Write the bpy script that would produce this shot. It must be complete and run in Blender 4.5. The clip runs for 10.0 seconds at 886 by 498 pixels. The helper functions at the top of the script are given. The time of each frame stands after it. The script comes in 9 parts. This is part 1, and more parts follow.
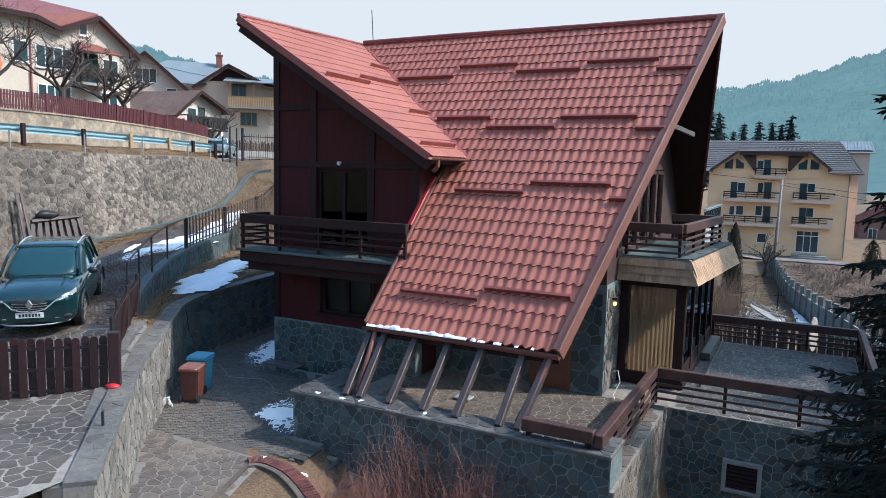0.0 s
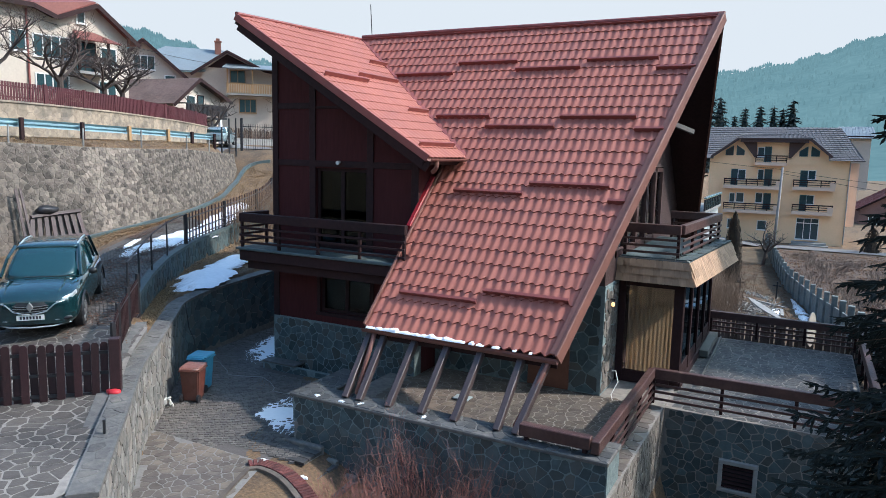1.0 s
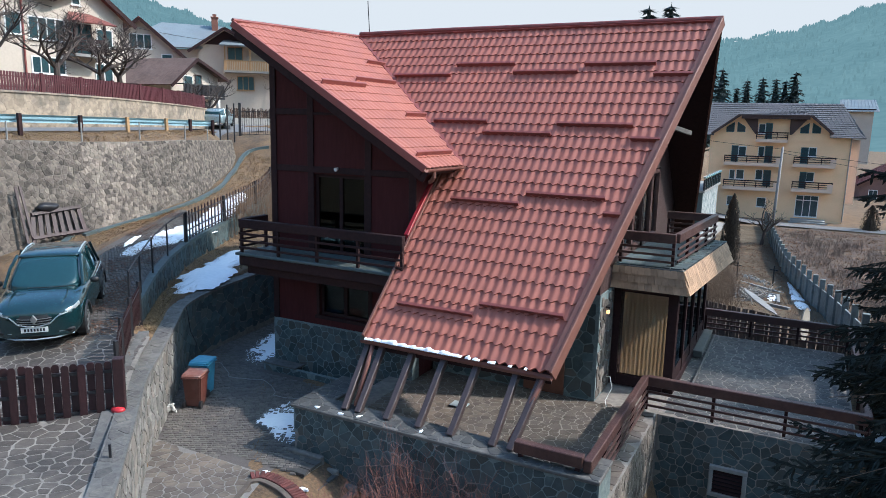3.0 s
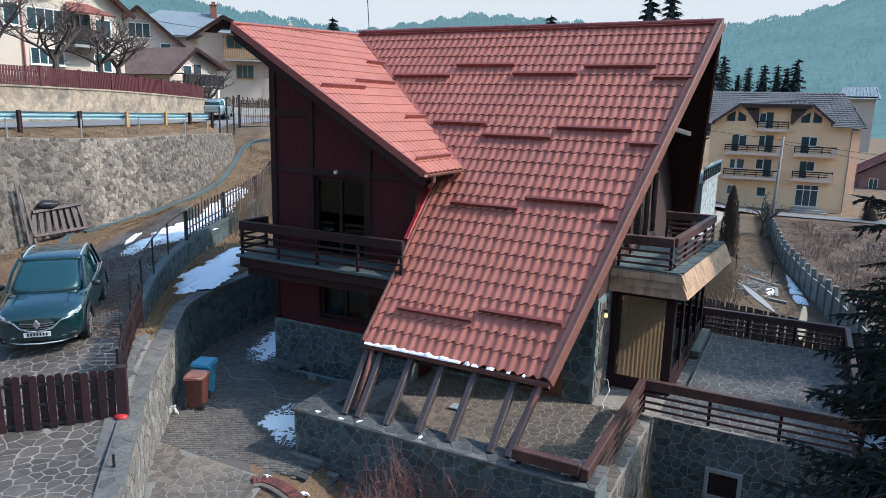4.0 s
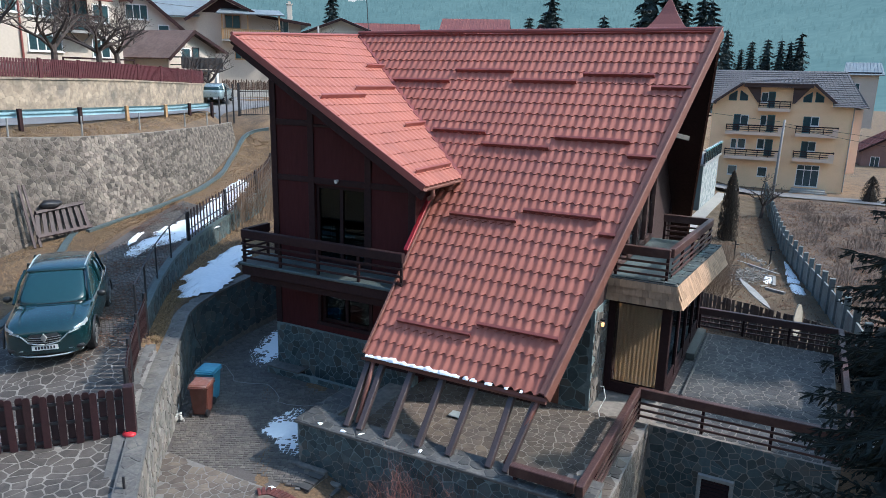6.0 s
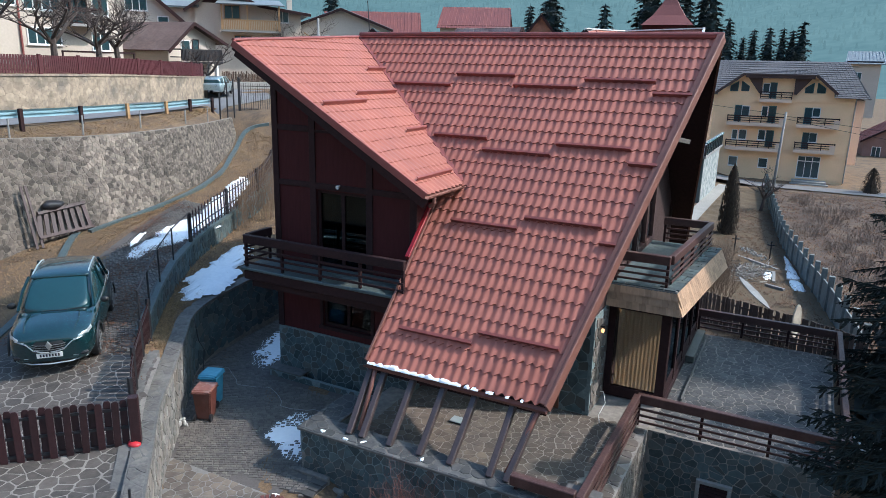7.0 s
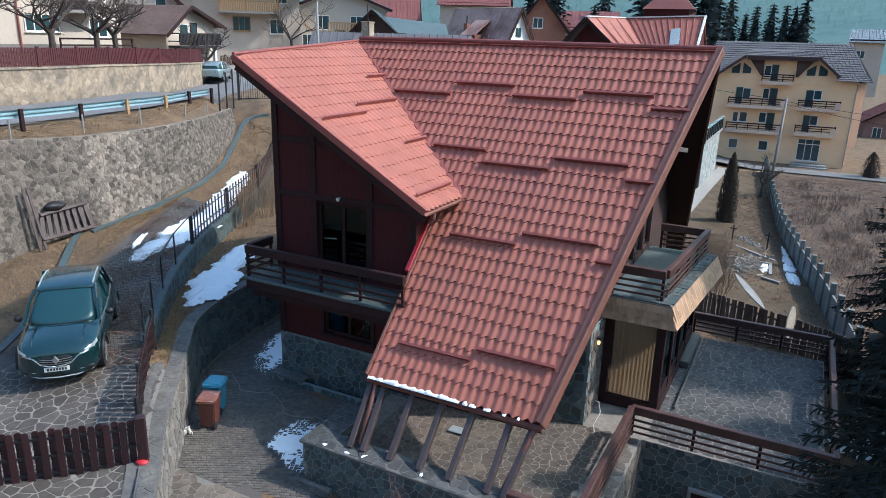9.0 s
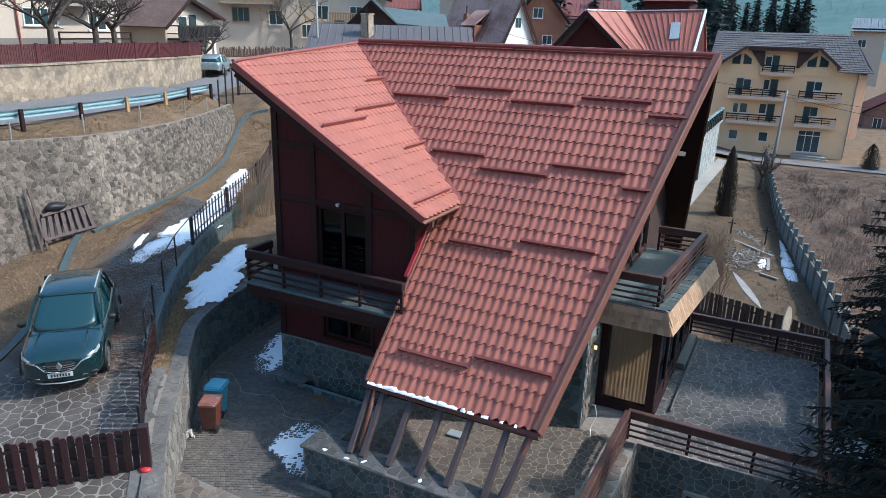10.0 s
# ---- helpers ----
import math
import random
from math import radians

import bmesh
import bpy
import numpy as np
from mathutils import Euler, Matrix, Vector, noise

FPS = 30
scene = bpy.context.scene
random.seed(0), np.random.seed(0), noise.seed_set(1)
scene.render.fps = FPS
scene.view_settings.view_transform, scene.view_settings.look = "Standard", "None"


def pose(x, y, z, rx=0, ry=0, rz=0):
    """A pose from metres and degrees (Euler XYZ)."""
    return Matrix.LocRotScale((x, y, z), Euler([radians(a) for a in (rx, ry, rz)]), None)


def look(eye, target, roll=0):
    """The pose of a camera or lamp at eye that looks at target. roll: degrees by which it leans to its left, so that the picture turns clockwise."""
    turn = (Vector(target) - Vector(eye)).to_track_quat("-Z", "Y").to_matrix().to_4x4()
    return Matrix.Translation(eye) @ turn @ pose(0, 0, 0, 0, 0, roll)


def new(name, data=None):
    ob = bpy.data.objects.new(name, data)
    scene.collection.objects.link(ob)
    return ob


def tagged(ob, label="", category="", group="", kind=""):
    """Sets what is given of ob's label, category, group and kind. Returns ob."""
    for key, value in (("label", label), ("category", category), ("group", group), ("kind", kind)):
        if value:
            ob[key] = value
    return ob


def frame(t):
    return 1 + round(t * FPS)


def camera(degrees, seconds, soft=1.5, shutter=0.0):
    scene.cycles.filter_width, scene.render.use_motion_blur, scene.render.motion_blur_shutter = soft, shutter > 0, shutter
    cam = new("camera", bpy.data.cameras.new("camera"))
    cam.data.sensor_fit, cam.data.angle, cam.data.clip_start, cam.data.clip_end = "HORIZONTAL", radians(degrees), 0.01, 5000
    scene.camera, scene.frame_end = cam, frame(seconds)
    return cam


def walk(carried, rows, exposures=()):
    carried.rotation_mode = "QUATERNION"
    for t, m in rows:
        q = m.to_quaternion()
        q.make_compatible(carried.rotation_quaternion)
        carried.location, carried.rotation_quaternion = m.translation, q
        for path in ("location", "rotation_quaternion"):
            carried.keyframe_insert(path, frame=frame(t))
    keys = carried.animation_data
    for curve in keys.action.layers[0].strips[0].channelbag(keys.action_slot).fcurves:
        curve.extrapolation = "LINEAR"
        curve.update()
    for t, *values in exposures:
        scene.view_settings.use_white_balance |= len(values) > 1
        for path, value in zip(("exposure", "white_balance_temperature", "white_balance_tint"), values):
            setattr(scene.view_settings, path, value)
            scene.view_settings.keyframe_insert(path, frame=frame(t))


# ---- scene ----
cam = camera(64.8, 10.0, soft=0.6)
METRES, EYE, TILT, LEAN, TURN = 4.2, 5.0, -6.5, -1.35, 27.5
ROWS = [
    (0.0, 0.0, 0.0, 0.0, 0.0, 0.0, 0.0),
    (0.5, 0.0022, -0.0026, 0.0424, 0.0, -0.67, -0.02),
    (1.0, 0.0059, -0.0073, 0.0843, 0.01, -1.33, -0.01),
    (1.5, 0.01, -0.015, 0.1294, 0.01, -1.98, -0.01),
    (2.0, 0.0193, -0.0237, 0.1818, 0.02, -2.63, 0.02),
    (2.5, 0.0188, -0.0307, 0.2321, 0.02, -3.21, 0.07),
    (4.0, 0.023, -0.0499, 0.3738, 0.02, -5.0, -0.02),
    (4.5, 0.0236, -0.058, 0.4226, 0.03, -5.57, -0.01),
    (5.0, 0.0286, -0.0662, 0.4716, 0.04, -6.13, 0.02),
    (5.5, 0.0305, -0.0745, 0.5208, 0.05, -6.68, 0.04),
    (7.0, 0.0234, -0.0829, 0.673, 0.08, -8.28, 0.02),
    (7.5, 0.0255, -0.0844, 0.7264, 0.08, -8.81, -0.02),
    (8.0, 0.0265, -0.0872, 0.7805, 0.07, -9.35, -0.04),
    (8.5, 0.0247, -0.093, 0.8341, 0.06, -9.88, -0.07),
    (9.0, 0.0251, -0.1016, 0.8852, 0.06, -10.41, -0.12),
    (9.5, 0.027, -0.1085, 0.9366, 0.06, -10.92, -0.15),
    (10.0, 0.0318, -0.115, 0.9898, 0.06, -11.46, -0.15),
]
walk(cam, [(t, pose(0, 0, EYE, TILT, LEAN, TURN) @ pose(METRES * x, METRES * y, METRES * z, 90 + pitch, roll, yaw)) for t, x, y, z, yaw, pitch, roll in ROWS],
     exposures=[(0.0, 0.93, 6250, 11), (10.0, 0.83, 6250, 11)])

# ---- light: hazy late-winter sun from behind the house, pale sky ----
SUN_DIR = Vector((0.66, 0.30, 0.69)).normalized()
world = bpy.data.worlds.new("sky")
scene.world = world
world.use_nodes = True
wn = world.node_tree
sky = wn.nodes.new("ShaderNodeTexSky")
sky.sky_type = "NISHITA"
sky.sun_disc = False
sky.sun_elevation = math.asin(SUN_DIR.z)
sky.sun_rotation = math.atan2(SUN_DIR.x, SUN_DIR.y)
sky.air_density, sky.dust_density, sky.ozone_density = 1.4, 4.0, 3.5
tint = wn.nodes.new("ShaderNodeMix")
tint.data_type, tint.blend_type = "RGBA", "MULTIPLY"
tint.inputs["Factor"].default_value = 1.0
tint.inputs["B"].default_value = (0.74, 0.985, 1.095, 1)
wn.links.new(sky.outputs["Color"], tint.inputs["A"])
wn.links.new(tint.outputs["Result"], wn.nodes["Background"].inputs["Color"])
wn.nodes["Background"].inputs["Strength"].default_value = 0.15
sun = new("sun", bpy.data.lights.new("sun", "SUN"))
sun.data.energy = 2.65
sun.data.angle = radians(1.2)
sun.data.color = (1.0, 0.915, 0.84)
sun.matrix_world = look(SUN_DIR * 60, (0, 0, 0))

# ---- materials ----
def surface(name, col, col2=None, rough=0.75, metal=0.0, big=0.6, fine=9.0, var=0.25, bump=0.2, bump_scale=40.0, per_piece=0.0, stain=None, stain_scale=0.35,
            stain_amount=0.5, stretch=(1, 1, 1), coat=0.0, spec=0.5, per_island=0.0, alt=None):
    """A procedural surface: two noise scales between col and col2, optional stains, fine relief, and variation from piece to piece."""
    m = bpy.data.materials.new(name)
    m.use_nodes = True
    nt = m.node_tree
    n, l = nt.nodes, nt.links
    bsdf = n["Principled BSDF"]
    bsdf.inputs["Metallic"].default_value = metal
    bsdf.inputs["Specular IOR Level"].default_value = spec
    bsdf.inputs["Coat Weight"].default_value = coat
    geo = n.new("ShaderNodeNewGeometry")
    mp = n.new("ShaderNodeMapping")
    mp.inputs["Scale"].default_value = stretch
    l.new(geo.outputs["Position"], mp.inputs["Vector"])
    col2 = col2 or tuple(c * (1 - var) for c in col)
    a = n.new("ShaderNodeTexNoise")
    a.inputs["Scale"].default_value, a.inputs["Detail"].default_value = fine, 6
    b = n.new("ShaderNodeTexNoise")
    b.inputs["Scale"].default_value, b.inputs["Detail"].default_value = big, 4
    for x in (a, b):
        l.new(mp.outputs["Vector"], x.inputs["Vector"])
    add = n.new("ShaderNodeMath")
    add.operation = "ADD"
    l.new(a.outputs["Fac"], add.inputs[0])
    l.new(b.outputs["Fac"], add.inputs[1])
    fac = n.new("ShaderNodeMapRange")
    fac.inputs["From Min"].default_value, fac.inputs["From Max"].default_value = 0.72, 1.28
    l.new(add.outputs[0], fac.inputs["Value"])
    mix = n.new("ShaderNodeMix")
    mix.data_type = "RGBA"
    mix.inputs["A"].default_value, mix.inputs["B"].default_value = (*col, 1), (*col2, 1)
    l.new(fac.outputs["Result"], mix.inputs["Factor"])
    out = mix.outputs["Result"]
    if stain:
        s = n.new("ShaderNodeTexNoise")
        s.inputs["Scale"].default_value, s.inputs["Detail"].default_value, s.inputs["Roughness"].default_value = stain_scale, 8, 0.65
        l.new(geo.outputs["Position"], s.inputs["Vector"])
        sr = n.new("ShaderNodeMapRange")
        sr.inputs["From Min"].default_value, sr.inputs["From Max"].default_value = 0.48, 0.66
        sr.inputs["To Max"].default_value = stain_amount
        l.new(s.outputs["Fac"], sr.inputs["Value"])
        sm = n.new("ShaderNodeMix")
        sm.data_type = "RGBA"
        sm.inputs["B"].default_value = (*stain, 1)
        l.new(sr.outputs["Result"], sm.inputs["Factor"])
        l.new(out, sm.inputs["A"])
        out = sm.outputs["Result"]
    for source in ("piece", "island") if alt else ():
        r = n.new("ShaderNodeMath")
        r.operation = "MULTIPLY"
        r.inputs[1].default_value = 7.31
        if source == "piece":
            oi = n.new("ShaderNodeObjectInfo")
            l.new(oi.outputs["Random"], r.inputs[0])
        else:
            l.new(geo.outputs["Random Per Island"], r.inputs[0])
        fr = n.new("ShaderNodeMath")
        fr.operation = "FRACT"
        l.new(r.outputs[0], fr.inputs[0])
        ar = n.new("ShaderNodeMapRange")
        ar.inputs["From Min"].default_value, ar.inputs["From Max"].default_value = 0.45, 1.0
        l.new(fr.outputs[0], ar.inputs["Value"])
        am = n.new("ShaderNodeMix")
        am.data_type = "RGBA"
        am.inputs["B"].default_value = (*alt, 1)
        l.new(ar.outputs["Result"], am.inputs["Factor"])
        l.new(out, am.inputs["A"])
        out = am.outputs["Result"]
    for amount, source in ((per_piece, "piece"), (per_island, "island")):
        if amount:
            hsv = n.new("ShaderNodeHueSaturation")
            r = n.new("ShaderNodeMapRange")
            r.inputs["To Min"].default_value, r.inputs["To Max"].default_value = 1 - amount, 1 + amount
            if source == "piece":
                oi = n.new("ShaderNodeObjectInfo")
                l.new(oi.outputs["Random"], r.inputs["Value"])
            else:
                l.new(geo.outputs["Random Per Island"], r.inputs["Value"])
            l.new(r.outputs["Result"], hsv.inputs["Value"])
            l.new(out, hsv.inputs["Color"])
            out = hsv.outputs["Color"]
    l.new(out, bsdf.inputs["Base Color"])
    rr = n.new("ShaderNodeMapRange")
    rr.inputs["To Min"].default_value, rr.inputs["To Max"].default_value = max(0.02, rough - 0.12), min(1, rough + 0.12)
    l.new(a.outputs["Fac"], rr.inputs["Value"])
    l.new(rr.outputs["Result"], bsdf.inputs["Roughness"])
    if bump:
        bn = n.new("ShaderNodeTexNoise")
        bn.inputs["Scale"].default_value, bn.inputs["Detail"].default_value = bump_scale, 5
        l.new(mp.outputs["Vector"], bn.inputs["Vector"])
        bp = n.new("ShaderNodeBump")
        bp.inputs["Strength"].default_value, bp.inputs["Distance"].default_value = bump, 0.02
        l.new(bn.outputs["Fac"], bp.inputs["Height"])
        l.new(bp.outputs["Normal"], bsdf.inputs["Normal"])
    return m


def glowing(name, col, strength):
    m = bpy.data.materials.new(name)
    m.use_nodes = True
    b = m.node_tree.nodes["Principled BSDF"]
    b.inputs["Base Color"].default_value = (*col, 1)
    b.inputs["Emission Color"].default_value = (*col, 1)
    b.inputs["Emission Strength"].default_value = strength
    return m


def glass_sheet(name, tint, rough=0.03, clear=0.6, shine=(0.9, 0.95, 1)):
    """A window pane: partly see-through, with a real reflection."""
    m = bpy.data.materials.new(name)
    m.use_nodes = True
    nt = m.node_tree
    n, l = nt.nodes, nt.links
    out = n["Material Output"]
    n.remove(n["Principled BSDF"])
    tr = n.new("ShaderNodeBsdfTransparent")
    tr.inputs["Color"].default_value = (*(clear * c for c in tint), 1)
    gl = n.new("ShaderNodeBsdfGlossy")
    gl.inputs["Roughness"].default_value = rough
    gl.inputs["Color"].default_value = (*shine, 1)
    fr = n.new("ShaderNodeFresnel")
    fr.inputs["IOR"].default_value = 1.52
    mx = n.new("ShaderNodeMixShader")
    l.new(fr.outputs["Fac"], mx.inputs["Fac"])
    l.new(tr.outputs["BSDF"], mx.inputs[1])
    l.new(gl.outputs["BSDF"], mx.inputs[2])
    l.new(mx.outputs["Shader"], out.inputs["Surface"])
    return m


def translucent(name, col, share=0.6):
    """Thin cloth that lets light through."""
    m = surface(name, col, rough=0.9, bump=0.2, fine=3)
    n, l = m.node_tree.nodes, m.node_tree.links
    tr = n.new("ShaderNodeBsdfTranslucent")
    tr.inputs["Color"].default_value = (*col, 1)
    mx = n.new("ShaderNodeMixShader")
    mx.inputs["Fac"].default_value = share
    l.new(n["Principled BSDF"].outputs["BSDF"], mx.inputs[1])
    l.new(tr.outputs["BSDF"], mx.inputs[2])
    l.new(mx.outputs["Shader"], n["Material Output"].inputs["Surface"])
    return m


ROOF = surface("roof_tile_metal", (0.365, 0.124, 0.091), (0.30, 0.1, 0.073), rough=0.62, spec=0.35, fine=3.0, big=0.5, bump=0.05, bump_scale=120, stain=(0.24, 0.095, 0.085), stain_amount=0.35, stain_scale=1.2)
ROOF_TRIM = surface("roof_trim_metal", (0.26, 0.068, 0.058), rough=0.5, bump=0.04, fine=4)
COPPER = surface("gutter_metal", (0.2, 0.082, 0.062), rough=0.62, bump=0.03, fine=5)
FLASHING = surface("flashing_metal", (0.32, 0.02, 0.03), rough=0.3, bump=0.02)
CLADDING = surface("stained_cladding", (0.068, 0.0145, 0.0155), (0.048, 0.011, 0.012), rough=0.75, spec=0.2, fine=14, stretch=(1, 1, 0.15), bump=0.25, bump_scale=30)
TIMBER = surface("dark_timber", (0.032, 0.012, 0.013), (0.02, 0.009, 0.010), rough=0.7, fine=12, bump=0.25, bump_scale=35, spec=0.25)
RAIL = surface("rail_timber", (0.078, 0.034, 0.03), (0.05, 0.023, 0.021), rough=0.5, fine=16, bump=0.3, bump_scale=40, stain=(0.13, 0.07, 0.055), stain_amount=0.4, stain_scale=3)
GABLE_WOOD = surface("brown_gable_boards", (0.065, 0.035, 0.033), (0.042, 0.024, 0.023), rough=0.6, fine=12, stretch=(1, 1, 4), bump=0.25, bump_scale=20)
RAFTER = surface("rafter_timber", (0.066, 0.047, 0.046), (0.045, 0.033, 0.034), rough=0.4, fine=10, bump=0.2)
FENCE_WOOD = surface("fence_boards", (0.036, 0.011, 0.013), (0.024, 0.008, 0.010), rough=0.55, fine=12, bump=0.3, per_piece=0.25)
IRON = surface("black_iron", (0.02, 0.02, 0.024), rough=0.5, bump=0.1)
# dark teal base colour carries the shade of the walls it covers
STONE_SHADE = surface("shade_teal_stone", (0.066, 0.104, 0.112), (0.035, 0.056, 0.062), rough=0.8, fine=6, bump=0.5, bump_scale=22, per_piece=0.35, per_island=0.3, stain=(0.10, 0.092, 0.085), stain_amount=0.35, alt=(0.075, 0.078, 0.07))
STONE_MIX = surface("field_stone", (0.17, 0.15, 0.132), (0.045, 0.041, 0.038), rough=0.9, fine=15, big=3.5, bump=1.0, bump_scale=12, per_piece=0.42, per_island=0.42, stain=(0.18, 0.165, 0.14), stain_amount=0.55, stain_scale=5.0, alt=(0.13, 0.112, 0.096))
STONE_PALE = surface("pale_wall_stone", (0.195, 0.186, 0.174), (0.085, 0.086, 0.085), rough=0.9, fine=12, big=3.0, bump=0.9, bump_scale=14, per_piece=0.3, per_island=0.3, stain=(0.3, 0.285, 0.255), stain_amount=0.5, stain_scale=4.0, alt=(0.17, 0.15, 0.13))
BOULDER = surface("mixed_boulder", (0.19, 0.155, 0.127), (0.062, 0.053, 0.046), rough=0.95, fine=11, big=2.5, bump=1.0, bump_scale=9, per_piece=0.55, per_island=0.55, stain=(0.2, 0.172, 0.14), stain_amount=0.6, stain_scale=3.0)
RUBBLE_BED = surface("rubble_bed_mortar", (0.23, 0.2, 0.17), (0.11, 0.1, 0.09), rough=0.95, fine=10, big=1.5, bump=0.8, bump_scale=16)
# concrete with the teal of open shade put into its colour
SHADE_CONCRETE = surface("shade_teal_concrete", (0.07, 0.105, 0.11), (0.05, 0.075, 0.08), rough=0.6, fine=8, bump=0.3, stain=(0.09, 0.09, 0.08), stain_amount=0.4)
MORTAR = surface("grey_mortar", (0.22, 0.21, 0.20), (0.15, 0.145, 0.14), rough=0.9, bump=0.4, fine=12)
MORTAR_DARK = surface("teal_grey_mortar", (0.19, 0.245, 0.25), (0.1, 0.135, 0.14), rough=0.9, bump=0.4, fine=12)
MORTAR_PALE = surface("pale_joint_mortar", (0.27, 0.245, 0.22), (0.15, 0.14, 0.128), rough=0.9, bump=0.3, fine=10)
# darker flagstone tone; on the side terrace it stands in for shade
PAVING_DARK = surface("dark_flagstone", (0.078, 0.077, 0.076), (0.04, 0.043, 0.045), rough=0.7, fine=6, bump=0.4, bump_scale=25, per_piece=0.3, per_island=0.3, stain=(0.045, 0.05, 0.053), stain_amount=0.6, stain_scale=0.5)
PAVING = surface("flagstone", (0.155, 0.122, 0.096), (0.085, 0.071, 0.06), rough=0.75, fine=5, bump=0.35, bump_scale=25, per_piece=0.25, per_island=0.25, stain=(0.075, 0.07, 0.075), stain_amount=0.5, stain_scale=0.5)
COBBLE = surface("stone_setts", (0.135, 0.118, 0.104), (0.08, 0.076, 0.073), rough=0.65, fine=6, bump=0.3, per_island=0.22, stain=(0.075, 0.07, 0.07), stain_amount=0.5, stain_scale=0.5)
COBBLE_PIECE = surface("single_setts", (0.135, 0.118, 0.104), (0.08, 0.076, 0.073), rough=0.65, fine=6, bump=0.3, per_piece=0.22, stain=(0.075, 0.07, 0.07), stain_amount=0.5, stain_scale=0.5)
SETT_JOINT = surface("sett_joint", (0.10, 0.09, 0.085), rough=0.95, bump=0.4, fine=20)
CONCRETE = surface("concrete", (0.30, 0.30, 0.29), (0.22, 0.22, 0.215), rough=0.85, bump=0.25, stain=(0.15, 0.15, 0.15), stain_amount=0.4, stain_scale=1.0)
COPING = surface("coping_concrete", (0.15, 0.142, 0.132), (0.075, 0.074, 0.073), rough=0.8, bump=0.3, stain=(0.10, 0.10, 0.105), stain_amount=0.5, stain_scale=1.4)
COPING_STONE = surface("worn_coping_stone", (0.125, 0.117, 0.108), (0.065, 0.065, 0.065), rough=0.85, bump=0.5, bump_scale=18, fine=14, per_piece=0.18, per_island=0.18, stain=(0.19, 0.175, 0.15), stain_amount=0.5, stain_scale=2.5)
YARD_STONE = surface("worn_yard_flag", (0.08, 0.067, 0.058), (0.046, 0.041, 0.038), rough=0.75, fine=7, bump=0.4, bump_scale=25, per_piece=0.22, per_island=0.22, stain=(0.115, 0.1, 0.086), stain_amount=0.7, stain_scale=0.9)
GRASS = surface("dry_grass_ground", (0.19, 0.118, 0.062), (0.062, 0.043, 0.03), rough=0.95, big=1.1, fine=15, bump=1.0, bump_scale=26, stain=(0.125, 0.082, 0.045), stain_amount=0.5, stain_scale=0.3)
STRAW = surface("straw_blades", (0.33, 0.21, 0.115), (0.19, 0.125, 0.07), rough=0.95, bump=0, big=0.8, per_island=0.45, stain=(0.17, 0.13, 0.06), stain_amount=0.4, stain_scale=0.3)
SOIL = surface("fallow_soil", (0.1, 0.064, 0.048), (0.038, 0.027, 0.023), rough=1.0, big=0.9, fine=9, bump=1.0, bump_scale=14, stain=(0.16, 0.11, 0.07), stain_amount=0.75, stain_scale=0.5)
MOSS = surface("mossy_lawn", (0.105, 0.071, 0.038), (0.05, 0.036, 0.022), rough=1.0, big=0.8, fine=11, bump=0.9, bump_scale=20, stain=(0.13, 0.085, 0.045), stain_amount=0.6, stain_scale=0.4)
SNOW = surface("old_snow", (0.9, 0.92, 0.94), (0.8, 0.83, 0.86), rough=0.7, bump=0.5, bump_scale=12)
ASPHALT = surface("worn_asphalt", (0.16, 0.16, 0.165), (0.12, 0.12, 0.125), rough=0.85, bump=0.2, bump_scale=60)
CREAM = surface("cream_plaster", (0.54, 0.475, 0.41), (0.47, 0.41, 0.35), rough=0.9, bump=0.1, stain=(0.5, 0.42, 0.35), stain_amount=0.3)
YELLOW = surface("yellow_plaster", (0.92, 0.63, 0.385), (0.86, 0.58, 0.35), rough=0.9, bump=0.1, stain=(0.66, 0.48, 0.27), stain_amount=0.3, stain_scale=0.4)
WHITE = surface("white_paint", (0.75, 0.75, 0.74), rough=0.5, var=0.08, bump=0.05)
GLASS = glass_sheet("window_glass", (0.98, 0.96, 0.94), clear=0.86)
# near-black base colour that stands in for unlit rooms and voids
SHADE_BLACK = surface("painted_shade_black", (0.012, 0.015, 0.018), rough=0.9, bump=0)
CURTAIN = translucent("cream_curtain", (0.95, 0.72, 0.46), 0.25)
GLASS_DIM = glass_sheet("dim_window_glass", (0.6, 0.85, 0.95), clear=0.22, shine=(0.4, 0.52, 0.6))
CURTAIN_TEAL = surface("pale_teal_curtain", (0.25, 0.42, 0.42), rough=0.9, bump=0.2)
SHINGLE = surface("wood_shingle", (0.42, 0.27, 0.17), (0.30, 0.19, 0.12), rough=0.7, fine=14, bump=0.3, per_piece=0.22, stretch=(1, 1, 0.4))
ROOF_RED_FAR = surface("far_red_roof", (0.23, 0.075, 0.06), (0.17, 0.055, 0.048), rough=0.5, bump=0.1, stain=(0.2, 0.06, 0.05), stain_amount=0.3)
ROOF_BROWN_FAR = surface("far_brown_roof", (0.15, 0.095, 0.08), (0.09, 0.058, 0.05), rough=0.9, bump=0.4, fine=6, stain=(0.2, 0.14, 0.12), stain_amount=0.5, stain_scale=0.8)
ROOF_RUST = surface("rusty_tin_roof", (0.42, 0.28, 0.24), (0.3, 0.18, 0.15), rough=0.6, bump=0.2, stain=(0.13, 0.05, 0.04), stain_amount=0.7, stain_scale=0.3)
ROOF_GREY = surface("grey_tin_roof", (0.2, 0.235, 0.255), (0.15, 0.18, 0.2), rough=0.45, bump=0.1, stain=(0.2, 0.2, 0.2), stain_amount=0.4, stain_scale=0.3)
ROOF_TEAL = surface("weathered_teal_roof", (0.085, 0.13, 0.135), (0.06, 0.095, 0.1), rough=0.6, bump=0.15, stain=(0.12, 0.13, 0.13), stain_amount=0.4)
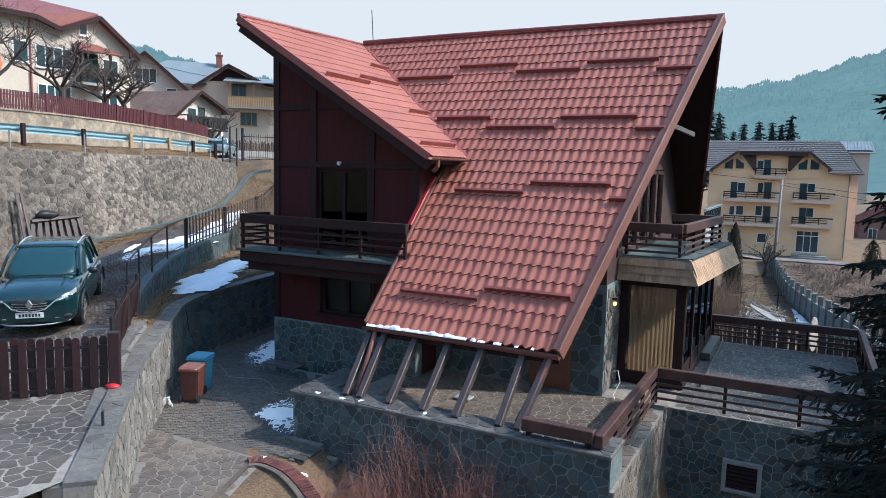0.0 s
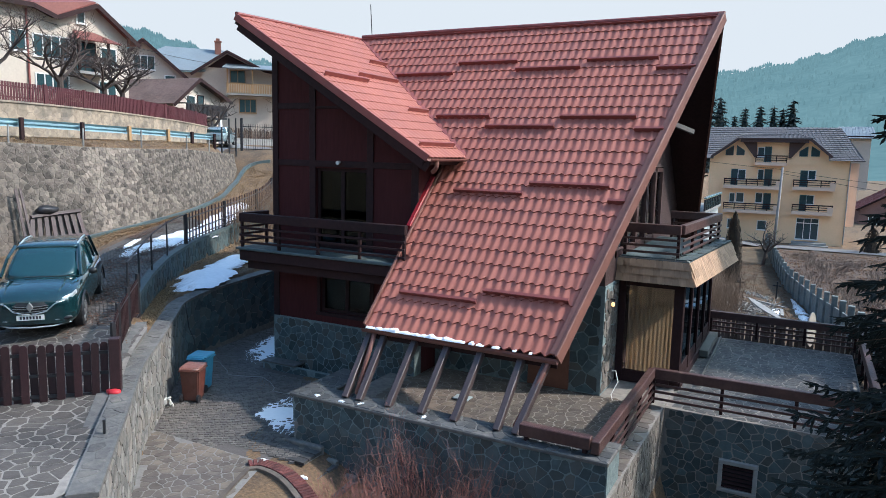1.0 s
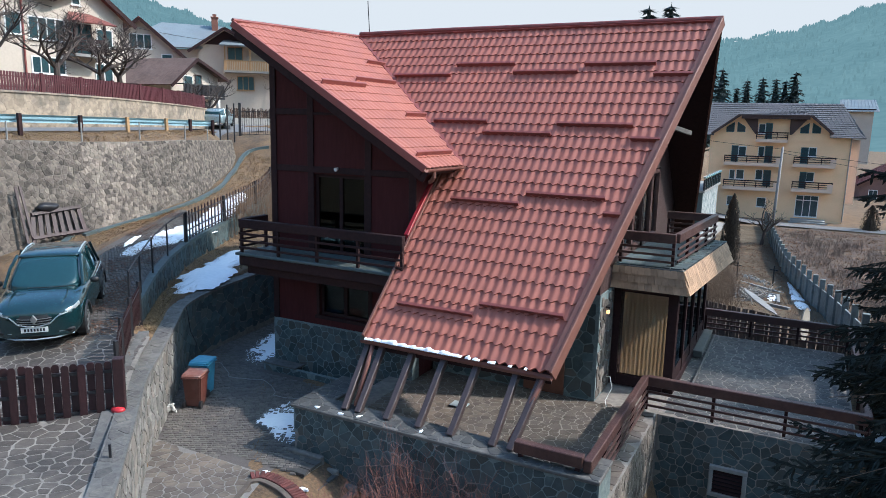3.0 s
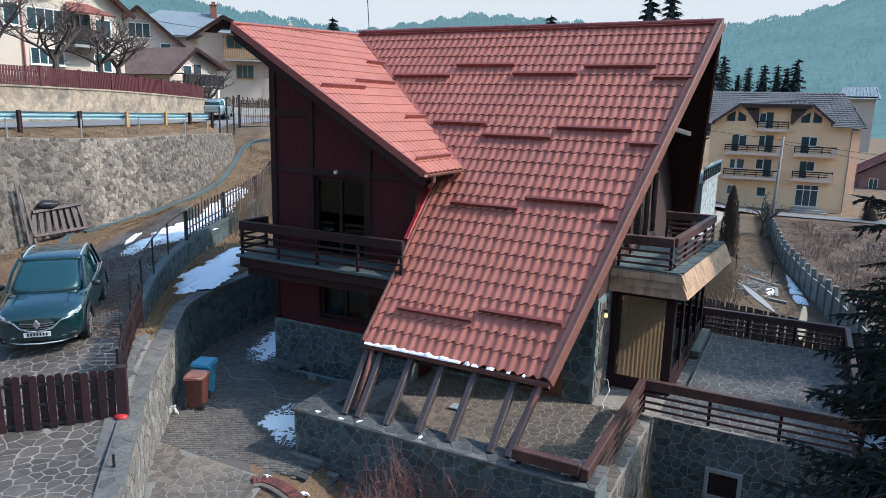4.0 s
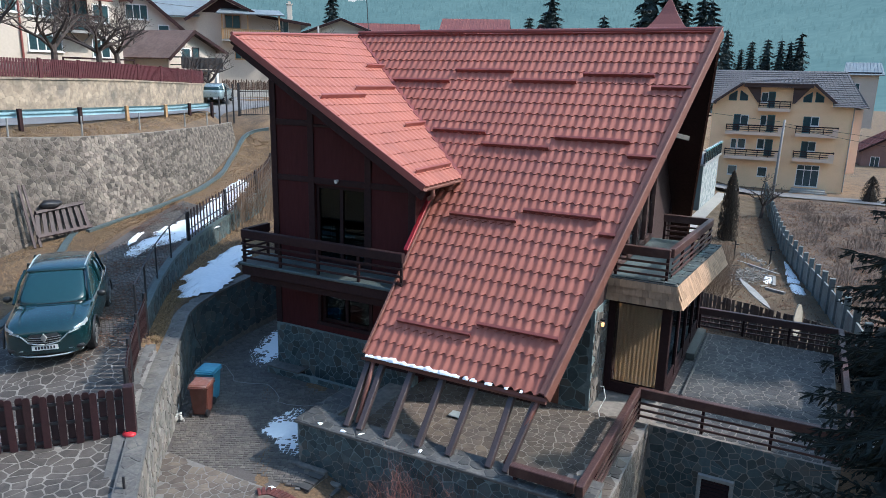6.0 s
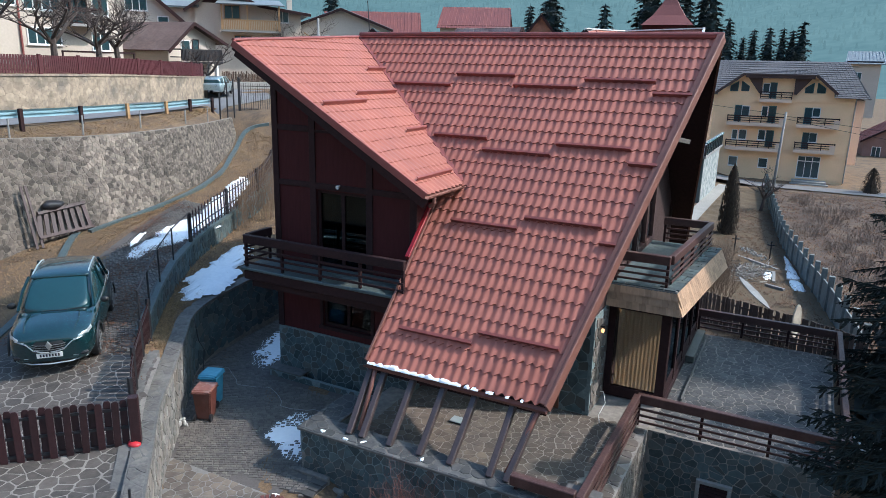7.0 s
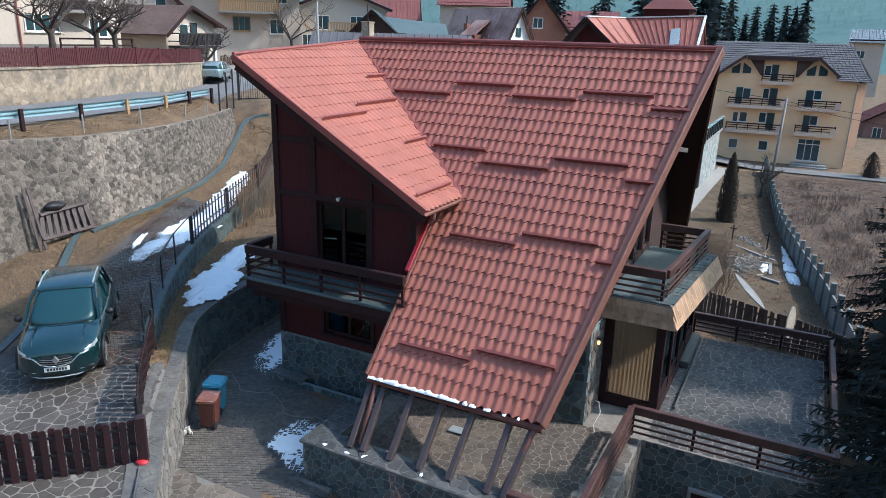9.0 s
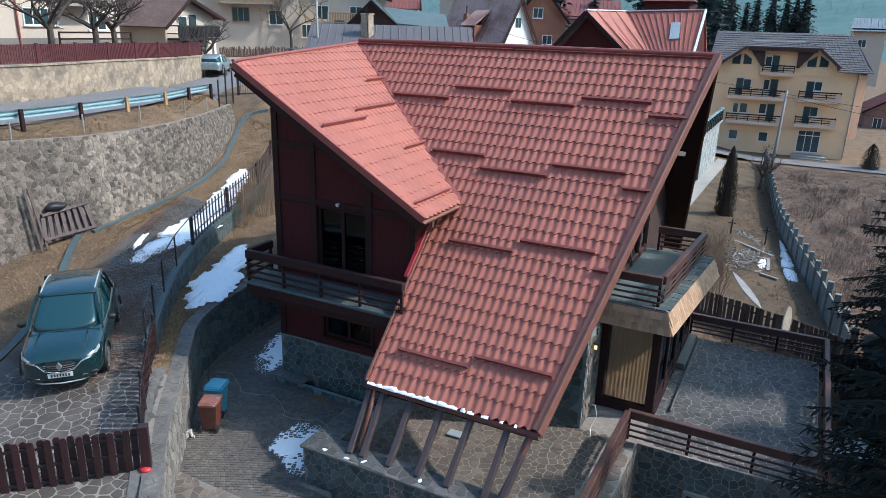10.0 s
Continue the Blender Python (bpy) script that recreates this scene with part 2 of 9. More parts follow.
ROOF_SLATE = surface("slate_grey_roof", (0.115, 0.105, 0.108), (0.085, 0.08, 0.083), rough=0.6, bump=0.2)
FENCE_RED = surface("red_picket_paint", (0.09, 0.016, 0.022), (0.065, 0.013, 0.017), rough=0.6, bump=0.1, per_island=0.2)
BARK = surface("bare_bark", (0.085, 0.065, 0.058), (0.05, 0.04, 0.037), rough=0.95, bump=0.6, fine=14)
TWIG = surface("reddish_twigs", (0.23, 0.10, 0.08), (0.14, 0.065, 0.055), rough=0.9, bump=0)
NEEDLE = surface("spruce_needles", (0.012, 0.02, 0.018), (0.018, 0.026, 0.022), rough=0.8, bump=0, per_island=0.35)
# far spruces: the needle colour made paler and bluer for distance
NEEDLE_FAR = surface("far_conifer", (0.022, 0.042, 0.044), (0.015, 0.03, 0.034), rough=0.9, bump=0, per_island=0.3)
PINE_WOOD = surface("fresh_pine", (0.42, 0.25, 0.12), rough=0.6, bump=0.2, fine=10)
BARRIER = surface("barrier_steel", (0.26, 0.4, 0.45), (0.2, 0.33, 0.38), rough=0.5, metal=0.2, bump=0.05)
GALV = surface("galvanised_steel", (0.42, 0.5, 0.53), (0.34, 0.42, 0.45), rough=0.4, metal=0.3, bump=0.05)

# ---- building helpers ----
def box(bm, x0, x1, y0, y1, z0, z1, bevel=0.0):
    vs = [bm.verts.new(p) for p in ((x0, y0, z0), (x1, y0, z0), (x1, y1, z0), (x0, y1, z0), (x0, y0, z1), (x1, y0, z1), (x1, y1, z1), (x0, y1, z1))]
    fs = [bm.faces.new([vs[i] for i in f]) for f in ((3, 2, 1, 0), (4, 5, 6, 7), (0, 1, 5, 4), (1, 2, 6, 5), (2, 3, 7, 6), (3, 0, 4, 7))]
    if bevel:
        bmesh.ops.bevel(bm, geom=list({e for f in fs for e in f.edges}), offset=bevel, segments=1, affect="EDGES")


def beam(bm, p, q, w, h, up=(0, 0, 1), bevel=0.0):
    """A bar of section w x h from p to q."""
    p, q = Vector(p), Vector(q)
    d = (q - p).normalized()
    side = d.cross(Vector(up))
    side = side.normalized() if side.length > 1e-6 else Vector((1, 0, 0))
    top = side.cross(d).normalized()
    vs = [bm.verts.new(c + side * a * w / 2 + top * b * h / 2) for c in (p, q) for a, b in ((-1, -1), (1, -1), (1, 1), (-1, 1))]
    fs = [bm.faces.new([vs[i] for i in f]) for f in ((0, 1, 2, 3), (7, 6, 5, 4), (4, 5, 1, 0), (5, 6, 2, 1), (6, 7, 3, 2), (7, 4, 0, 3))]
    if bevel:
        bmesh.ops.bevel(bm, geom=list({e for f in fs for e in f.edges}), offset=bevel, segments=1, affect="EDGES")


def tube(bm, pts, radii, n=8, cap=True):
    """A round bar through pts; radii: one, or one a point."""
    pts = [Vector(p) for p in pts]
    if not hasattr(radii, "__len__"):
        radii = [radii] * len(pts)
    rings = []
    for i, p in enumerate(pts):
        d = (pts[min(i + 1, len(pts) - 1)] - pts[max(i - 1, 0)]).normalized()
        s = d.orthogonal().normalized() if i == 0 else (rings_side - d * rings_side.dot(d)).normalized()
        rings_side = s
        t = d.cross(s)
        rings.append([bm.verts.new(p + (s * math.cos(k * math.tau / n) + t * math.sin(k * math.tau / n)) * radii[i]) for k in range(n)])
    for a, b in zip(rings, rings[1:]):
        for k in range(n):
            bm.faces.new((a[k], a[(k + 1) % n], b[(k + 1) % n], b[k]))
    if cap and n > 2:
        bm.faces.new(rings[0][::-1])
        bm.faces.new(rings[-1])


def slab(bm, poly, z0, z1):
    """A flat slab over a plan polygon; z0 and z1 may be functions of x, y."""
    f0 = z0 if callable(z0) else (lambda x, y: z0)
    f1 = z1 if callable(z1) else (lambda x, y: z1)
    lo = [bm.verts.new((x, y, f0(x, y))) for x, y in poly]
    hi = [bm.verts.new((x, y, f1(x, y))) for x, y in poly]
    n = len(poly)
    bm.faces.new(lo[::-1])
    bm.faces.new(hi)
    for i in range(n):
        bm.faces.new((lo[i], lo[(i + 1) % n], hi[(i + 1) % n], hi[i]))


def sheet(bm, pts, thick, normal):
    """A plate over a polygon in space, thick against its normal."""
    nv = Vector(normal).normalized() * thick
    hi = [bm.verts.new(p) for p in pts]
    lo = [bm.verts.new(Vector(p) - nv) for p in pts]
    n = len(pts)
    bm.faces.new(hi)
    bm.faces.new(lo[::-1])
    for i in range(n):
        bm.faces.new((hi[i], lo[i], lo[(i + 1) % n], hi[(i + 1) % n]))


def mesh_of(name, bm, material, smooth=False):
    bmesh.ops.recalc_face_normals(bm, faces=bm.faces[:])
    me = bpy.data.meshes.new(name)
    bm.to_mesh(me)
    bm.free()
    me.materials.append(material)
    if smooth:
        me.polygons.foreach_set("use_smooth", [True] * len(me.polygons))
    return me


def part(name, bm, material, parent, label="", smooth=False):
    ob = new(name, mesh_of(name, bm, material, smooth))
    ob.parent = parent
    if label:
        ob["label"] = label
    return ob


def thing(name, label, category, group="", kind="", at=(0, 0, 0), rz=0.0):
    ob = new(name)
    ob.matrix_basis = pose(*at, 0, 0, rz)
    ob.empty_display_size = 0.2
    return tagged(ob, label, category, group, kind)


def solo(name, bm, material, label, category, group="", kind="", smooth=False):
    """A thing that is one mesh."""
    return tagged(new(name, mesh_of(name, bm, material, smooth)), label, category, group, kind)


def boxes(name, dims, material, parent, label="", bevel=0.0):
    """One part for each box; returns the first."""
    made = []
    for d in dims:
        bm = bmesh.new()
        box(bm, *d, bevel=bevel)
        made.append(part(name, bm, material, parent, label))
    return made[0]


def lerp(a, b, t):
    return a + (b - a) * t


def along(path, s):
    """The point at length s along a plan polyline, and its direction."""
    for (x0, y0), (x1, y1) in zip(path, path[1:]):
        d = math.hypot(x1 - x0, y1 - y0)
        if s <= d or (x1, y1) == tuple(path[-1]):
            return x0 + (x1 - x0) * s / d, y0 + (y1 - y0) * s / d, (x1 - x0) / d, (y1 - y0) / d
        s -= d


def length(path):
    return sum(math.hypot(b[0] - a[0], b[1] - a[1]) for a, b in zip(path, path[1:]))


def smooth_path(pts, n=6):
    """A rounded plan polyline through pts."""
    out = []
    p = [pts[0], *pts, pts[-1]]
    for i in range(1, len(p) - 2):
        for k in range(n):
            t = k / n
            out.append(tuple(0.5 * (2 * p[i][j] + (p[i + 1][j] - p[i - 1][j]) * t + (2 * p[i - 1][j] - 5 * p[i][j] + 4 * p[i + 1][j] - p[i + 2][j]) * t * t
                                    + (3 * p[i][j] - p[i - 1][j] - 3 * p[i + 1][j] + p[i + 2][j]) * t ** 3) for j in (0, 1)))
    return out + [tuple(pts[-1])]


def cells(width, height, size, seed, aspect=1.0, inside=None, drop=0.14):
    """Irregular stone outlines that fill a width x height field: polygons of (u, v)."""
    rng = np.random.default_rng(seed)
    nx, ny = max(2, round(width / (size * aspect))), max(2, round(height / size))
    sx, sy = width / nx, height / ny
    grid = {}
    for i in range(-1, nx + 1):
        for j in range(-1, ny + 1):
            grid[i, j] = ((i + 0.5 + (0.25 if j % 2 else -0.25) + rng.uniform(-0.42, 0.42)) * sx, (j + 0.5 + rng.uniform(-0.42, 0.42)) * sy)
            if rng.random() < drop:
                del grid[i, j]
    out = []
    for i in range(nx):
        for j in range(ny):
            c = grid.get((i, j))
            if not c:
                continue
            if inside and not inside(*c):
                continue
            poly = [(0, 0), (width, 0), (width, height), (0, height)]
            for a in range(-3, 4):
                for b in range(-3, 4):
                    o = grid.get((i + a, j + b))
                    if (a or b) and o and poly:
                        mx, my, dx, dy = (c[0] + o[0]) / 2, (c[1] + o[1]) / 2, o[0] - c[0], o[1] - c[1]
                        d = [(p[0] - mx) * dx + (p[1] - my) * dy for p in poly]
                        if max(d) <= 0:
                            continue
                        q = []
                        for k, p in enumerate(poly):
                            p2, d1, d2 = poly[(k + 1) % len(poly)], d[k], d[(k + 1) % len(poly)]
                            if d1 <= 0:
                                q.append(p)
                            if d1 * d2 < 0:
                                f = d1 / (d1 - d2)
                                q.append((p[0] + (p2[0] - p[0]) * f, p[1] + (p2[1] - p[1]) * f))
                        poly = q
            if len(poly) > 2:
                out.append(poly)
    return out


def stones(parent, name, polys, place, material, joint=0.02, proud=0.03, limit=300, order=None, seed=1, label=""):
    """Stones over a face. place(u, v, w) gives the point at depth w in front of the face. The first `limit` are parts, the rest one joined part."""
    rng = np.random.default_rng(seed)
    if order:
        polys = sorted(polys, key=order)
    rest_v, rest_f = [], []
    for k, poly in enumerate(polys):
        cu, cv = sum(p[0] for p in poly) / len(poly), sum(p[1] for p in poly) / len(poly)
        r = max(0.03, sum(math.hypot(p[0] - cu, p[1] - cv) for p in poly) / len(poly))
        soft = []
        for p, q in zip(poly, poly[1:] + poly[:1]):
            if math.hypot(q[0] - p[0], q[1] - p[1]) > 0.35 * r:
                soft += [(lerp(p[0], q[0], 0.09), lerp(p[1], q[1], 0.09)), (lerp(p[0], q[0], 0.91), lerp(p[1], q[1], 0.91))]
            else:
                soft.append((lerp(p[0], q[0], 0.5), lerp(p[1], q[1], 0.5)))
        poly = [(lerp(p[0], cu, e), lerp(p[1], cv, e)) for p, e in zip(soft, rng.uniform(-0.02, 0.1, len(soft)))]
        rim = [(lerp(p[0], cu, min(0.45, joint / r)), lerp(p[1], cv, min(0.45, joint / r))) for p in poly]
        top = [(lerp(p[0], cu, 0.12), lerp(p[1], cv, 0.12)) for p in rim]
        w = proud * rng.uniform(0.55, 1.3)
        tu, tv = rng.uniform(-0.25, 0.25, 2) * proud / r
        v = [place(u, q, -0.02) for u, q in rim] + [place(u, q, w * 0.6) for u, q in rim] + [place(u, q, w + (u - cu) * tu + (q - cv) * tv) for u, q in top]
        n = len(poly)
        f = [tuple(range(2 * n, 3 * n))]
        for a in (0, n):
            f += [(a + i, a + (i + 1) % n, a + n + (i + 1) % n, a + n + i) for i in range(n)]
        if k < limit:
            me = bpy.data.meshes.new(name)
            me.from_pydata([tuple(p) for p in v], [], f)
            me.materials.append(material)
            ob = new(name, me)
            ob.parent = parent
        else:
            o = len(rest_v)
            rest_v += [tuple(p) for p in v]
            rest_f += [tuple(i + o for i in q) for q in f]
    if rest_v:
        me = bpy.data.meshes.new(name + "_field")
        me.from_pydata(rest_v, [], rest_f)
        me.materials.append(material)
        ob = tagged(new(name + "_field", me), kind="stuff")
        ob.parent = parent

# ---- the lie of the land ----
def line(*pts):
    """A boundary line: x as a function of y."""
    ys, xs = [p[1] for p in pts], [p[0] for p in pts]
    return lambda y: np.interp(y, ys, xs)


W1_PATH = smooth_path([(-6.9, 4.9), (-8.85, 6.9), (-10.06, 8.13), (-11.05, 9.36), (-12.27, 10.83), (-12.98, 11.7), (-13.38, 12.6), (-13.56, 13.5), (-13.68, 14.4), (-13.82, 15.9), (-14.05, 18.0), (-14.4, 21.0)], 4)
W2_PATH = smooth_path([(-12.45, 9.75), (-13.26, 10.71), (-14.12, 11.78), (-15.09, 13.1), (-16.02, 14.59), (-16.75, 16.0), (-17.43, 17.57), (-18.3, 19.6), (-19.5, 21.9), (-21.6, 25.0)], 4)
W3_FOOT = smooth_path([(-19.9, 4.0), (-20.4, 9.0), (-20.4, 12.5), (-20.2, 15.0), (-20.4, 17.5), (-21.1, 20.0), (-23.3, 23.6), (-25.2, 26.4)], 5)
W4_PATH = smooth_path([(-28.6, 2.0), (-28.8, 9.0), (-29.0, 14.0), (-29.3, 17.4), (-29.6, 19.9), (-30.8, 23.8), (-32.7, 29.0), (-34.9, 33.2), (-36.5, 35.6)], 4)
x_w1, x_w2, x_w3, x_w4 = (line(*p) for p in (W1_PATH, W2_PATH, W3_FOOT, W4_PATH))


def step(a, b, v):
    t = np.clip((v - a) / (b - a), 0, 1)
    return t * t * (3 - 2 * t)


def upper(y):
    """The upper drive and yard."""
    return np.minimum(0.55 + 0.13 * np.maximum(y, 6.2), 5.75)


def wall_2_z(y):
    """Top of the low garden wall."""
    return np.interp(y, [9.75, 10.71, 11.78, 13.1, 14.59, 17.57, 21.0, 25.0], [2.04, 2.17, 2.33, 2.45, 2.53, 2.69, 2.95, 3.4])


def strip_z(y):
    return np.minimum(1.56 + 0.06 * (y - 10), wall_2_z(y) - 0.45) + 0 * y


def drive_z(x, y):
    """The upper drive, which falls from the boulder wall towards the garden wall."""
    f = np.clip((x_w2(y) - x) / np.maximum(1.0, x_w2(y) - x_w3(y)), 0, 1)
    return np.where(y > 10.5, lerp(np.minimum(upper(y), wall_2_z(y) - 0.16), upper(y), f), upper(y))


def road_z(y):
    return np.interp(y, [0, 14, 30, 36, 60], [5.5, 5.54, 5.55, 5.5, 5.5])


def w3_top_z(y):
    """Top of the boulder wall."""
    return np.interp(y, [4, 12.5, 15, 17, 20, 22.4, 24.3, 27], [5.45, 5.38, 5.28, 5.25, 5.26, 5.17, 5.12, 5.04])


def w3_batter(y):
    """How far the boulder wall leans back from foot to top."""
    return 0.4 * np.maximum(0.4, w3_top_z(y) - upper(y))


def garden(y):
    return np.interp(y, [20, 24, 30, 38, 48, 60, 80, 120], [-0.9, -0.9, -1.4, -2.1, -2.6, -2.8, -3.3, -3.3])


def ground_z(x, y):
    x, y = np.asarray(x, float), np.asarray(y, float)
    low = 0.05 + 0 * x
    front = 0.05 - 1.75 * step(-7.6, -3.8, x)
    low = np.where(y < 11, lerp(low, front, step(11, 10, y)), low)
    low = lerp(low, -1.7, step(-2.6, -1.8, x))
    back = lerp(strip_z(y), garden(y), step(0, 1, (x - x_w1(y)) / (-4.0 - x_w1(y))))
    back = lerp(back, garden(y), step(-5, -3, x))
    z = lerp(low, back, step(17.5, 22, y))
    z = np.where(x < x_w1(y) - 0.27, strip_z(y), z)
    z = np.where((x < x_w2(y) - 0.06) | ((y < 9.75) & (x < x_w1(y) - 0.62)), drive_z(x, y), z)
    up = 5.3 + 0 * y
    z = np.where(y > 25, lerp(z, lerp(up, garden(y), step(-26, -6, x)), step(25, 29.5, y)), z)
    back_x = x_w3(y) - w3_batter(y) - 0.12
    z = np.where((x < back_x) & (y < 26.6), lerp(w3_top_z(y) - 0.06, road_z(y) - 0.02, step(0.2, 1.5, back_x - x)), z)
    z = np.where(x < x_w4(y) - 0.42, lerp(6.9 + np.clip(x_w4(y) - x, 0, 60) * 0.05, 5.6, step(35.4, 36.2, y)), z)
    r = np.hypot(x, y)
    az = np.degrees(np.arctan2(-x, y))
    z = z + 3 * step(90, 200, r) * step(0, 40, az)
    return z


def hill_z(x, y):
    """The wooded hills that ring the valley."""
    r = np.hypot(x, y)
    az = np.degrees(np.arctan2(-x, y))
    crest = np.interp(az, [-180, -40, -5, 1, 6, 15, 25, 34, 39, 45, 49, 53, 60, 80, 180], [9, 9, 9.2, 7.3, 6.6, 6.7, 7.4, 5.9, 6.5, 7.2, 8.2, 9.0, 9.4, 9, 9])
    crest = crest + 0.12 * np.sin(az * 2.3) + 0.07 * np.sin(az * 5.9 + 1)
    return -6 + np.tan(np.radians(crest)) * 1500 * step(330, 1560, r)


def graded(lo, hi, fine, far):
    mid = np.arange(lo, hi + 1e-6, fine)
    g, s, out = fine, hi, []
    while s < far:
        g *= 1.14
        s += g
        out.append(s)
    g, s, pre = fine, lo, []
    while s > -far:
        g *= 1.14
        s -= g
        pre.append(s)
    return np.concatenate([pre[::-1], mid, out])


def lump(x, y):
    return 0.05 * np.sin(x * 1.7 + np.sin(y * 1.3)) * np.sin(y * 1.1 + 0.6) + 0.03 * np.sin(x * 4.1 + y * 3.3)


gx, gy = graded(-46, 6, 0.16, 2600), graded(-4, 44, 0.2, 2600)
X, Y = np.meshgrid(gx, gy)
Z = ground_z(X, Y) + lump(X, Y) * 0.6 * step(60, 40, np.hypot(X, Y))
verts = np.stack([X, Y, Z], -1).reshape(-1, 3)
nx, ny = len(gx), len(gy)
quad = (np.arange(ny - 1)[:, None] * nx + np.arange(nx - 1)[None]).reshape(-1)
quads = np.stack([quad, quad + 1, quad + nx + 1, quad + nx], -1)
me = bpy.data.meshes.new("ground")
me.from_pydata(verts.tolist(), [], quads.tolist())
me.materials.append(GRASS)
me.polygons.foreach_set("use_smooth", [True] * len(me.polygons))
tagged(new("ground", me), "dry winter grass and bare earth over the hillside", "ground", kind="structure")

ra, rr_ = np.radians(np.arange(-180, 180.1, 1.0)), np.concatenate([np.linspace(300, 1600, 40), [1800, 2300]])
RA, RR = np.meshgrid(ra, rr_)
HX, HY = -RR * np.sin(RA), RR * np.cos(RA)
hv = np.stack([HX, HY, hill_z(HX, HY)], -1).reshape(-1, 3)
k0 = (np.arange(len(rr_) - 1)[:, None] * len(ra) + np.arange(len(ra) - 1)[None]).reshape(-1)
me = bpy.data.meshes.new("backdrop")
me.from_pydata(hv.tolist(), [], np.stack([k0, k0 + 1, k0 + len(ra) + 1, k0 + len(ra)], -1).tolist())
# distance haze is put into the hills as a blue-green glow
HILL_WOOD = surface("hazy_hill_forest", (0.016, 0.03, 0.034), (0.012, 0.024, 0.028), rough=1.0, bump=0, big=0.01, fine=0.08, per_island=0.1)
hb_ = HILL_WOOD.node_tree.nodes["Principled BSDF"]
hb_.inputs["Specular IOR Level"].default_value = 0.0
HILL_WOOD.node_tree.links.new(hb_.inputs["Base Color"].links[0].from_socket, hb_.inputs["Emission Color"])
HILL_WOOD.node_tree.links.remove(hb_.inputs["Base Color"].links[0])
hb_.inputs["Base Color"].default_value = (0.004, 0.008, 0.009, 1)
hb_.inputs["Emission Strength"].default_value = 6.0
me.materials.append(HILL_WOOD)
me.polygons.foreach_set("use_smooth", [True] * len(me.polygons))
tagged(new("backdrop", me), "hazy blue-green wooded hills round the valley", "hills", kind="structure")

# added glowing ring as pale haze all round the valley, thinning out upwards
HAZE = bpy.data.materials.new("haze_glow")
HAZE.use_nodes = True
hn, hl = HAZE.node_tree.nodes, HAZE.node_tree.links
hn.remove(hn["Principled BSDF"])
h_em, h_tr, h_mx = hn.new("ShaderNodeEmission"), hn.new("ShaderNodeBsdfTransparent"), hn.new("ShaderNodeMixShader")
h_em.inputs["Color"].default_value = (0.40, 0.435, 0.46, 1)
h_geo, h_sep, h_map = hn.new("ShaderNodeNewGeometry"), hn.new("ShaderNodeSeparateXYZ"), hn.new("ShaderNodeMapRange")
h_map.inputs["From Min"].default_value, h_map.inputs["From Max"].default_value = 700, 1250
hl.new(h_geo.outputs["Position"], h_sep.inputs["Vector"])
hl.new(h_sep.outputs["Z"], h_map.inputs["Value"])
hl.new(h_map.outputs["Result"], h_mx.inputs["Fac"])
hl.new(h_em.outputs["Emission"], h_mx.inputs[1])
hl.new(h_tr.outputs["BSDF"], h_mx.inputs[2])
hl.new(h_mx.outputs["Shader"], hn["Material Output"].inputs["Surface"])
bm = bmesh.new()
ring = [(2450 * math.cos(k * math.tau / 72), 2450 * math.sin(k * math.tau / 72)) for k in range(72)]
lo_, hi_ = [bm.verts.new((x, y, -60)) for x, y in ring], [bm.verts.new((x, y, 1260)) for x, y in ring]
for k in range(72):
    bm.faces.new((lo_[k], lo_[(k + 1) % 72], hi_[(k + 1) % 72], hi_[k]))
haze = solo("backdrop_haze", bm, HAZE, "glowing grey-white ring that stands in for valley haze", "sky", kind="structure", smooth=True)
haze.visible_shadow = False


def carpet(name, left, right, y0, y1, lift, material, label, category, step_y=0.35, across=8, height=ground_z, kind="structure"):
    """A paved strip between two boundary lines, laid on the land."""
    bm = bmesh.new()
    rows = []
    n = max(2, round((y1 - y0) / step_y))
    for i in range(n + 1):
        y = lerp(y0, y1, i / n)
        rows.append([bm.verts.new((x, y, float(height(x, y)) + lift)) for x in np.linspace(float(left(y)), float(right(y)), across)])
    for a, b in zip(rows, rows[1:]):
        for k in range(across - 1):
            bm.faces.new((a[k], a[k + 1], b[k + 1], b[k]))
    return solo(name, bm, material, label, category, kind=kind, smooth=True)


def wall_run(bm, path, half, z0, z1, side=0.0):
    """A wall along a plan path; z0 and z1 are functions of x, y; half: half its thickness, side: shift to the right."""
    rings = []
    for i, (x, y) in enumerate(path):
        a, b = path[max(0, i - 1)], path[min(len(path) - 1, i + 1)]
        d = math.hypot(b[0] - a[0], b[1] - a[1])
        nx_, ny_ = (b[1] - a[1]) / d, -(b[0] - a[0]) / d
        l, r = side - half, side + half
        rings.append([bm.verts.new(p) for p in ((x + nx_ * l, y + ny_ * l, z0(x, y)), (x + nx_ * r, y + ny_ * r, z0(x, y)), (x + nx_ * r, y + ny_ * r, z1(x, y)), (x + nx_ * l, y + ny_ * l, z1(x, y)))])
    for a, b in zip(rings, rings[1:]):
        for k in range(4):
            bm.faces.new((a[k], a[(k + 1) % 4], b[(k + 1) % 4], b[k]))
    bm.faces.new(rings[0])
    bm.faces.new(rings[-1][::-1])


# lower drive of stone setts
carpet("lower_drive", lambda y: x_w1(y) + 0.0, lambda y: np.interp(y, [3, 8.0, 9.5, 9.6, 13, 20], [-6.0, -7.6, -7.9, -7.9, -7.5, -11.0]), 4.6, 19.0, 0.03, SETT_JOINT,
       "brown stone sett driveway beside the house", "driveway", across=14)
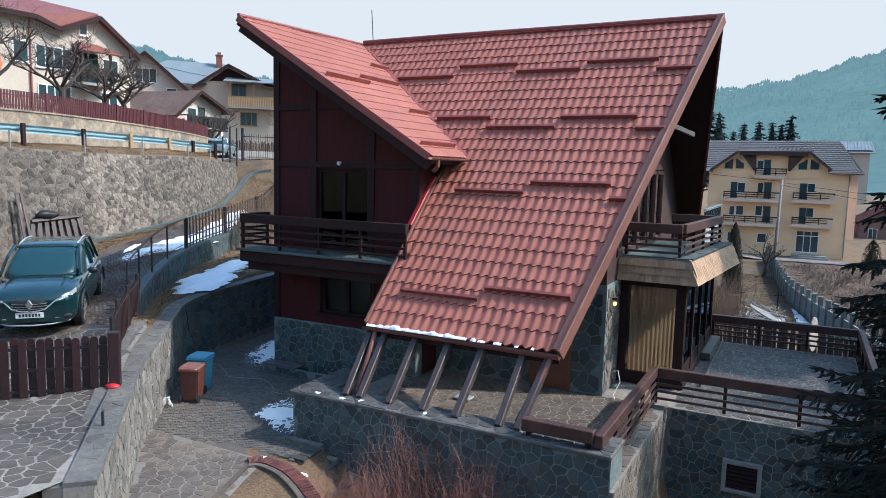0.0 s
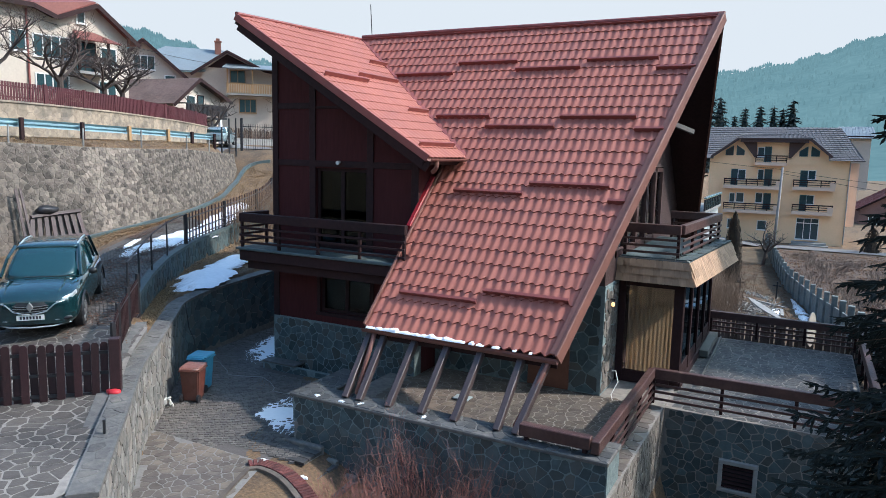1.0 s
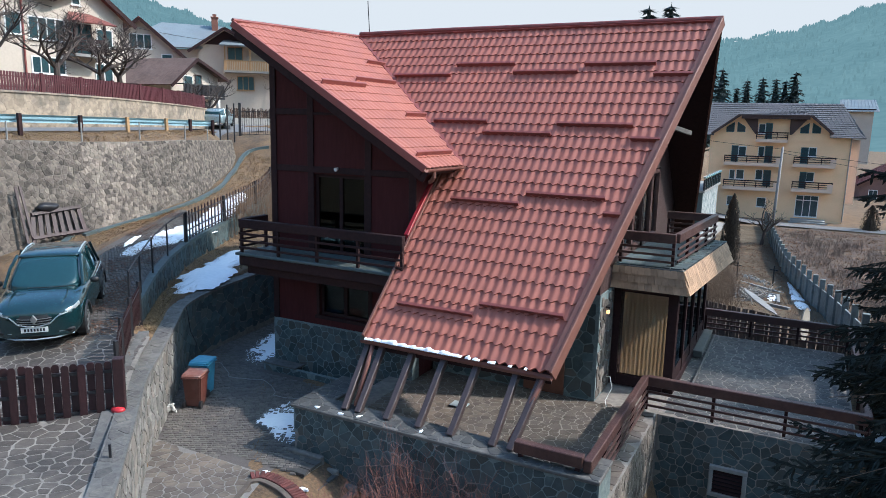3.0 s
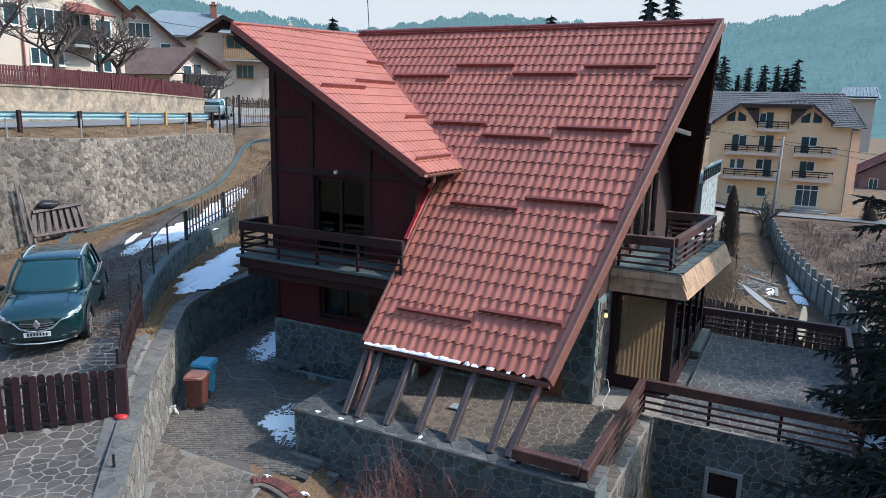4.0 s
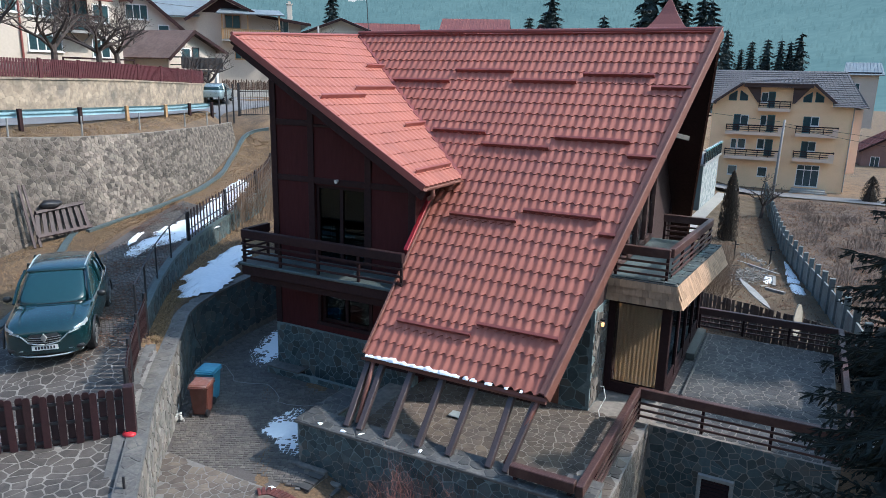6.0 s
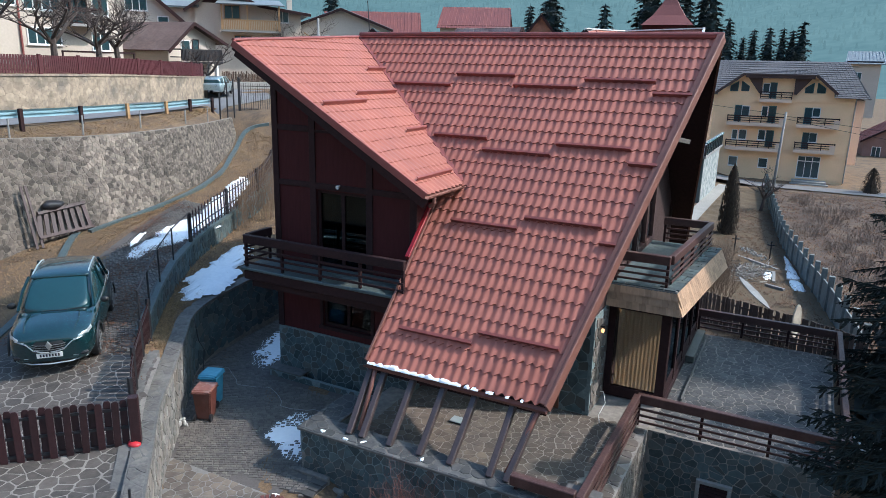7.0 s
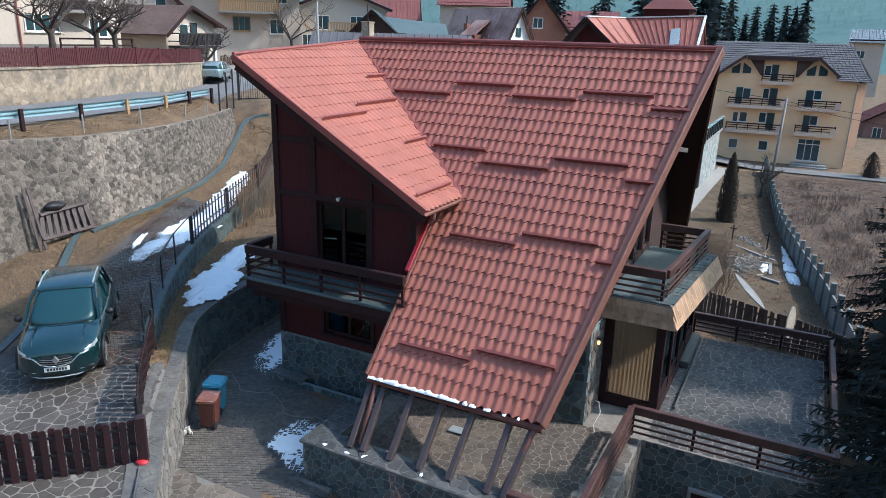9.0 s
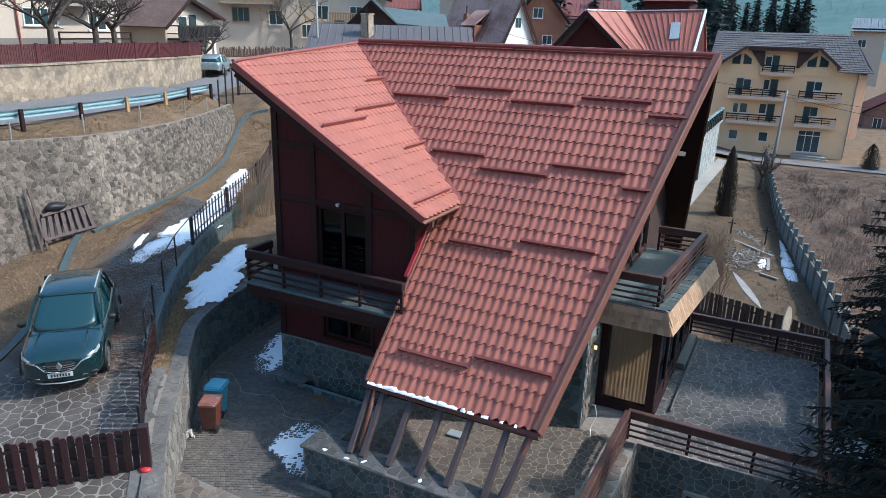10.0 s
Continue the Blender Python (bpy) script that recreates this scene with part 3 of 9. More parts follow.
# upper drive
carpet("upper_drive", lambda y: np.interp(y, [4, 7, 9, 11, 13, 15, 18, 24], [-14.2, -14.8, -15.6, -16.9, -17.9, -18.9, -20.0, -23.4]), lambda y: np.where(y < 9.75, x_w1(y) - 0.6, x_w2(y) - 0.15),
       3.0, 18.0, 0.03, SETT_JOINT, "upper stone driveway where the car stands", "driveway", across=14)
# fallow field and garden lawn behind the house
fence_x = lambda y: np.interp(y, [23.5, 28.0, 32.8, 40.6, 48.0, 58.3, 66.0, 75.0], [2.4, 1.95, 1.45, 0.42, -0.62, -1.66, -2.35, -3.1])
rough = lambda x, y: ground_z(x, y) + lump(x, y) * 0.6 + 0.08 * np.maximum(0, np.sin(x * 2.3 + np.sin(y * 1.1)) * np.sin(y * 1.9 + 0.5 * x))
carpet("fallow_field", lambda y: fence_x(y) + 0.12, lambda y: 30 + 0 * y, 22.5, 75.0, 0.03, SOIL, "rough dark fallow soil with dead weeds beside the fence", "field", across=70, height=rough)
carpet("garden_lawn", lambda y: -6.25 + 0 * y, lambda y: fence_x(y) - 0.12, 27.0, 73.0, 0.03, MOSS, "mossy winter lawn of the back garden", "lawn", across=24, height=rough)
# road
carpet("road", lambda y: np.where(y < 35.5, x_w4(y) + 0.1, -40.0), lambda y: np.interp(y, [0, 13, 16, 18.5, 21, 24, 28, 34, 40], [-23.6, -23.7, -23.8, -24.3, -24.9, -26.2, -28.0, -31.0, -34.0]), 0, 42, 0.05, ASPHALT, "worn grey asphalt road", "road", step_y=0.6)

# ---- the house ----
house = thing("house", "steep red metal-roofed chalet with dark stained timber walls and stone base", "house")

SLOPE = 0.975
EAVE_Y, EAVE_Z, RIDGE_Y = 10.86, 2.08, 17.56
RIDGE_Z = EAVE_Z + SLOPE * (RIDGE_Y - EAVE_Y)
NORM = math.hypot(1, SLOPE)


def main_z(y):
    return EAVE_Z + SLOPE * (y - EAVE_Y)


def verge_x(y):
    return -3.42 + (y - EAVE_Y) * (1.42 / (RIDGE_Y - EAVE_Y))


# cross roof: rises to the left, high edge over the side wall
CR_X0, CR_X1, CR_Z0, CR_Z1 = -6.76, -11.85, 5.27, 8.55
CR_SLOPE = (CR_Z1 - CR_Z0) / (CR_X0 - CR_X1)
CR_NORM = math.hypot(1, CR_SLOPE)


def cross_z(x):
    return CR_Z0 + CR_SLOPE * (CR_X0 - x)


def valley_y(x):
    """Where the cross roof meets the main roof."""
    return EAVE_Y + (cross_z(x) - EAVE_Z) / SLOPE


def valley_x(y):
    return CR_X0 - (main_z(y) - CR_Z0) / CR_SLOPE


def wave(u):
    """Section of the pressed tile sheet across one wave."""
    f = u % 1.0
    return 0.5 - 0.5 * math.cos(math.tau * f) if f < 0.5 else (0.5 - 0.5 * math.cos(math.tau * f)) ** 1.15


def tile_course(u_positions, s0, s1, lo, hi, to_world, amp=0.028, lap=0.016, period=0.185, rows=4, dip=0.07):
    """One course of pressed metal tiles between slope lengths s0 and s1."""
    bm = bmesh.new()
    grid = []
    steps = [(s0, 0.0)] + [(lerp(s0, s1, k / rows), 1 - k / rows) for k in range(rows + 1)]
    for s, f in steps:
        a, b = lo(s), hi(s)
        line_v = []
        for u in u_positions:
            uc = min(max(u, a), b)
            sag = dip * wave(uc / period) * (1 if s == s0 else f ** 2)
            w = amp * wave(uc / period) + lap * f - (0.012 if (s, f) == steps[0] else 0)
            line_v.append(bm.verts.new(to_world(uc, s - sag, w)))
        grid.append(line_v)
    pairs = list(zip(grid, grid[1:]))
    pairs[0] = (grid[0], [bm.verts.new(v.co) for v in grid[1]])
    for p, q in pairs:
        for k in range(len(p) - 1):
            if (p[k].co - p[k + 1].co).length > 1e-5 or (q[k].co - q[k + 1].co).length > 1e-5:
                bm.faces.new((p[k], p[k + 1], q[k + 1], q[k]))
    return bm


roof = part("main_roof", bmesh.new(), ROOF_TRIM, house, "steep roof of red pressed metal tiles")


def roof_deck():
    """Boards under the main roof, front and back, cut along the valley."""
    bm = bmesh.new()
    top = RIDGE_Y
    yv = valley_y(CR_X0)
    t = 0.05
    front = [(-7.17, EAVE_Y, main_z(EAVE_Y) - t), (verge_x(EAVE_Y), EAVE_Y, main_z(EAVE_Y) - t), (verge_x(top), top, RIDGE_Z - t), (-11.8, top, RIDGE_Z - t), (CR_X0 - 0.2, yv, main_z(yv) - t), (-7.17, yv, main_z(yv) - t)]
    sheet(bm, front, 0.12, (0, -SLOPE, 1))
    yb = 2 * top - EAVE_Y
    rear = [(-11.8, top, RIDGE_Z - t), (verge_x(top), top, RIDGE_Z - t), (verge_x(EAVE_Y) + 0.25, yb, main_z(EAVE_Y) - t), (-11.8, yb, main_z(EAVE_Y) - t)]
    sheet(bm, rear, 0.12, (0, SLOPE, 1))
    return bm


part("roof_deck", roof_deck(), TIMBER, roof, "dark boarded roof underside")
N_COURSE = 27
COURSE = (RIDGE_Y - EAVE_Y) * NORM / N_COURSE
us = np.arange(-12.0, -1.8, 0.185 / 8)


def main_point(u, s, w):
    y = EAVE_Y + s / NORM
    return Vector((u, y - w * SLOPE / NORM, EAVE_Z + s * SLOPE / NORM + w / NORM))


def main_lo(s):
    y = EAVE_Y + s / NORM
    return -7.17 if y < valley_y(CR_X0) - 0.02 else max(-11.8, valley_x(y))


for k in range(N_COURSE):
    part("tile_course", tile_course(us, k * COURSE, (k + 1) * COURSE, main_lo, lambda s: verge_x(EAVE_Y + s / NORM) - 0.04, main_point, amp=0.024, lap=0.027), ROOF, roof, smooth=True)

cross_roof = part("cross_roof", bmesh.new(), ROOF_TRIM, house, "shallower red metal tile roof over the gable front")
N_CROSS = 17
CCOURSE = (CR_X0 - CR_X1) * CR_NORM / N_CROSS
ROOF_FRONT = 12.3


def rake_y(x):
    """Front edge of the cross roof, a little out of square."""
    return 12.33 - 0.084 * (-6.86 - x)


def high_y(x):
    """Where the skewed high edge cuts the upper courses."""
    return 11.95 + max(0.0, -11.37 - x) / 0.48 * 5.65


cs = np.arange(11.85, 17.7, 0.185 / 8)


def cross_point(u, s, w):
    x = CR_X0 - s / CR_NORM
    return Vector((x + w * CR_SLOPE / CR_NORM, u, CR_Z0 + s * CR_SLOPE / CR_NORM + w / CR_NORM))


for k in range(N_CROSS):
    part("tile_course", tile_course(cs, k * CCOURSE, (k + 1) * CCOURSE, lambda s: max(rake_y(CR_X0 - s / CR_NORM), high_y(CR_X0 - s / CR_NORM)) + 0.03, lambda s: min(valley_y(CR_X0 - s / CR_NORM), RIDGE_Y) - 0.02, cross_point, amp=0.022, lap=0.012, dip=0.06), ROOF, cross_roof, smooth=True)
bm = bmesh.new()
PK = Vector((-11.37, 11.95, cross_z(-11.37)))
sheet(bm, [(CR_X0 - 0.05, rake_y(CR_X0), CR_Z0 - 0.05), (CR_X0 - 0.05, valley_y(CR_X0), CR_Z0 - 0.05), (CR_X1, RIDGE_Y, CR_Z1 - 0.05), (PK.x, PK.y, PK.z - 0.05)], 0.14, (CR_SLOPE, 0, 1))
part("roof_deck", bm, TIMBER, cross_roof, "dark boarded roof underside")

# ridge caps, verges, valley, fascias
bm = bmesh.new()
tube(bm, [(-11.85, RIDGE_Y, RIDGE_Z + 0.03), (-9.0, RIDGE_Y, RIDGE_Z + 0.045), (-5.0, RIDGE_Y, RIDGE_Z + 0.03), (verge_x(RIDGE_Y) + 0.02, RIDGE_Y, RIDGE_Z + 0.035)], 0.062, 10)
beam(bm, (-11.8, RIDGE_Y - 0.1, RIDGE_Z - 0.06), (verge_x(RIDGE_Y), RIDGE_Y - 0.1, RIDGE_Z - 0.045), 0.012, 0.09, up=(0, -1, 1))
part("ridge_cap", bm, ROOF_TRIM, roof, smooth=False)
bm = bmesh.new()
a, b = Vector((verge_x(EAVE_Y) + 0.03, EAVE_Y - 0.05, EAVE_Z - 0.06)), Vector((verge_x(RIDGE_Y) + 0.03, RIDGE_Y, RIDGE_Z - 0.02))
beam(bm, a, b, 0.05, 0.24, bevel=0.008)
beam(bm, a + Vector((-0.06, -0.03, 0.09)), b + Vector((-0.06, -0.03, 0.09)), 0.16, 0.03, bevel=0.006)
part("verge_board", bm, COPPER, roof, "brownish red metal verge flashing")
bm = bmesh.new()
beam(bm, (-7.2, EAVE_Y - 0.03, EAVE_Z), (-7.2, valley_y(CR_X0) + 0.0, main_z(valley_y(CR_X0))), 0.05, 0.14, bevel=0.006)
part("verge_board", bm, COPPER, roof)
bm = bmesh.new()
beam(bm, (verge_x(RIDGE_Y), RIDGE_Y, RIDGE_Z - 0.08), (verge_x(EAVE_Y) + 0.25, 2 * RIDGE_Y - EAVE_Y, main_z(EAVE_Y) - 0.08), 0.05, 0.26)
part("verge_board", bm, COPPER, roof)
bm = bmesh.new()
va, vb = Vector((CR_X0 - 0.02, valley_y(CR_X0), CR_Z0 + 0.045)), Vector((CR_X1 + 0.05, valley_y(CR_X1), CR_Z1 + 0.03))
beam(bm, va, vb, 0.1, 0.03, up=(0.4, -0.6, 1))
part("valley_flashing", bm, ROOF_TRIM, roof)
bm = bmesh.new()
tube(bm, [PK + Vector((0, -0.02, 0.03)), (CR_X1, RIDGE_Y, CR_Z1 + 0.03)], 0.042, 8)
part("ridge_cap", bm, ROOF_TRIM, cross_roof)
bm = bmesh.new()
beam(bm, PK + Vector((-0.03, -0.02, -0.03)), (CR_X0 + 0.02, rake_y(CR_X0), CR_Z0 - 0.03), 0.05, 0.15, bevel=0.008)
part("verge_board", bm, ROOF_TRIM, cross_roof, "red metal verge flashing")
bm = bmesh.new()
beam(bm, PK + Vector((0, 0.06, -0.2)), (CR_X0, rake_y(CR_X0) + 0.06, CR_Z0 - 0.20), 0.05, 0.24, bevel=0.01)
beam(bm, PK + Vector((0.02, 0.06, -0.15)), (CR_X1 + 0.05, RIDGE_Y - 0.1, CR_Z1 - 0.15), 0.05, 0.26)
part("barge_board", bm, TIMBER, cross_roof)
for y in (12.75, 14.6):
    bm = bmesh.new()
    beam(bm, (-11.42, y, cross_z(-11.42) - 0.34), (-10.9, y, cross_z(-10.9) - 0.34), 0.16, 0.22, bevel=0.01)
    part("bracket", bm, TIMBER, cross_roof)


def gutter(bm, p, q, r=0.07):
    """A half-round gutter."""
    p, q = Vector(p), Vector(q)
    d = (q - p).normalized()
    s = d.cross(Vector((0, 0, 1)))
    prev = None
    for k in range(9):
        ang = math.pi * k / 8
        o = s * math.cos(ang) * r - Vector((0, 0, 1)) * math.sin(ang) * r
        i = o * 0.86
        row = [bm.verts.new(p + o), bm.verts.new(q + o), bm.verts.new(q + i), bm.verts.new(p + i)]
        if prev:
            for a in range(4):
                bm.faces.new((prev[a], prev[(a + 1) % 4], row[(a + 1) % 4], row[a]))
        prev = row


bm = bmesh.new()
gutter(bm, (-7.2, EAVE_Y - 0.09, EAVE_Z - 0.03), (-3.38, EAVE_Y - 0.09, EAVE_Z - 0.06), 0.075)
part("gutter", bm, COPPER, roof, "reddish brown metal gutter")
bm = bmesh.new()
beam(bm, (-7.15, EAVE_Y + 0.03, EAVE_Z - 0.13), (-3.42, EAVE_Y + 0.03, EAVE_Z - 0.13), 0.04, 0.2)
part("fascia", bm, TIMBER, roof)
bm = bmesh.new()
gutter(bm, (CR_X0 + 0.08, ROOF_FRONT - 0.02, CR_Z0 - 0.03), (CR_X0 + 0.08, valley_y(CR_X0) - 0.15, CR_Z0 - 0.03), 0.06)
tube(bm, [(CR_X0 + 0.08, 12.6, CR_Z0 - 0.08), (CR_X0 + 0.08, 12.6, CR_Z0 - 0.2), (CR_X0 + 0.02, 12.62, CR_Z0 - 0.27), (CR_X0 - 0.05, 12.66, CR_Z0 - 0.3)], 0.045, 10)
part("gutter", bm, COPPER, cross_roof, "small metal gutter with a spout")


def downpipe(pts, r=0.045):
    bm = bmesh.new()
    tube(bm, pts, r, 10)
    return part("downpipe", bm, COPPER, roof, smooth=True)


downpipe([(-6.95, EAVE_Y - 0.09, EAVE_Z - 0.1), (-6.93, 10.7, 1.9), (-6.78, 9.95, 1.08)])
downpipe([(-3.52, EAVE_Y - 0.09, EAVE_Z - 0.1), (-3.56, 10.68, 1.85), (-3.78, 9.98, 1.08)])


def snow_guard(parent, a, b, normal):
    """A bent snow-stop rail across the tiles."""
    bm = bmesh.new()
    nv = Vector(normal).normalized()
    d = (Vector(b) - Vector(a)).normalized()
    dn = d.cross(nv)
    dn = dn if dn.z < 0 else -dn
    beam(bm, Vector(a) + nv * 0.055, Vector(b) + nv * 0.055, 0.014, 0.11, up=nv)
    beam(bm, Vector(a) + nv * 0.11 - dn * 0.025, Vector(b) + nv * 0.11 - dn * 0.025, 0.055, 0.01, up=nv)
    part("snow_guard", bm, ROOF_TRIM, parent)


for y, x0, x1 in ((16.22, -9.83, -8.18), (16.5, -8.15, -6.55), (16.27, -6.5, -4.89), (16.45, -4.79, -3.16), (16.18, -3.15, -2.32),
                  (15.05, -8.0, -6.61), (14.8, -6.6, -4.97), (15.03, -4.92, -3.26), (14.75, -3.23, -2.64),
                  (13.36, -6.64, -5.09), (13.57, -5.02, -3.37), (13.3, -3.33, -3.0),
                  (11.42, -6.78, -5.16), (11.6, -5.1, -3.48)):
    snow_guard(roof, (x0, y, main_z(y)), (x1, y, main_z(y)), (0, -SLOPE, 1))
for x, y0, y1 in ((-10.44, 15.76, 16.66), (-9.6, 14.03, 15.81), (-9.34, 12.36, 14.05), (-8.34, 14.21, 15.16), (-7.08, 12.51, 14.1)):
    snow_guard(cross_roof, (x, y0, cross_z(x)), (x, y1, cross_z(x)), (CR_SLOPE, 0, 1))

# snow left in the gutter
bm = bmesh.new()
rng = random.Random(4)
prev, lump_h, thin = None, 0.04, 1.0
for i in range(230):
    x = -7.14 + i * 0.0148
    if i % 5 == 0:
        thin = 1.0 if i < 95 else max(0.0, 1.0 - (i - 95) / 125)
        lump_h = rng.choice((0.012, 0.025, 0.035, 0.06, 0.02)) * (0.4 + 0.6 * thin) if rng.random() < 0.35 + 0.65 * thin else 0.0
    h = (prev[1] if prev else 0.03) * 0.6 + lump_h * 0.4
    d = 0.022 + 0.35 * h + rng.uniform(-0.006, 0.006)
    y, z = EAVE_Y - 0.08, EAVE_Z - 0.025
    row = [bm.verts.new(q) for q in ((x, y - d, z), (x, y - d * 0.7, z + h * 0.75), (x, y + d * 0.3, z + 0.015 + h), (x, y + d + 0.03 + h * 0.5, z + 0.02 + h * 0.6))]
    if prev and h > 0.008:
        for q in range(3):
            bm.faces.new((prev[0][q], prev[0][q + 1], row[q + 1], row[q]))
    prev = (row, h)
solo("gutter_snow", bm, SNOW, "ragged remnants of white snow lying in the roof gutter", "snow", kind="stuff", smooth=True)

# walls
W = 0.25


def wall_poly(bm, pts, thick):
    """A wall plate from its face polygon, thick towards the given vector."""
    t = Vector(thick)
    a = [bm.verts.new(p) for p in pts]
    b = [bm.verts.new(Vector(p) + t) for p in pts]
    n = len(pts)
    bm.faces.new(a)
    bm.faces.new(b[::-1])
    for i in range(n):
        bm.faces.new((a[i], b[i], b[(i + 1) % n], a[(i + 1) % n]))


FX0, FX1, FY = -11.26, -7.32, 13.0
under = 0.2


def facade_strip(bm, x0, x1, z0, z1=None):
    """A piece of the front wall up to z1, or to the sloping roof."""
    wall_poly(bm, [(x0, FY, z0), (x1, FY, z0), (x1, FY, z1 if z1 is not None else cross_z(x1) - under), (x0, FY, z1 if z1 is not None else cross_z(x0) - under)], (0, W, 0))


for x0, x1, z0, z1 in ((FX0, -9.9, 1.35, 3.1), (-9.9, -8.5, 1.35, 1.6), (-9.9, -8.5, 2.5, 3.1), (-8.5, FX1, 1.35, 3.1), (FX0, -10.05, 3.1, None), (-10.05, -8.6, 4.95, None), (-8.6, FX1, 3.1, None)):
    bm = bmesh.new()
    facade_strip(bm, x0, x1, z0, z1)
    part("front_wall", bm, CLADDING, house, "dark reddish brown stained timber cladding")
bm = bmesh.new()
wall_poly(bm, [(FX0, FY + W, 0), (FX0, 22, 0), (FX0, 22, 3.6), (FX0, RIDGE_Y, 7.7), (FX0, FY + W, 7.7)], (W, 0, 0))
part("side_wall", bm, CLADDING, house)
bm = bmesh.new()
wall_poly(bm, [(FX1, FY + W, 0.3), (FX1, 14.4, 0.3), (FX1, 14.4, 5.1), (FX1, FY + W, cross_z(FX1) - under)], (-W, 0, 0))
part("side_wall", bm, CLADDING, house)
gz = lambda y: main_z(y) - 0.2
GX = -3.45
for face in ([(13.9, 0.3), (14.6, 0.3), (14.6, gz(14.6)), (13.9, gz(13.9))], [(14.6, 5.12), (RIDGE_Y, 5.12), (RIDGE_Y, gz(RIDGE_Y)), (14.6, gz(14.6))], [(14.6, 0.3), (19.5, 0.3), (19.5, 3.25), (14.6, 3.25)],
             [(RIDGE_Y, 5.12), (19.5, 5.12), (19.5, gz(2 * RIDGE_Y - 19.5)), (RIDGE_Y, RIDGE_Z - 0.2)], [(19.5, 0.3), (22.5, 0.3), (22.5, gz(2 * RIDGE_Y - 22.5)), (19.5, gz(2 * RIDGE_Y - 19.5))]):
    bm = bmesh.new()
    wall_poly(bm, [(GX, y, z) for y, z in face], (-W, 0, 0))
    part("gable_wall", bm, GABLE_WOOD, house, "brown boarded gable wall under the wide verge")
bm = bmesh.new()
wall_poly(bm, [(-11.0, 22.0, -1), (GX, 22.0, -1), (GX, 22.0, 3.9), (-11.0, 22.0, 3.9)], (0, W, 0))
part("rear_wall", bm, CLADDING, house)
# timber framing over the cladding
for x0, x1, z0, z1 in ((-11.29, -11.12, 1.35, 8.0), (-10.2, -10.03, 3.1, 7.15), (-8.62, -8.45, 3.1, 6.2), (-7.48, -7.3, 3.1, 5.35)):
    boxes("timber_post", [(x0, x1, FY - 0.035, FY, z0, min(z1, cross_z((x0 + x1) / 2) - 0.25))], TIMBER, house, bevel=0.006)
for x0, x1, z0, z1 in ((-11.12, -7.48, 4.98, 5.12), (-11.12, -10.2, 6.28, 6.42), (-10.03, -8.62, 6.28, 6.34)):
    boxes("timber_rail", [(x0, x1, FY - 0.032, FY, z0, min(z1, 9))], TIMBER, house, bevel=0.006)


def window(parent, x0, x1, z0, z1, y, panes=2, frame_w=0.07, material=TIMBER, depth=0.1, recess=0.06, name="window", curtain=None, room=True):
    """A window in a wall that faces -y: frame, mullions, panes and a black box that paints the room's shade."""
    yb = y + recess
    w = part(name, bmesh.new(), material, parent)
    fr = [(x0, x0 + frame_w, yb, yb + depth, z0, z1), (x1 - frame_w, x1, yb, yb + depth, z0, z1), (x0 + frame_w, x1 - frame_w, yb, yb + depth, z0, z0 + frame_w), (x0 + frame_w, x1 - frame_w, yb, yb + depth, z1 - frame_w, z1)]
    bm = bmesh.new()
    for f in fr:
        box(bm, *f)
    for k in range(1, panes):
        xm = lerp(x0, x1, k / panes)
        box(bm, xm - frame_w * 0.6, xm + frame_w * 0.6, yb + 0.005, yb + depth - 0.005, z0 + frame_w, z1 - frame_w)
    part("window_frame", bm, material, w)
    for k in range(panes):
        a, b = lerp(x0, x1, k / panes) + frame_w * 0.6, lerp(x0, x1, (k + 1) / panes) - frame_w * 0.6
        p = boxes("pane", [(a, b, yb + 0.04, yb + 0.05, z0 + frame_w, z1 - frame_w)], GLASS_DIM, w)
        p.visible_shadow = False
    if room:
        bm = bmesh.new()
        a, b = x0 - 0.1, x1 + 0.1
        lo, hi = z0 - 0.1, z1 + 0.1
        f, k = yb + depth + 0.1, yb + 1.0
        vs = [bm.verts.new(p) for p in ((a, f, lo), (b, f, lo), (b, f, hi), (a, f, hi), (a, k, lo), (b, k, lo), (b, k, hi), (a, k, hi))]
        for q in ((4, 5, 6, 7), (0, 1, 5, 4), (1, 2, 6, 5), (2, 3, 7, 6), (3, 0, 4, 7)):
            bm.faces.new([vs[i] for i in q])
        part("room", bm, SHADE_BLACK, w)
    return w


win = window(house, -10.03, -8.62, 3.12, 4.95, FY, name="balcony_window", panes=2)
bm = bmesh.new()
for k in range(9):
    box(bm, -9.75 + k * 0.05, -9.715 + k * 0.05, FY + 0.22 + 0.02 * (k % 2), FY + 0.25 + 0.02 * (k % 2), 3.2, 4.85)
part("curtain", bm, CURTAIN_TEAL, win, "pale teal curtain")
window(house, -9.9, -8.5, 1.6, 2.5, FY, name="lower_window", panes=2)
boxes("window_surround", [(-9.98, -9.9, FY - 0.03, FY, 1.55, 2.55), (-8.5, -8.42, FY - 0.03, FY, 1.55, 2.55), (-9.9, -8.5, FY - 0.03, FY, 2.5, 2.56), (-10.0, -8.4, FY - 0.06, FY, 1.52, 1.6)], TIMBER, house)
# spotlight under the gable
bm = bmesh.new()
tube(bm, [(-9.35, 12.97, 5.1), (-9.35, 12.88, 5.08)], [0.03, 0.045], 10)
part("spotlight", bm, WHITE, house)

# stone base walls
base = part("stone_base", bmesh.new(), MORTAR_DARK, house, "irregular stone cladding with grey joints, toned dark teal as shaded")
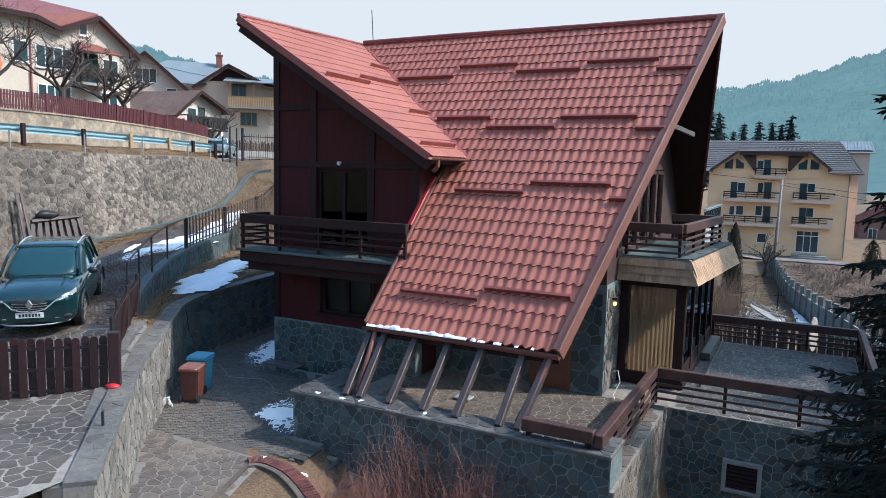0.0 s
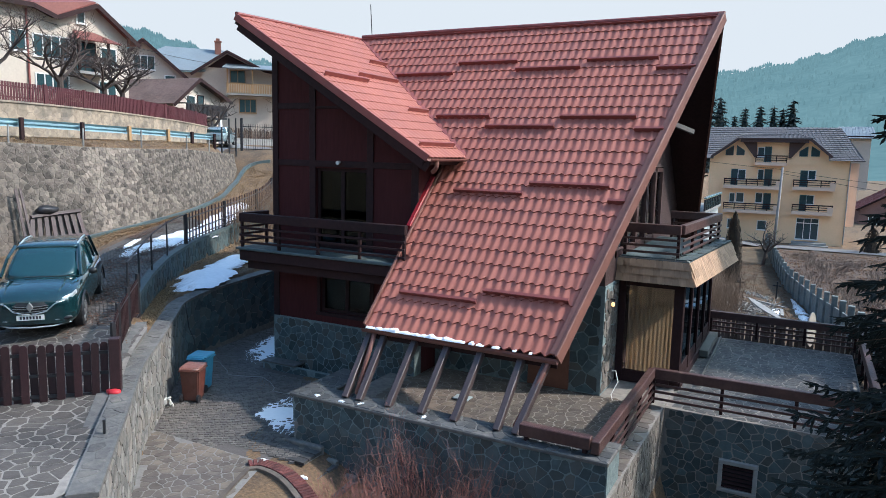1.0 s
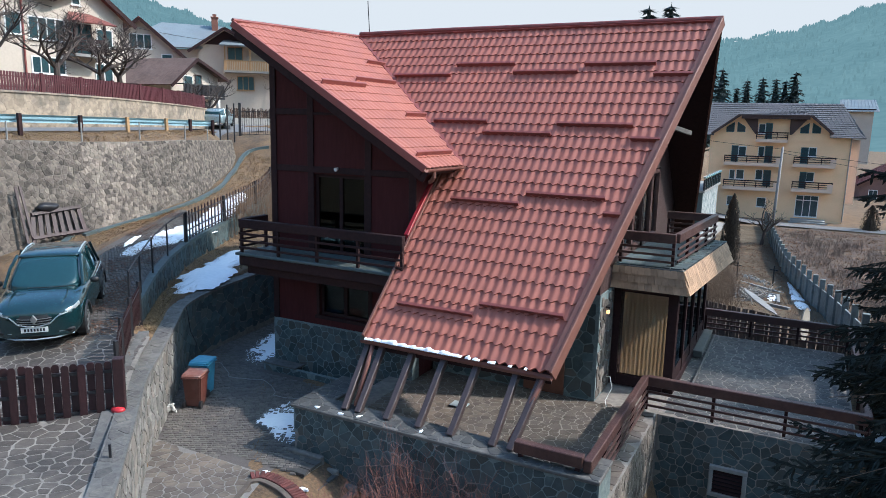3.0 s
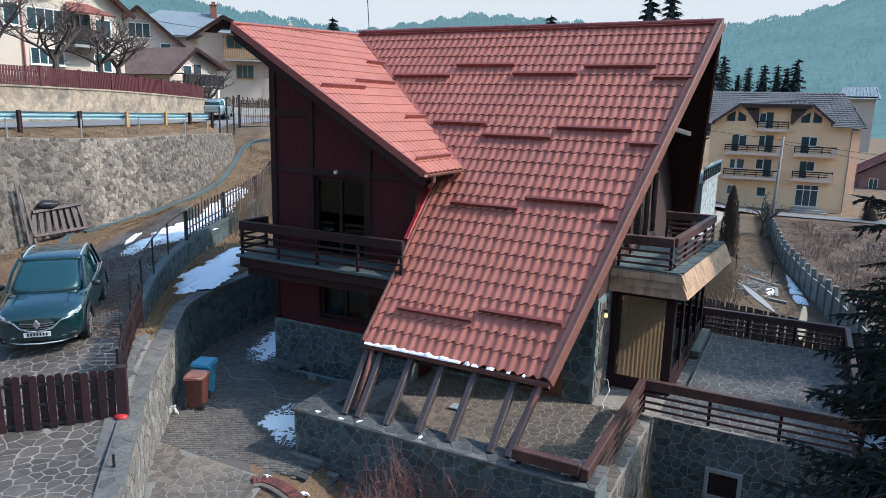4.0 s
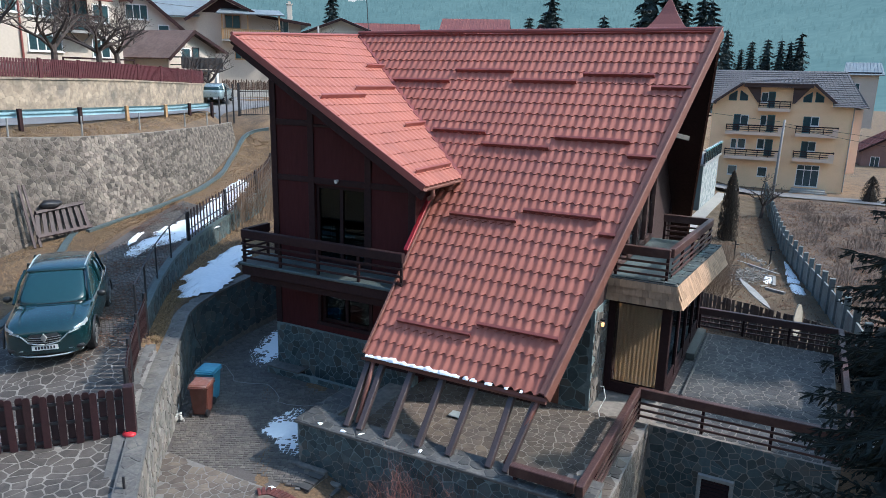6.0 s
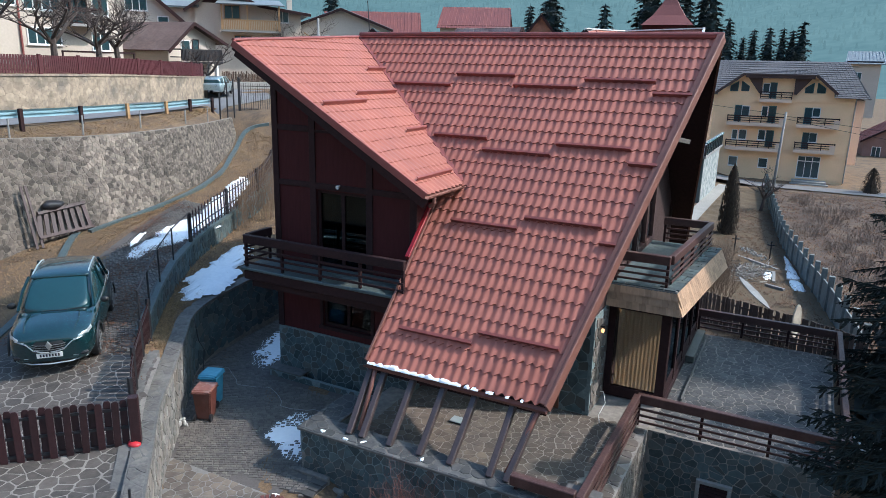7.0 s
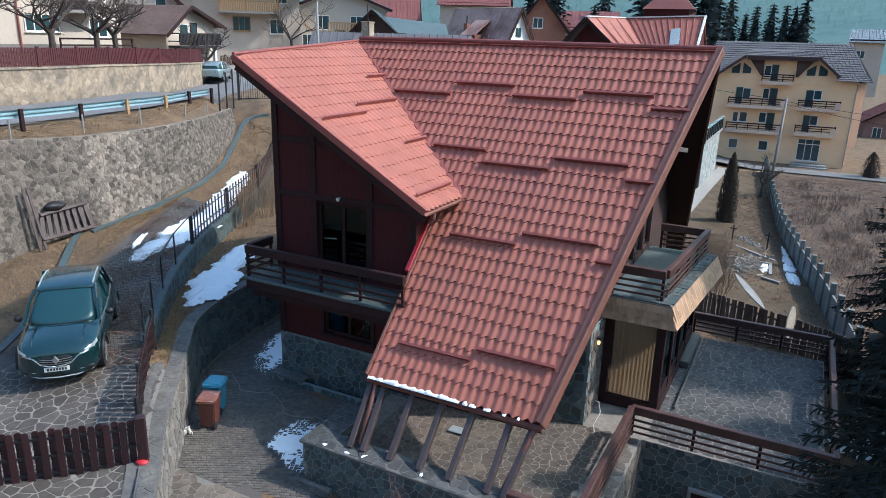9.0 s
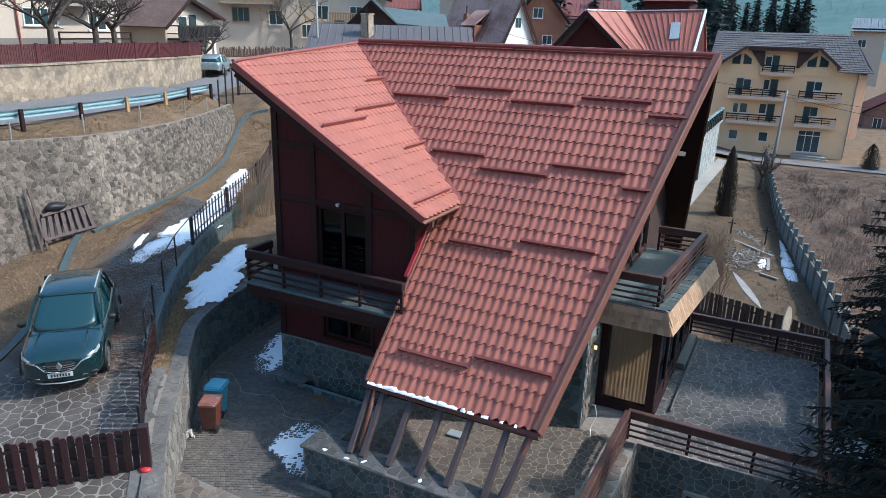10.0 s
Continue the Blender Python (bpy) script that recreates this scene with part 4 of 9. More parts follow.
boxes("core", [(FX0 - 0.02, FX1, FY - 0.04, FY + W, -0.2, 1.35), (-7.3, -3.76, 13.88, 14.15, 0.2, 2.6), (-3.75, -3.43, 13.885, 15.0, 0.2, 2.75), (-11.35, -7.9, 12.62, 12.7, -0.1, 0.24)], MORTAR_DARK, base)
# the drain gap's shade is put in as a black strip
boxes("drain_bed", [(-11.33, -7.92, 12.7, 12.95, -0.1, 0.1)], SHADE_BLACK, base, "black strip painted as the shade in the drain gap")
boxes("drain_cover", [(-11.36, -10.35, 12.6, 12.95, 0.244, 0.29)], COPING, base, "grey concrete cover slab", bevel=0.012)

# ---- porch, terraces, balconies ----
TZ = 0.48
terrace = thing("porch_terrace", "raised stone terrace before the house, its stone parapet toned as shaded", "terrace", kind="structure")
boxes("terrace_core", [(-7.93, -2.15, 9.635, 14.0, -2.4, TZ - 0.03), (-2.15, 1.42, 14.0, 20.55, -2.4, TZ - 0.06), (-3.5, -2.15, 14.0, 20.55, -1.0, TZ - 0.03)], MORTAR_PALE, terrace)
boxes("parapet", [(-7.95, -2.2, 9.63, 10.1, TZ - 0.03, 0.93), (-7.95, -7.45, 10.1, 11.2, TZ - 0.03, 0.93), (-2.75, -2.2, 10.1, 10.35, TZ - 0.03, 0.93)], MORTAR_DARK, terrace)
bm = bmesh.new()
box(bm, -8.0, -2.18, 9.58, 10.15, 0.93, 1.0, bevel=0.015)
box(bm, -8.0, -7.4, 10.153, 11.25, 0.93, 1.0, bevel=0.015)
box(bm, -2.8, -2.18, 10.153, 10.4, 0.93, 0.995, bevel=0.015)
part("coping", bm, COPING, terrace, "grey brown flat stone coping")

for k, (xt, xf) in enumerate(((-7.09, -6.95), (-6.77, -6.66), (-6.11, -6.06), (-5.44, -5.42), (-4.78, -4.8), (-4.03, -4.04), (-3.58, -3.72))):
    bm = bmesh.new()
    beam(bm, (xt, 10.84, 1.93), (xf, 9.84, 1.0), 0.11, 0.13, bevel=0.008)
    part("rafter", bm, RAFTER, house, "dark brown rafter reaching from the eaves down to the parapet")


def railing(name, a, b, z0, z1, label, boards=3, top=(0.13, 0.2), post_gap=1.15, ends=(True, True), board=(0.03, 0.05), group="", wood=None):
    """A timber railing from a to b on the plan: heavy top rail, thin boards and posts."""
    d = math.hypot(b[0] - a[0], b[1] - a[1])
    t = thing(name, label, "railing", group=group, at=(a[0], a[1], z0), rz=math.degrees(math.atan2(b[1] - a[1], b[0] - a[0])))
    h = z1 - z0
    bm = bmesh.new()
    box(bm, 0, d, -top[0] / 2, top[0] / 2, h - top[1], h, bevel=0.012)
    part("top_rail", bm, wood or RAIL, t)
    n = max(1, round(d / post_gap))
    for k in range(n + 1):
        if (k == 0 and not ends[0]) or (k == n and not ends[1]):
            continue
        x = lerp(0.04, d - 0.04, k / n)
        boxes("post", [(x - 0.03, x + 0.03, -0.03, 0.03, 0, h - top[1])], TIMBER, t, bevel=0.004)
    gap = (h - top[1]) / (boards + 0.6)
    for k in range(boards):
        z = gap * (k + 0.75)
        boxes("board", [(0.0, d, -0.03 - board[0], -0.03, z - board[1] / 2, z + board[1] / 2)], wood or RAIL, t, bevel=0.004)
    return t


R_L = "dark brown timber railing with heavy top rail on the terrace"
railing("terrace_railing", (-2.42, 14.0), (1.5, 14.0), TZ, 1.2, R_L, ends=(True, False), group="terrace railings")
railing("terrace_railing", (1.5, 14.0), (1.5, 20.6), TZ, 1.17, R_L, ends=(True, False), group="terrace railings")
railing("terrace_railing", (1.5, 20.6), (-2.1, 20.6), TZ, 1.15, R_L, ends=(True, True), group="terrace railings")
railing("terrace_railing", (-2.42, 9.72), (-2.42, 13.93), TZ, 1.22, R_L, ends=(False, True), group="terrace railings")
t = thing("parapet_beam", "short dark brown timber beam rail on stub posts over the parapet", "railing", at=(0, 0, 1.0))
boxes("top_rail", [(-3.6, -2.49, 9.68, 9.84, 0.08, 0.27)], RAIL, t, bevel=0.012)
for x in (-3.5, -2.58):
    boxes("post", [(x - 0.035, x + 0.035, 9.73, 9.8, 0, 0.09)], TIMBER, t)

# front balcony
bal = part("front_balcony", bmesh.new(), TIMBER, house, "dark timber front balcony")
boxes("balcony_slab", [(-11.42, -7.1, 11.95, 12.97, 2.82, 3.06)], TIMBER, bal, bevel=0.015)
boxes("balcony_edge", [(-11.48, -7.1, 11.89, 12.97, 3.06, 3.12)], SHADE_CONCRETE, bal, bevel=0.01)
boxes("soffit_board", [(-11.3, -7.2, 12.1, 12.95, 2.62, 2.82)], TIMBER, bal)
RB = "dark brown timber railing round the front balcony"
# darker TIMBER than the other railings, to carry the balcony's shade
railing("balcony_railing", (-11.4, 12.0), (-7.02, 12.0), 3.12, 3.9, RB, ends=(True, True), group="front balcony railings", wood=TIMBER)
railing("balcony_railing", (-11.4, 12.9), (-11.4, 12.08), 3.12, 3.9, RB, ends=(True, False), group="front balcony railings", wood=TIMBER)

# sun room under the side balcony
sun_room = part("sun_room", bmesh.new(), TIMBER, house, "dark framed glazed bay with curtains")
SX0, SX1, SY0, SY1, SZ1 = -3.45, -2.07, 15.08, 20.3, 2.72
boxes("plinth", [(SX0, SX1 + 0.02, SY0 + 0.1, SY1, TZ - 0.03, TZ + 0.14)], TIMBER, sun_room)
boxes("corner_post", [(SX1 - 0.2, SX1, SY0, SY0 + 0.16, TZ + 0.12, SZ1)], TIMBER, sun_room, bevel=0.008)
boxes("corner_post", [(SX0 + 0.02, SX0 + 0.17, SY0, SY0 + 0.12, TZ, SZ1)], TIMBER, sun_room, bevel=0.008)
boxes("door_frame", [(SX0 + 0.17, SX1 - 0.2, SY0 + 0.02, SY0 + 0.12, TZ, TZ + 0.25), (SX0 + 0.17, SX1 - 0.2, SY0 + 0.02, SY0 + 0.12, SZ1 - 0.1, SZ1)], TIMBER, sun_room)
p = boxes("pane", [(SX0 + 0.17, SX1 - 0.2, SY0 + 0.06, SY0 + 0.07, TZ + 0.25, SZ1 - 0.1)], GLASS, sun_room)
p.visible_shadow = False
ys_ = np.linspace(SY0 + 0.16, SY1 - 0.1, 5)
for y in ys_:
    boxes("mullion", [(SX1 - 0.14, SX1, y - 0.07, y + 0.07, TZ + 0.14, SZ1)], TIMBER, sun_room, bevel=0.006)
for a, b in zip(ys_, ys_[1:]):
    boxes("sill_panel", [(SX1 - 0.1, SX1 - 0.02, a + 0.07, b - 0.07, TZ + 0.14, TZ + 0.42)], TIMBER, sun_room)
    p = boxes("pane", [(SX1 - 0.05, SX1 - 0.04, a + 0.07, b - 0.07, TZ + 0.42, SZ1 - 0.05)], GLASS_DIM, sun_room)
    p.visible_shadow = False
boxes("step", [(SX1 + 0.022, SX1 + 0.24, 18.1, SY1, TZ - 0.03, TZ + 0.14)], STONE_SHADE, sun_room, "dark stone step", bevel=0.012)
boxes("threshold", [(SX1 + 0.3, SX1 + 0.34, SY0 + 0.6, SY1, TZ - 0.03, TZ + 0.03)], COPING, sun_room, "thin pale edging line", bevel=0.006)


def folds(bm, x0, x1, y, z0, z1, depth=0.035, period=0.09):
    """A hanging curtain with folds, facing -y."""
    n = int((x1 - x0) / 0.015)
    prev = None
    for i in range(n + 1):
        x = lerp(x0, x1, i / n)
        o = depth * math.sin(x * math.tau / period + 1.3 * math.sin(x * 5)) * (0.6 + 0.4 * math.sin(x * 3.1))
        col = [bm.verts.new((x, y + o * f, z)) for z, f in ((z0, 1.2), (lerp(z0, z1, 0.5), 1.0), (z1, 0.6))]
        if prev:
            for k in range(2):
                bm.faces.new((prev[k], col[k], col[k + 1], prev[k + 1]))
        prev = col


bm = bmesh.new()
folds(bm, SX0 + 0.2, SX1 - 0.22, SY0 + 0.22, TZ + 0.2, SZ1 - 0.02)
part("curtain", bm, CURTAIN, sun_room, "cream full-length curtain", smooth=True)
boxes("blind_rail", [(SX0 + 0.18, SX1 - 0.2, SY0 + 0.2, SY0 + 0.24, SZ1 - 0.05, SZ1)], WHITE, sun_room)
# black sheet stands in for the unlit inside of the sun room
bm = bmesh.new()
box(bm, SX0 - 0.1, SX0 - 0.05, SY0, SY1, TZ, SZ1)
part("room", bm, SHADE_BLACK, sun_room)

# side balcony over the sun room, with a shingled skirt
sb = part("side_balcony", bmesh.new(), COPING, house, "side balcony with a flared wooden shingle skirt")
TOPL = [(-3.45, 14.88), (-1.99, 14.88), (-1.63, 19.55), (-3.45, 19.55)]
bm = bmesh.new()
slab(bm, TOPL, 2.75, 3.25)
part("balcony_slab", bm, SHADE_CONCRETE, sb)
bm = bmesh.new()
slab(bm, [(-2.3, 15.05), (-2.0, 14.9), (-1.64, 19.54), (-1.94, 19.5)], 3.25, 3.27)
slab(bm, [(-3.44, 14.89), (-2.0, 14.89), (-2.3, 15.05), (-3.44, 15.05)], 3.25, 3.27)
balcony_edge = part("balcony_edge", bm, MORTAR_PALE, sb, "pale mortar bed of the stone edging")
rng = random.Random(17)
for a, b, w in (((-3.42, 14.96), (-2.0, 14.96), 0.13), ((-2.09, 15.0), (-1.73, 19.5), 0.25)):
    a, b = Vector((*a, 0)), Vector((*b, 0))
    d = (b - a).normalized()
    q = Vector((-d.y, d.x, 0))
    s, gone = 0.0, 0.018
    while s < (b - a).length - 0.1:
        e = min((b - a).length, s + rng.uniform(0.2, 0.38))
        k0, k1 = rng.uniform(-0.04, 0.04), rng.uniform(-0.04, 0.04)
        split = rng.uniform(-0.05, 0.06) if w > 0.2 and rng.random() < 0.5 else None
        for lo, hi in (((-w / 2, split - gone / 2), (split + gone / 2, w / 2)) if split is not None else ((-w / 2, w / 2),)):
            bm = bmesh.new()
            cs = [a + d * (s + gone + k0 * 0.5) + q * lo, a + d * (e + k1 * 0.5) + q * lo, a + d * e + q * hi, a + d * (s + gone) + q * hi]
            slab(bm, [(c.x, c.y) for c in cs], 3.265, 3.288 + rng.uniform(0, 0.008))
            part("edging_stone", bm, STONE_SHADE, balcony_edge)
        s = e
LOWL = [(-3.45, 14.78), (-1.84, 14.78), (-1.44, 19.56), (-3.45, 19.56)]
for (a, b), (c, d) in (((TOPL[0], TOPL[1]), (LOWL[0], LOWL[1])), ((TOPL[1], TOPL[2]), (LOWL[1], LOWL[2]))):
    bm = bmesh.new()
    pts = [Vector((*c, 2.77)), Vector((*d, 2.77)), Vector((*b, 3.22)), Vector((*a, 3.22))]
    nrm = (pts[1] - pts[0]).cross(pts[3] - pts[0])
    sheet(bm, pts, 0.03, nrm)
    part("skirt_boarding", bm, SHINGLE, sb)
SHINGLE_FACES = [(TOPL[0], TOPL[1], LOWL[0], LOWL[1]), (TOPL[1], TOPL[2], LOWL[1], LOWL[2])]
RS = "dark brown timber railing round the side balcony"
railing("balcony_railing", (-3.4, 15.1), (-2.22, 15.1), 3.27, 3.98, RS, ends=(True, True), group="side balcony railings")
railing("balcony_railing", (-2.22, 15.18), (-1.93, 19.42), 3.285, 3.98, RS, ends=(False, True), group="side balcony railings")
railing("balcony_railing", (-2.0, 19.42), (-3.15, 19.42), 3.27, 3.97, RS, ends=(False, True), group="side balcony railings")
# balcony doors in the gable wall
bd = part("balcony_door", bmesh.new(), RAIL, house, "glazed balcony door with a reddish brown frame")
for y0, y1 in ((14.6, 15.55), (15.57, 16.5), (16.52, 17.5), (17.55, 18.5), (18.52, 19.48)):
    boxes("door_frame", [(GX - 0.1, GX + 0.02, y0, y0 + 0.09, 3.25, 5.1), (GX - 0.1, GX + 0.02, y1 - 0.09, y1, 3.25, 5.1), (GX - 0.1, GX + 0.02, y0, y1, 5.0, 5.1), (GX - 0.1, GX + 0.02, y0, y1, 3.25, 3.4)], RAIL, bd)
    p = boxes("pane", [(GX - 0.05, GX - 0.04, y0 + 0.09, y1 - 0.09, 3.4, 5.0)], GLASS, bd)
    p.visible_shadow = False
# black sheet painted as the unlit room behind the doors
boxes("room", [(GX - 1.2, GX - 1.15, 14.9, 19.9, 3.0, 5.3)], SHADE_BLACK, bd)
bm = bmesh.new()
beam(bm, (-3.44, 17.3, 6.38), (-2.72, 19.25, 6.05), 0.08, 0.12, bevel=0.008)
part("purlin", bm, COPING, house, "pale purlin end")

# ---- walls of the grounds ----
def w1_top(x, y):
    return float(np.interp(y, [5, 6.6, 10.4, 13, 16, 21], [1.42, 1.5, 1.63, 1.7, 1.8, 1.95]))


def w2_top(x, y):
    return float(wall_2_z(y))


wall_1 = thing("retaining_wall", "curved stone retaining wall with a flat concrete coping beside the lower drive", "wall", kind="structure")
bm = bmesh.new()
wall_run(bm, W1_PATH, 0.16, lambda x, y: -0.3, lambda x, y: w1_top(x, y) - 0.06, side=-0.16)
part("wall_core", bm, MORTAR_PALE, wall_1)
bm = bmesh.new()
wall_run(bm, W1_PATH, 0.175, lambda x, y: w1_top(x, y) - 0.06, lambda x, y: w1_top(x, y), side=-0.145)
part("coping", bm, COPING, wall_1)
bm = bmesh.new()
wall_run(bm, [p for p in W1_PATH if p[1] < 9.9], 0.1, lambda x, y: -0.3, lambda x, y: float(upper(y)) + 0.02, side=-0.425)
part("wall_backing", bm, COPING, wall_1)
wall_2 = thing("garden_wall", "low curved grey stone wall edging the upper drive", "wall", kind="structure")
bm = bmesh.new()
wall_run(bm, W2_PATH, 0.1, lambda x, y: float(strip_z(y)) - 0.5, w2_top, side=0.0)
part("wall_core", bm, SHADE_CONCRETE, wall_2)
wall_3 = thing("boulder_wall", "tall battered retaining wall of mixed grey field stones", "wall", kind="structure")
W3_TOP = [(x - float(w3_batter(y)), y + 0.1) for x, y in W3_FOOT]
bm = bmesh.new()
prev = None
for (x0, y0), (x1, y1) in zip(W3_FOOT, W3_TOP):
    row = [bm.verts.new(p) for p in ((x0, y0, float(upper(y0)) - 0.1), (x1, y1, float(w3_top_z(y0))), (x1 - 0.16, y1, float(w3_top_z(y0))), (x1 - 0.16, y1, 1.0))]
    if prev:
        for k in range(3):
            bm.faces.new((prev[k], prev[k + 1], row[k + 1], row[k]))
    prev = row
part("wall_core", bm, RUBBLE_BED, wall_3)
wall_4 = thing("road_wall", "pale rough stone wall along the upper side of the road", "wall", kind="structure")


def w4_top(x, y):
    return float(np.interp(y, [2, 18, 24, 30, 36], [7.05, 7.0, 6.95, 6.8, 6.64]))


ROADSTONE = surface("pale_rough_stone", (0.36, 0.285, 0.21), (0.18, 0.148, 0.115), rough=0.9, big=1.2, fine=5, bump=0.8, bump_scale=7, stain=(0.14, 0.125, 0.11), stain_amount=0.6, stain_scale=1.2, per_piece=0.18, per_island=0.18)
bm = bmesh.new()
wall_run(bm, W4_PATH, 0.25, lambda x, y: float(road_z(y)) - 0.6, w4_top, side=-0.25)
part("wall_core", bm, ROADSTONE, wall_4)
bm = bmesh.new()
wall_run(bm, W4_PATH, 0.3, lambda x, y: w4_top(x, y), lambda x, y: w4_top(x, y) + 0.07, side=-0.25)
part("coping", bm, ROADSTONE, wall_4)

# kerb strip of the upper drive and the drain along the boulder wall
EDGE = smooth_path([(-14.2, 4.6), (-14.9, 7.0), (-15.9, 9.0), (-17.4, 10.9), (-19.5, 13.0), (-20.3, 13.9)], 5)
bm = bmesh.new()
wall_run(bm, EDGE, 0.1, lambda x, y: float(upper(y)) - 0.1, lambda x, y: float(upper(y)) + 0.07)
solo("drain_kerb", bm, SHADE_CONCRETE, "flat bluish concrete kerb strip beside the upper drive", "kerb", kind="structure")
EDGE2 = smooth_path([(-19.95, 14.1), (-20.02, 16.5), (-20.42, 19.0), (-21.6, 21.6), (-23.3, 24.0), (-24.95, 26.6), (-24.3, 27.7)], 5)
bm = bmesh.new()
wall_run(bm, EDGE2, 0.085, lambda x, y: float(ground_z(x + 0.3, y)) - 0.3, lambda x, y: float(ground_z(x + 0.05, y)) + 0.1)
solo("wall_drain", bm, SHADE_CONCRETE, "narrow concrete drain channel at the foot of the stone wall", "kerb", kind="structure")


# ---- fences and gate ----
def gate_board(h):
    """A round-topped fence board standing at the origin."""
    bm = bmesh.new()
    prof = [(-0.055, 0.0), (0.055, 0.0), (0.055, h - 0.035), (0.03, h), (-0.03, h), (-0.055, h - 0.035)]
    a = [bm.verts.new((x, -0.011, z)) for x, z in prof]
    b = [bm.verts.new((x, 0.011, z)) for x, z in prof]
    bm.faces.new(a)
    bm.faces.new(b[::-1])
    for i in range(6):
        bm.faces.new((a[i], b[i], b[(i + 1) % 6], a[(i + 1) % 6]))
    return bm


GATE_A, GATE_B = (-9.34, 7.12), (-12.2, 4.4)
ga = math.degrees(math.atan2(GATE_B[1] - GATE_A[1], GATE_B[0] - GATE_A[0]))
gate_l = math.hypot(GATE_B[0] - GATE_A[0], GATE_B[1] - GATE_A[1])
gate = thing("board_gate", "dark red-brown wooden gate of round-topped staggered boards", "gate", at=(GATE_A[0], GATE_A[1], 1.38), rz=ga)
me_board = mesh_of("board", gate_board(0.92), FENCE_WOOD)
rng = random.Random(7)
for k in range(int(gate_l / 0.122)):
    ob = new("board", me_board)
    ob.parent = gate
    ob.matrix_basis = pose(0.22 + k * 0.122, 0.026 if k % 2 else -0.026, 0.02 + rng.uniform(-0.01, 0.01), 0, rng.uniform(-1, 1), 0)
for z in (0.12, 0.45, 0.78):
    boxes("rail", [(0.15, gate_l, -0.013, 0.013, z - 0.025, z + 0.025)], IRON, gate)
boxes("post", [(-0.03, 0.13, -0.08, 0.08, -0.3, 1.0)], FENCE_WOOD, gate, bevel=0.01)
bm = bmesh.new()
bmesh.ops.create_icosphere(bm, subdivisions=2, radius=0.11, matrix=Matrix.Translation((-9.36, 7.02, 1.53)) @ Matrix.Diagonal((1.2, 0.9, 0.5, 1)))
solo("red_marker", bm, surface("red_plastic", (0.55, 0.03, 0.04), rough=0.4, bump=0), "small bright red plastic marker lying on the wall", "marker", smooth=True)

side_fence = thing("slat_fence", "dark iron fence with brown wooden slats on the retaining wall", "fence")
SF = [(x - 0.3, y + 0.02) for x, y in smooth_path([(-9.42, 7.3), (-10.3, 8.05), (-11.3, 9.05), (-12.35, 10.15)], 4)]
L_ = length(SF)
bm_slat = bmesh.new()
box(bm_slat, -0.045, 0.045, -0.01, 0.01, 0.08, 0.93)
me_slat = mesh_of("slat", bm_slat, TIMBER)
k = 0
s = 0.05
while s < L_:
    x, y, dx, dy = along(SF, s)
    ob = new("slat", me_slat)
    ob.parent = side_fence
    ob.matrix_basis = pose(x, y, w1_top(x, y) - 0.03, 0, 0, math.degrees(math.atan2(dy, dx)))
    s += 0.16
for z in (0.15, 0.85):
    bm = bmesh.new()
    tube(bm, [(*along(SF, s)[:2], w1_top(0, along(SF, s)[1]) + z - 0.03) for s in np.linspace(0.02, L_ - 0.02, 10)], 0.018, 6)
    part("rail", bm, IRON, side_fence)
for s in np.linspace(0.03, L_ - 0.03, 4):
    x, y = along(SF, s)[:2]
    boxes("post", [(x - 0.03, x + 0.03, y - 0.03, y + 0.03, w1_top(x, y) - 0.05, w1_top(x, y) + 1.0)], IRON, side_fence)

hand_rail = thing("iron_handrail", "thin black iron handrail on the curved garden wall", "railing")
HR = [p for p in W2_PATH if p[1] < 14.6]
LH = length(HR)
for z in (0.14, 0.88):
    bm = bmesh.new()
    tube(bm, [(*along(HR, s)[:2], w2_top(*along(HR, s)[:2]) + z) for s in np.linspace(0.02, LH - 0.02, 18)], 0.018 if z > 0.8 else 0.009, 6)
    part("rail", bm, IRON, hand_rail)
for y in (9.8, 10.71, 11.78, 13.1, 14.55):
    x = float(x_w2(y))
    bm = bmesh.new()
    tube(bm, [(x, y, w2_top(x, y) - 0.02), (x, y, w2_top(x, y) + 0.9)], 0.022, 6)
    part("post", bm, IRON, hand_rail)
picket = thing("picket_fence", "dark wooden picket fence on the curved garden wall", "fence")
PF = [p for p in W2_PATH if p[1] > 14.5]
LP = length(PF)
bm_p = bmesh.new()
box(bm_p, -0.035, 0.035, -0.01, 0.01, 0.03, 0.9)
me_p = mesh_of("picket", bm_p, FENCE_WOOD)
for s in np.arange(0.1, LP, 0.27):
    x, y, dx, dy = along(PF, s)
    ob = new("picket", me_p)
    ob.parent = picket
    ob.matrix_basis = pose(x, y, w2_top(x, y) - 0.02, 0, 0, math.degrees(math.atan2(dy, dx)))
for z in (0.1, 0.3, 0.72):
    bm = bmesh.new()
    tube(bm, [(*along(PF, s)[:2], w2_top(*along(PF, s)[:2]) + z) for s in np.linspace(0.0, LP - 0.02, 14)], 0.022, 6)
    part("rail", bm, IRON, picket)
for y in (14.6, 17.57, 20.6, 23.5):
    x = float(x_w2(y))
    boxes("post", [(x - 0.04, x + 0.04, y - 0.04, y + 0.04, w2_top(x, y) - 0.1, w2_top(x, y) + 0.88)], IRON, picket)

# road guard rail
guard = thing("guard_rail", "pale blue-grey steel crash barrier on posts beside the road", "guard rail")
GR = smooth_path([(-22.3, 2.0), (-22.4, 9.0), (-22.72, 14.0), (-23.19, 16.5), (-23.79, 18.9), (-24.33, 21.12), (-25.48, 23.64), (-26.49, 26.06)], 5)
guard_z = lambda y: float(np.interp(y, [2, 14, 26], [6.22, 6.17, 6.03]))
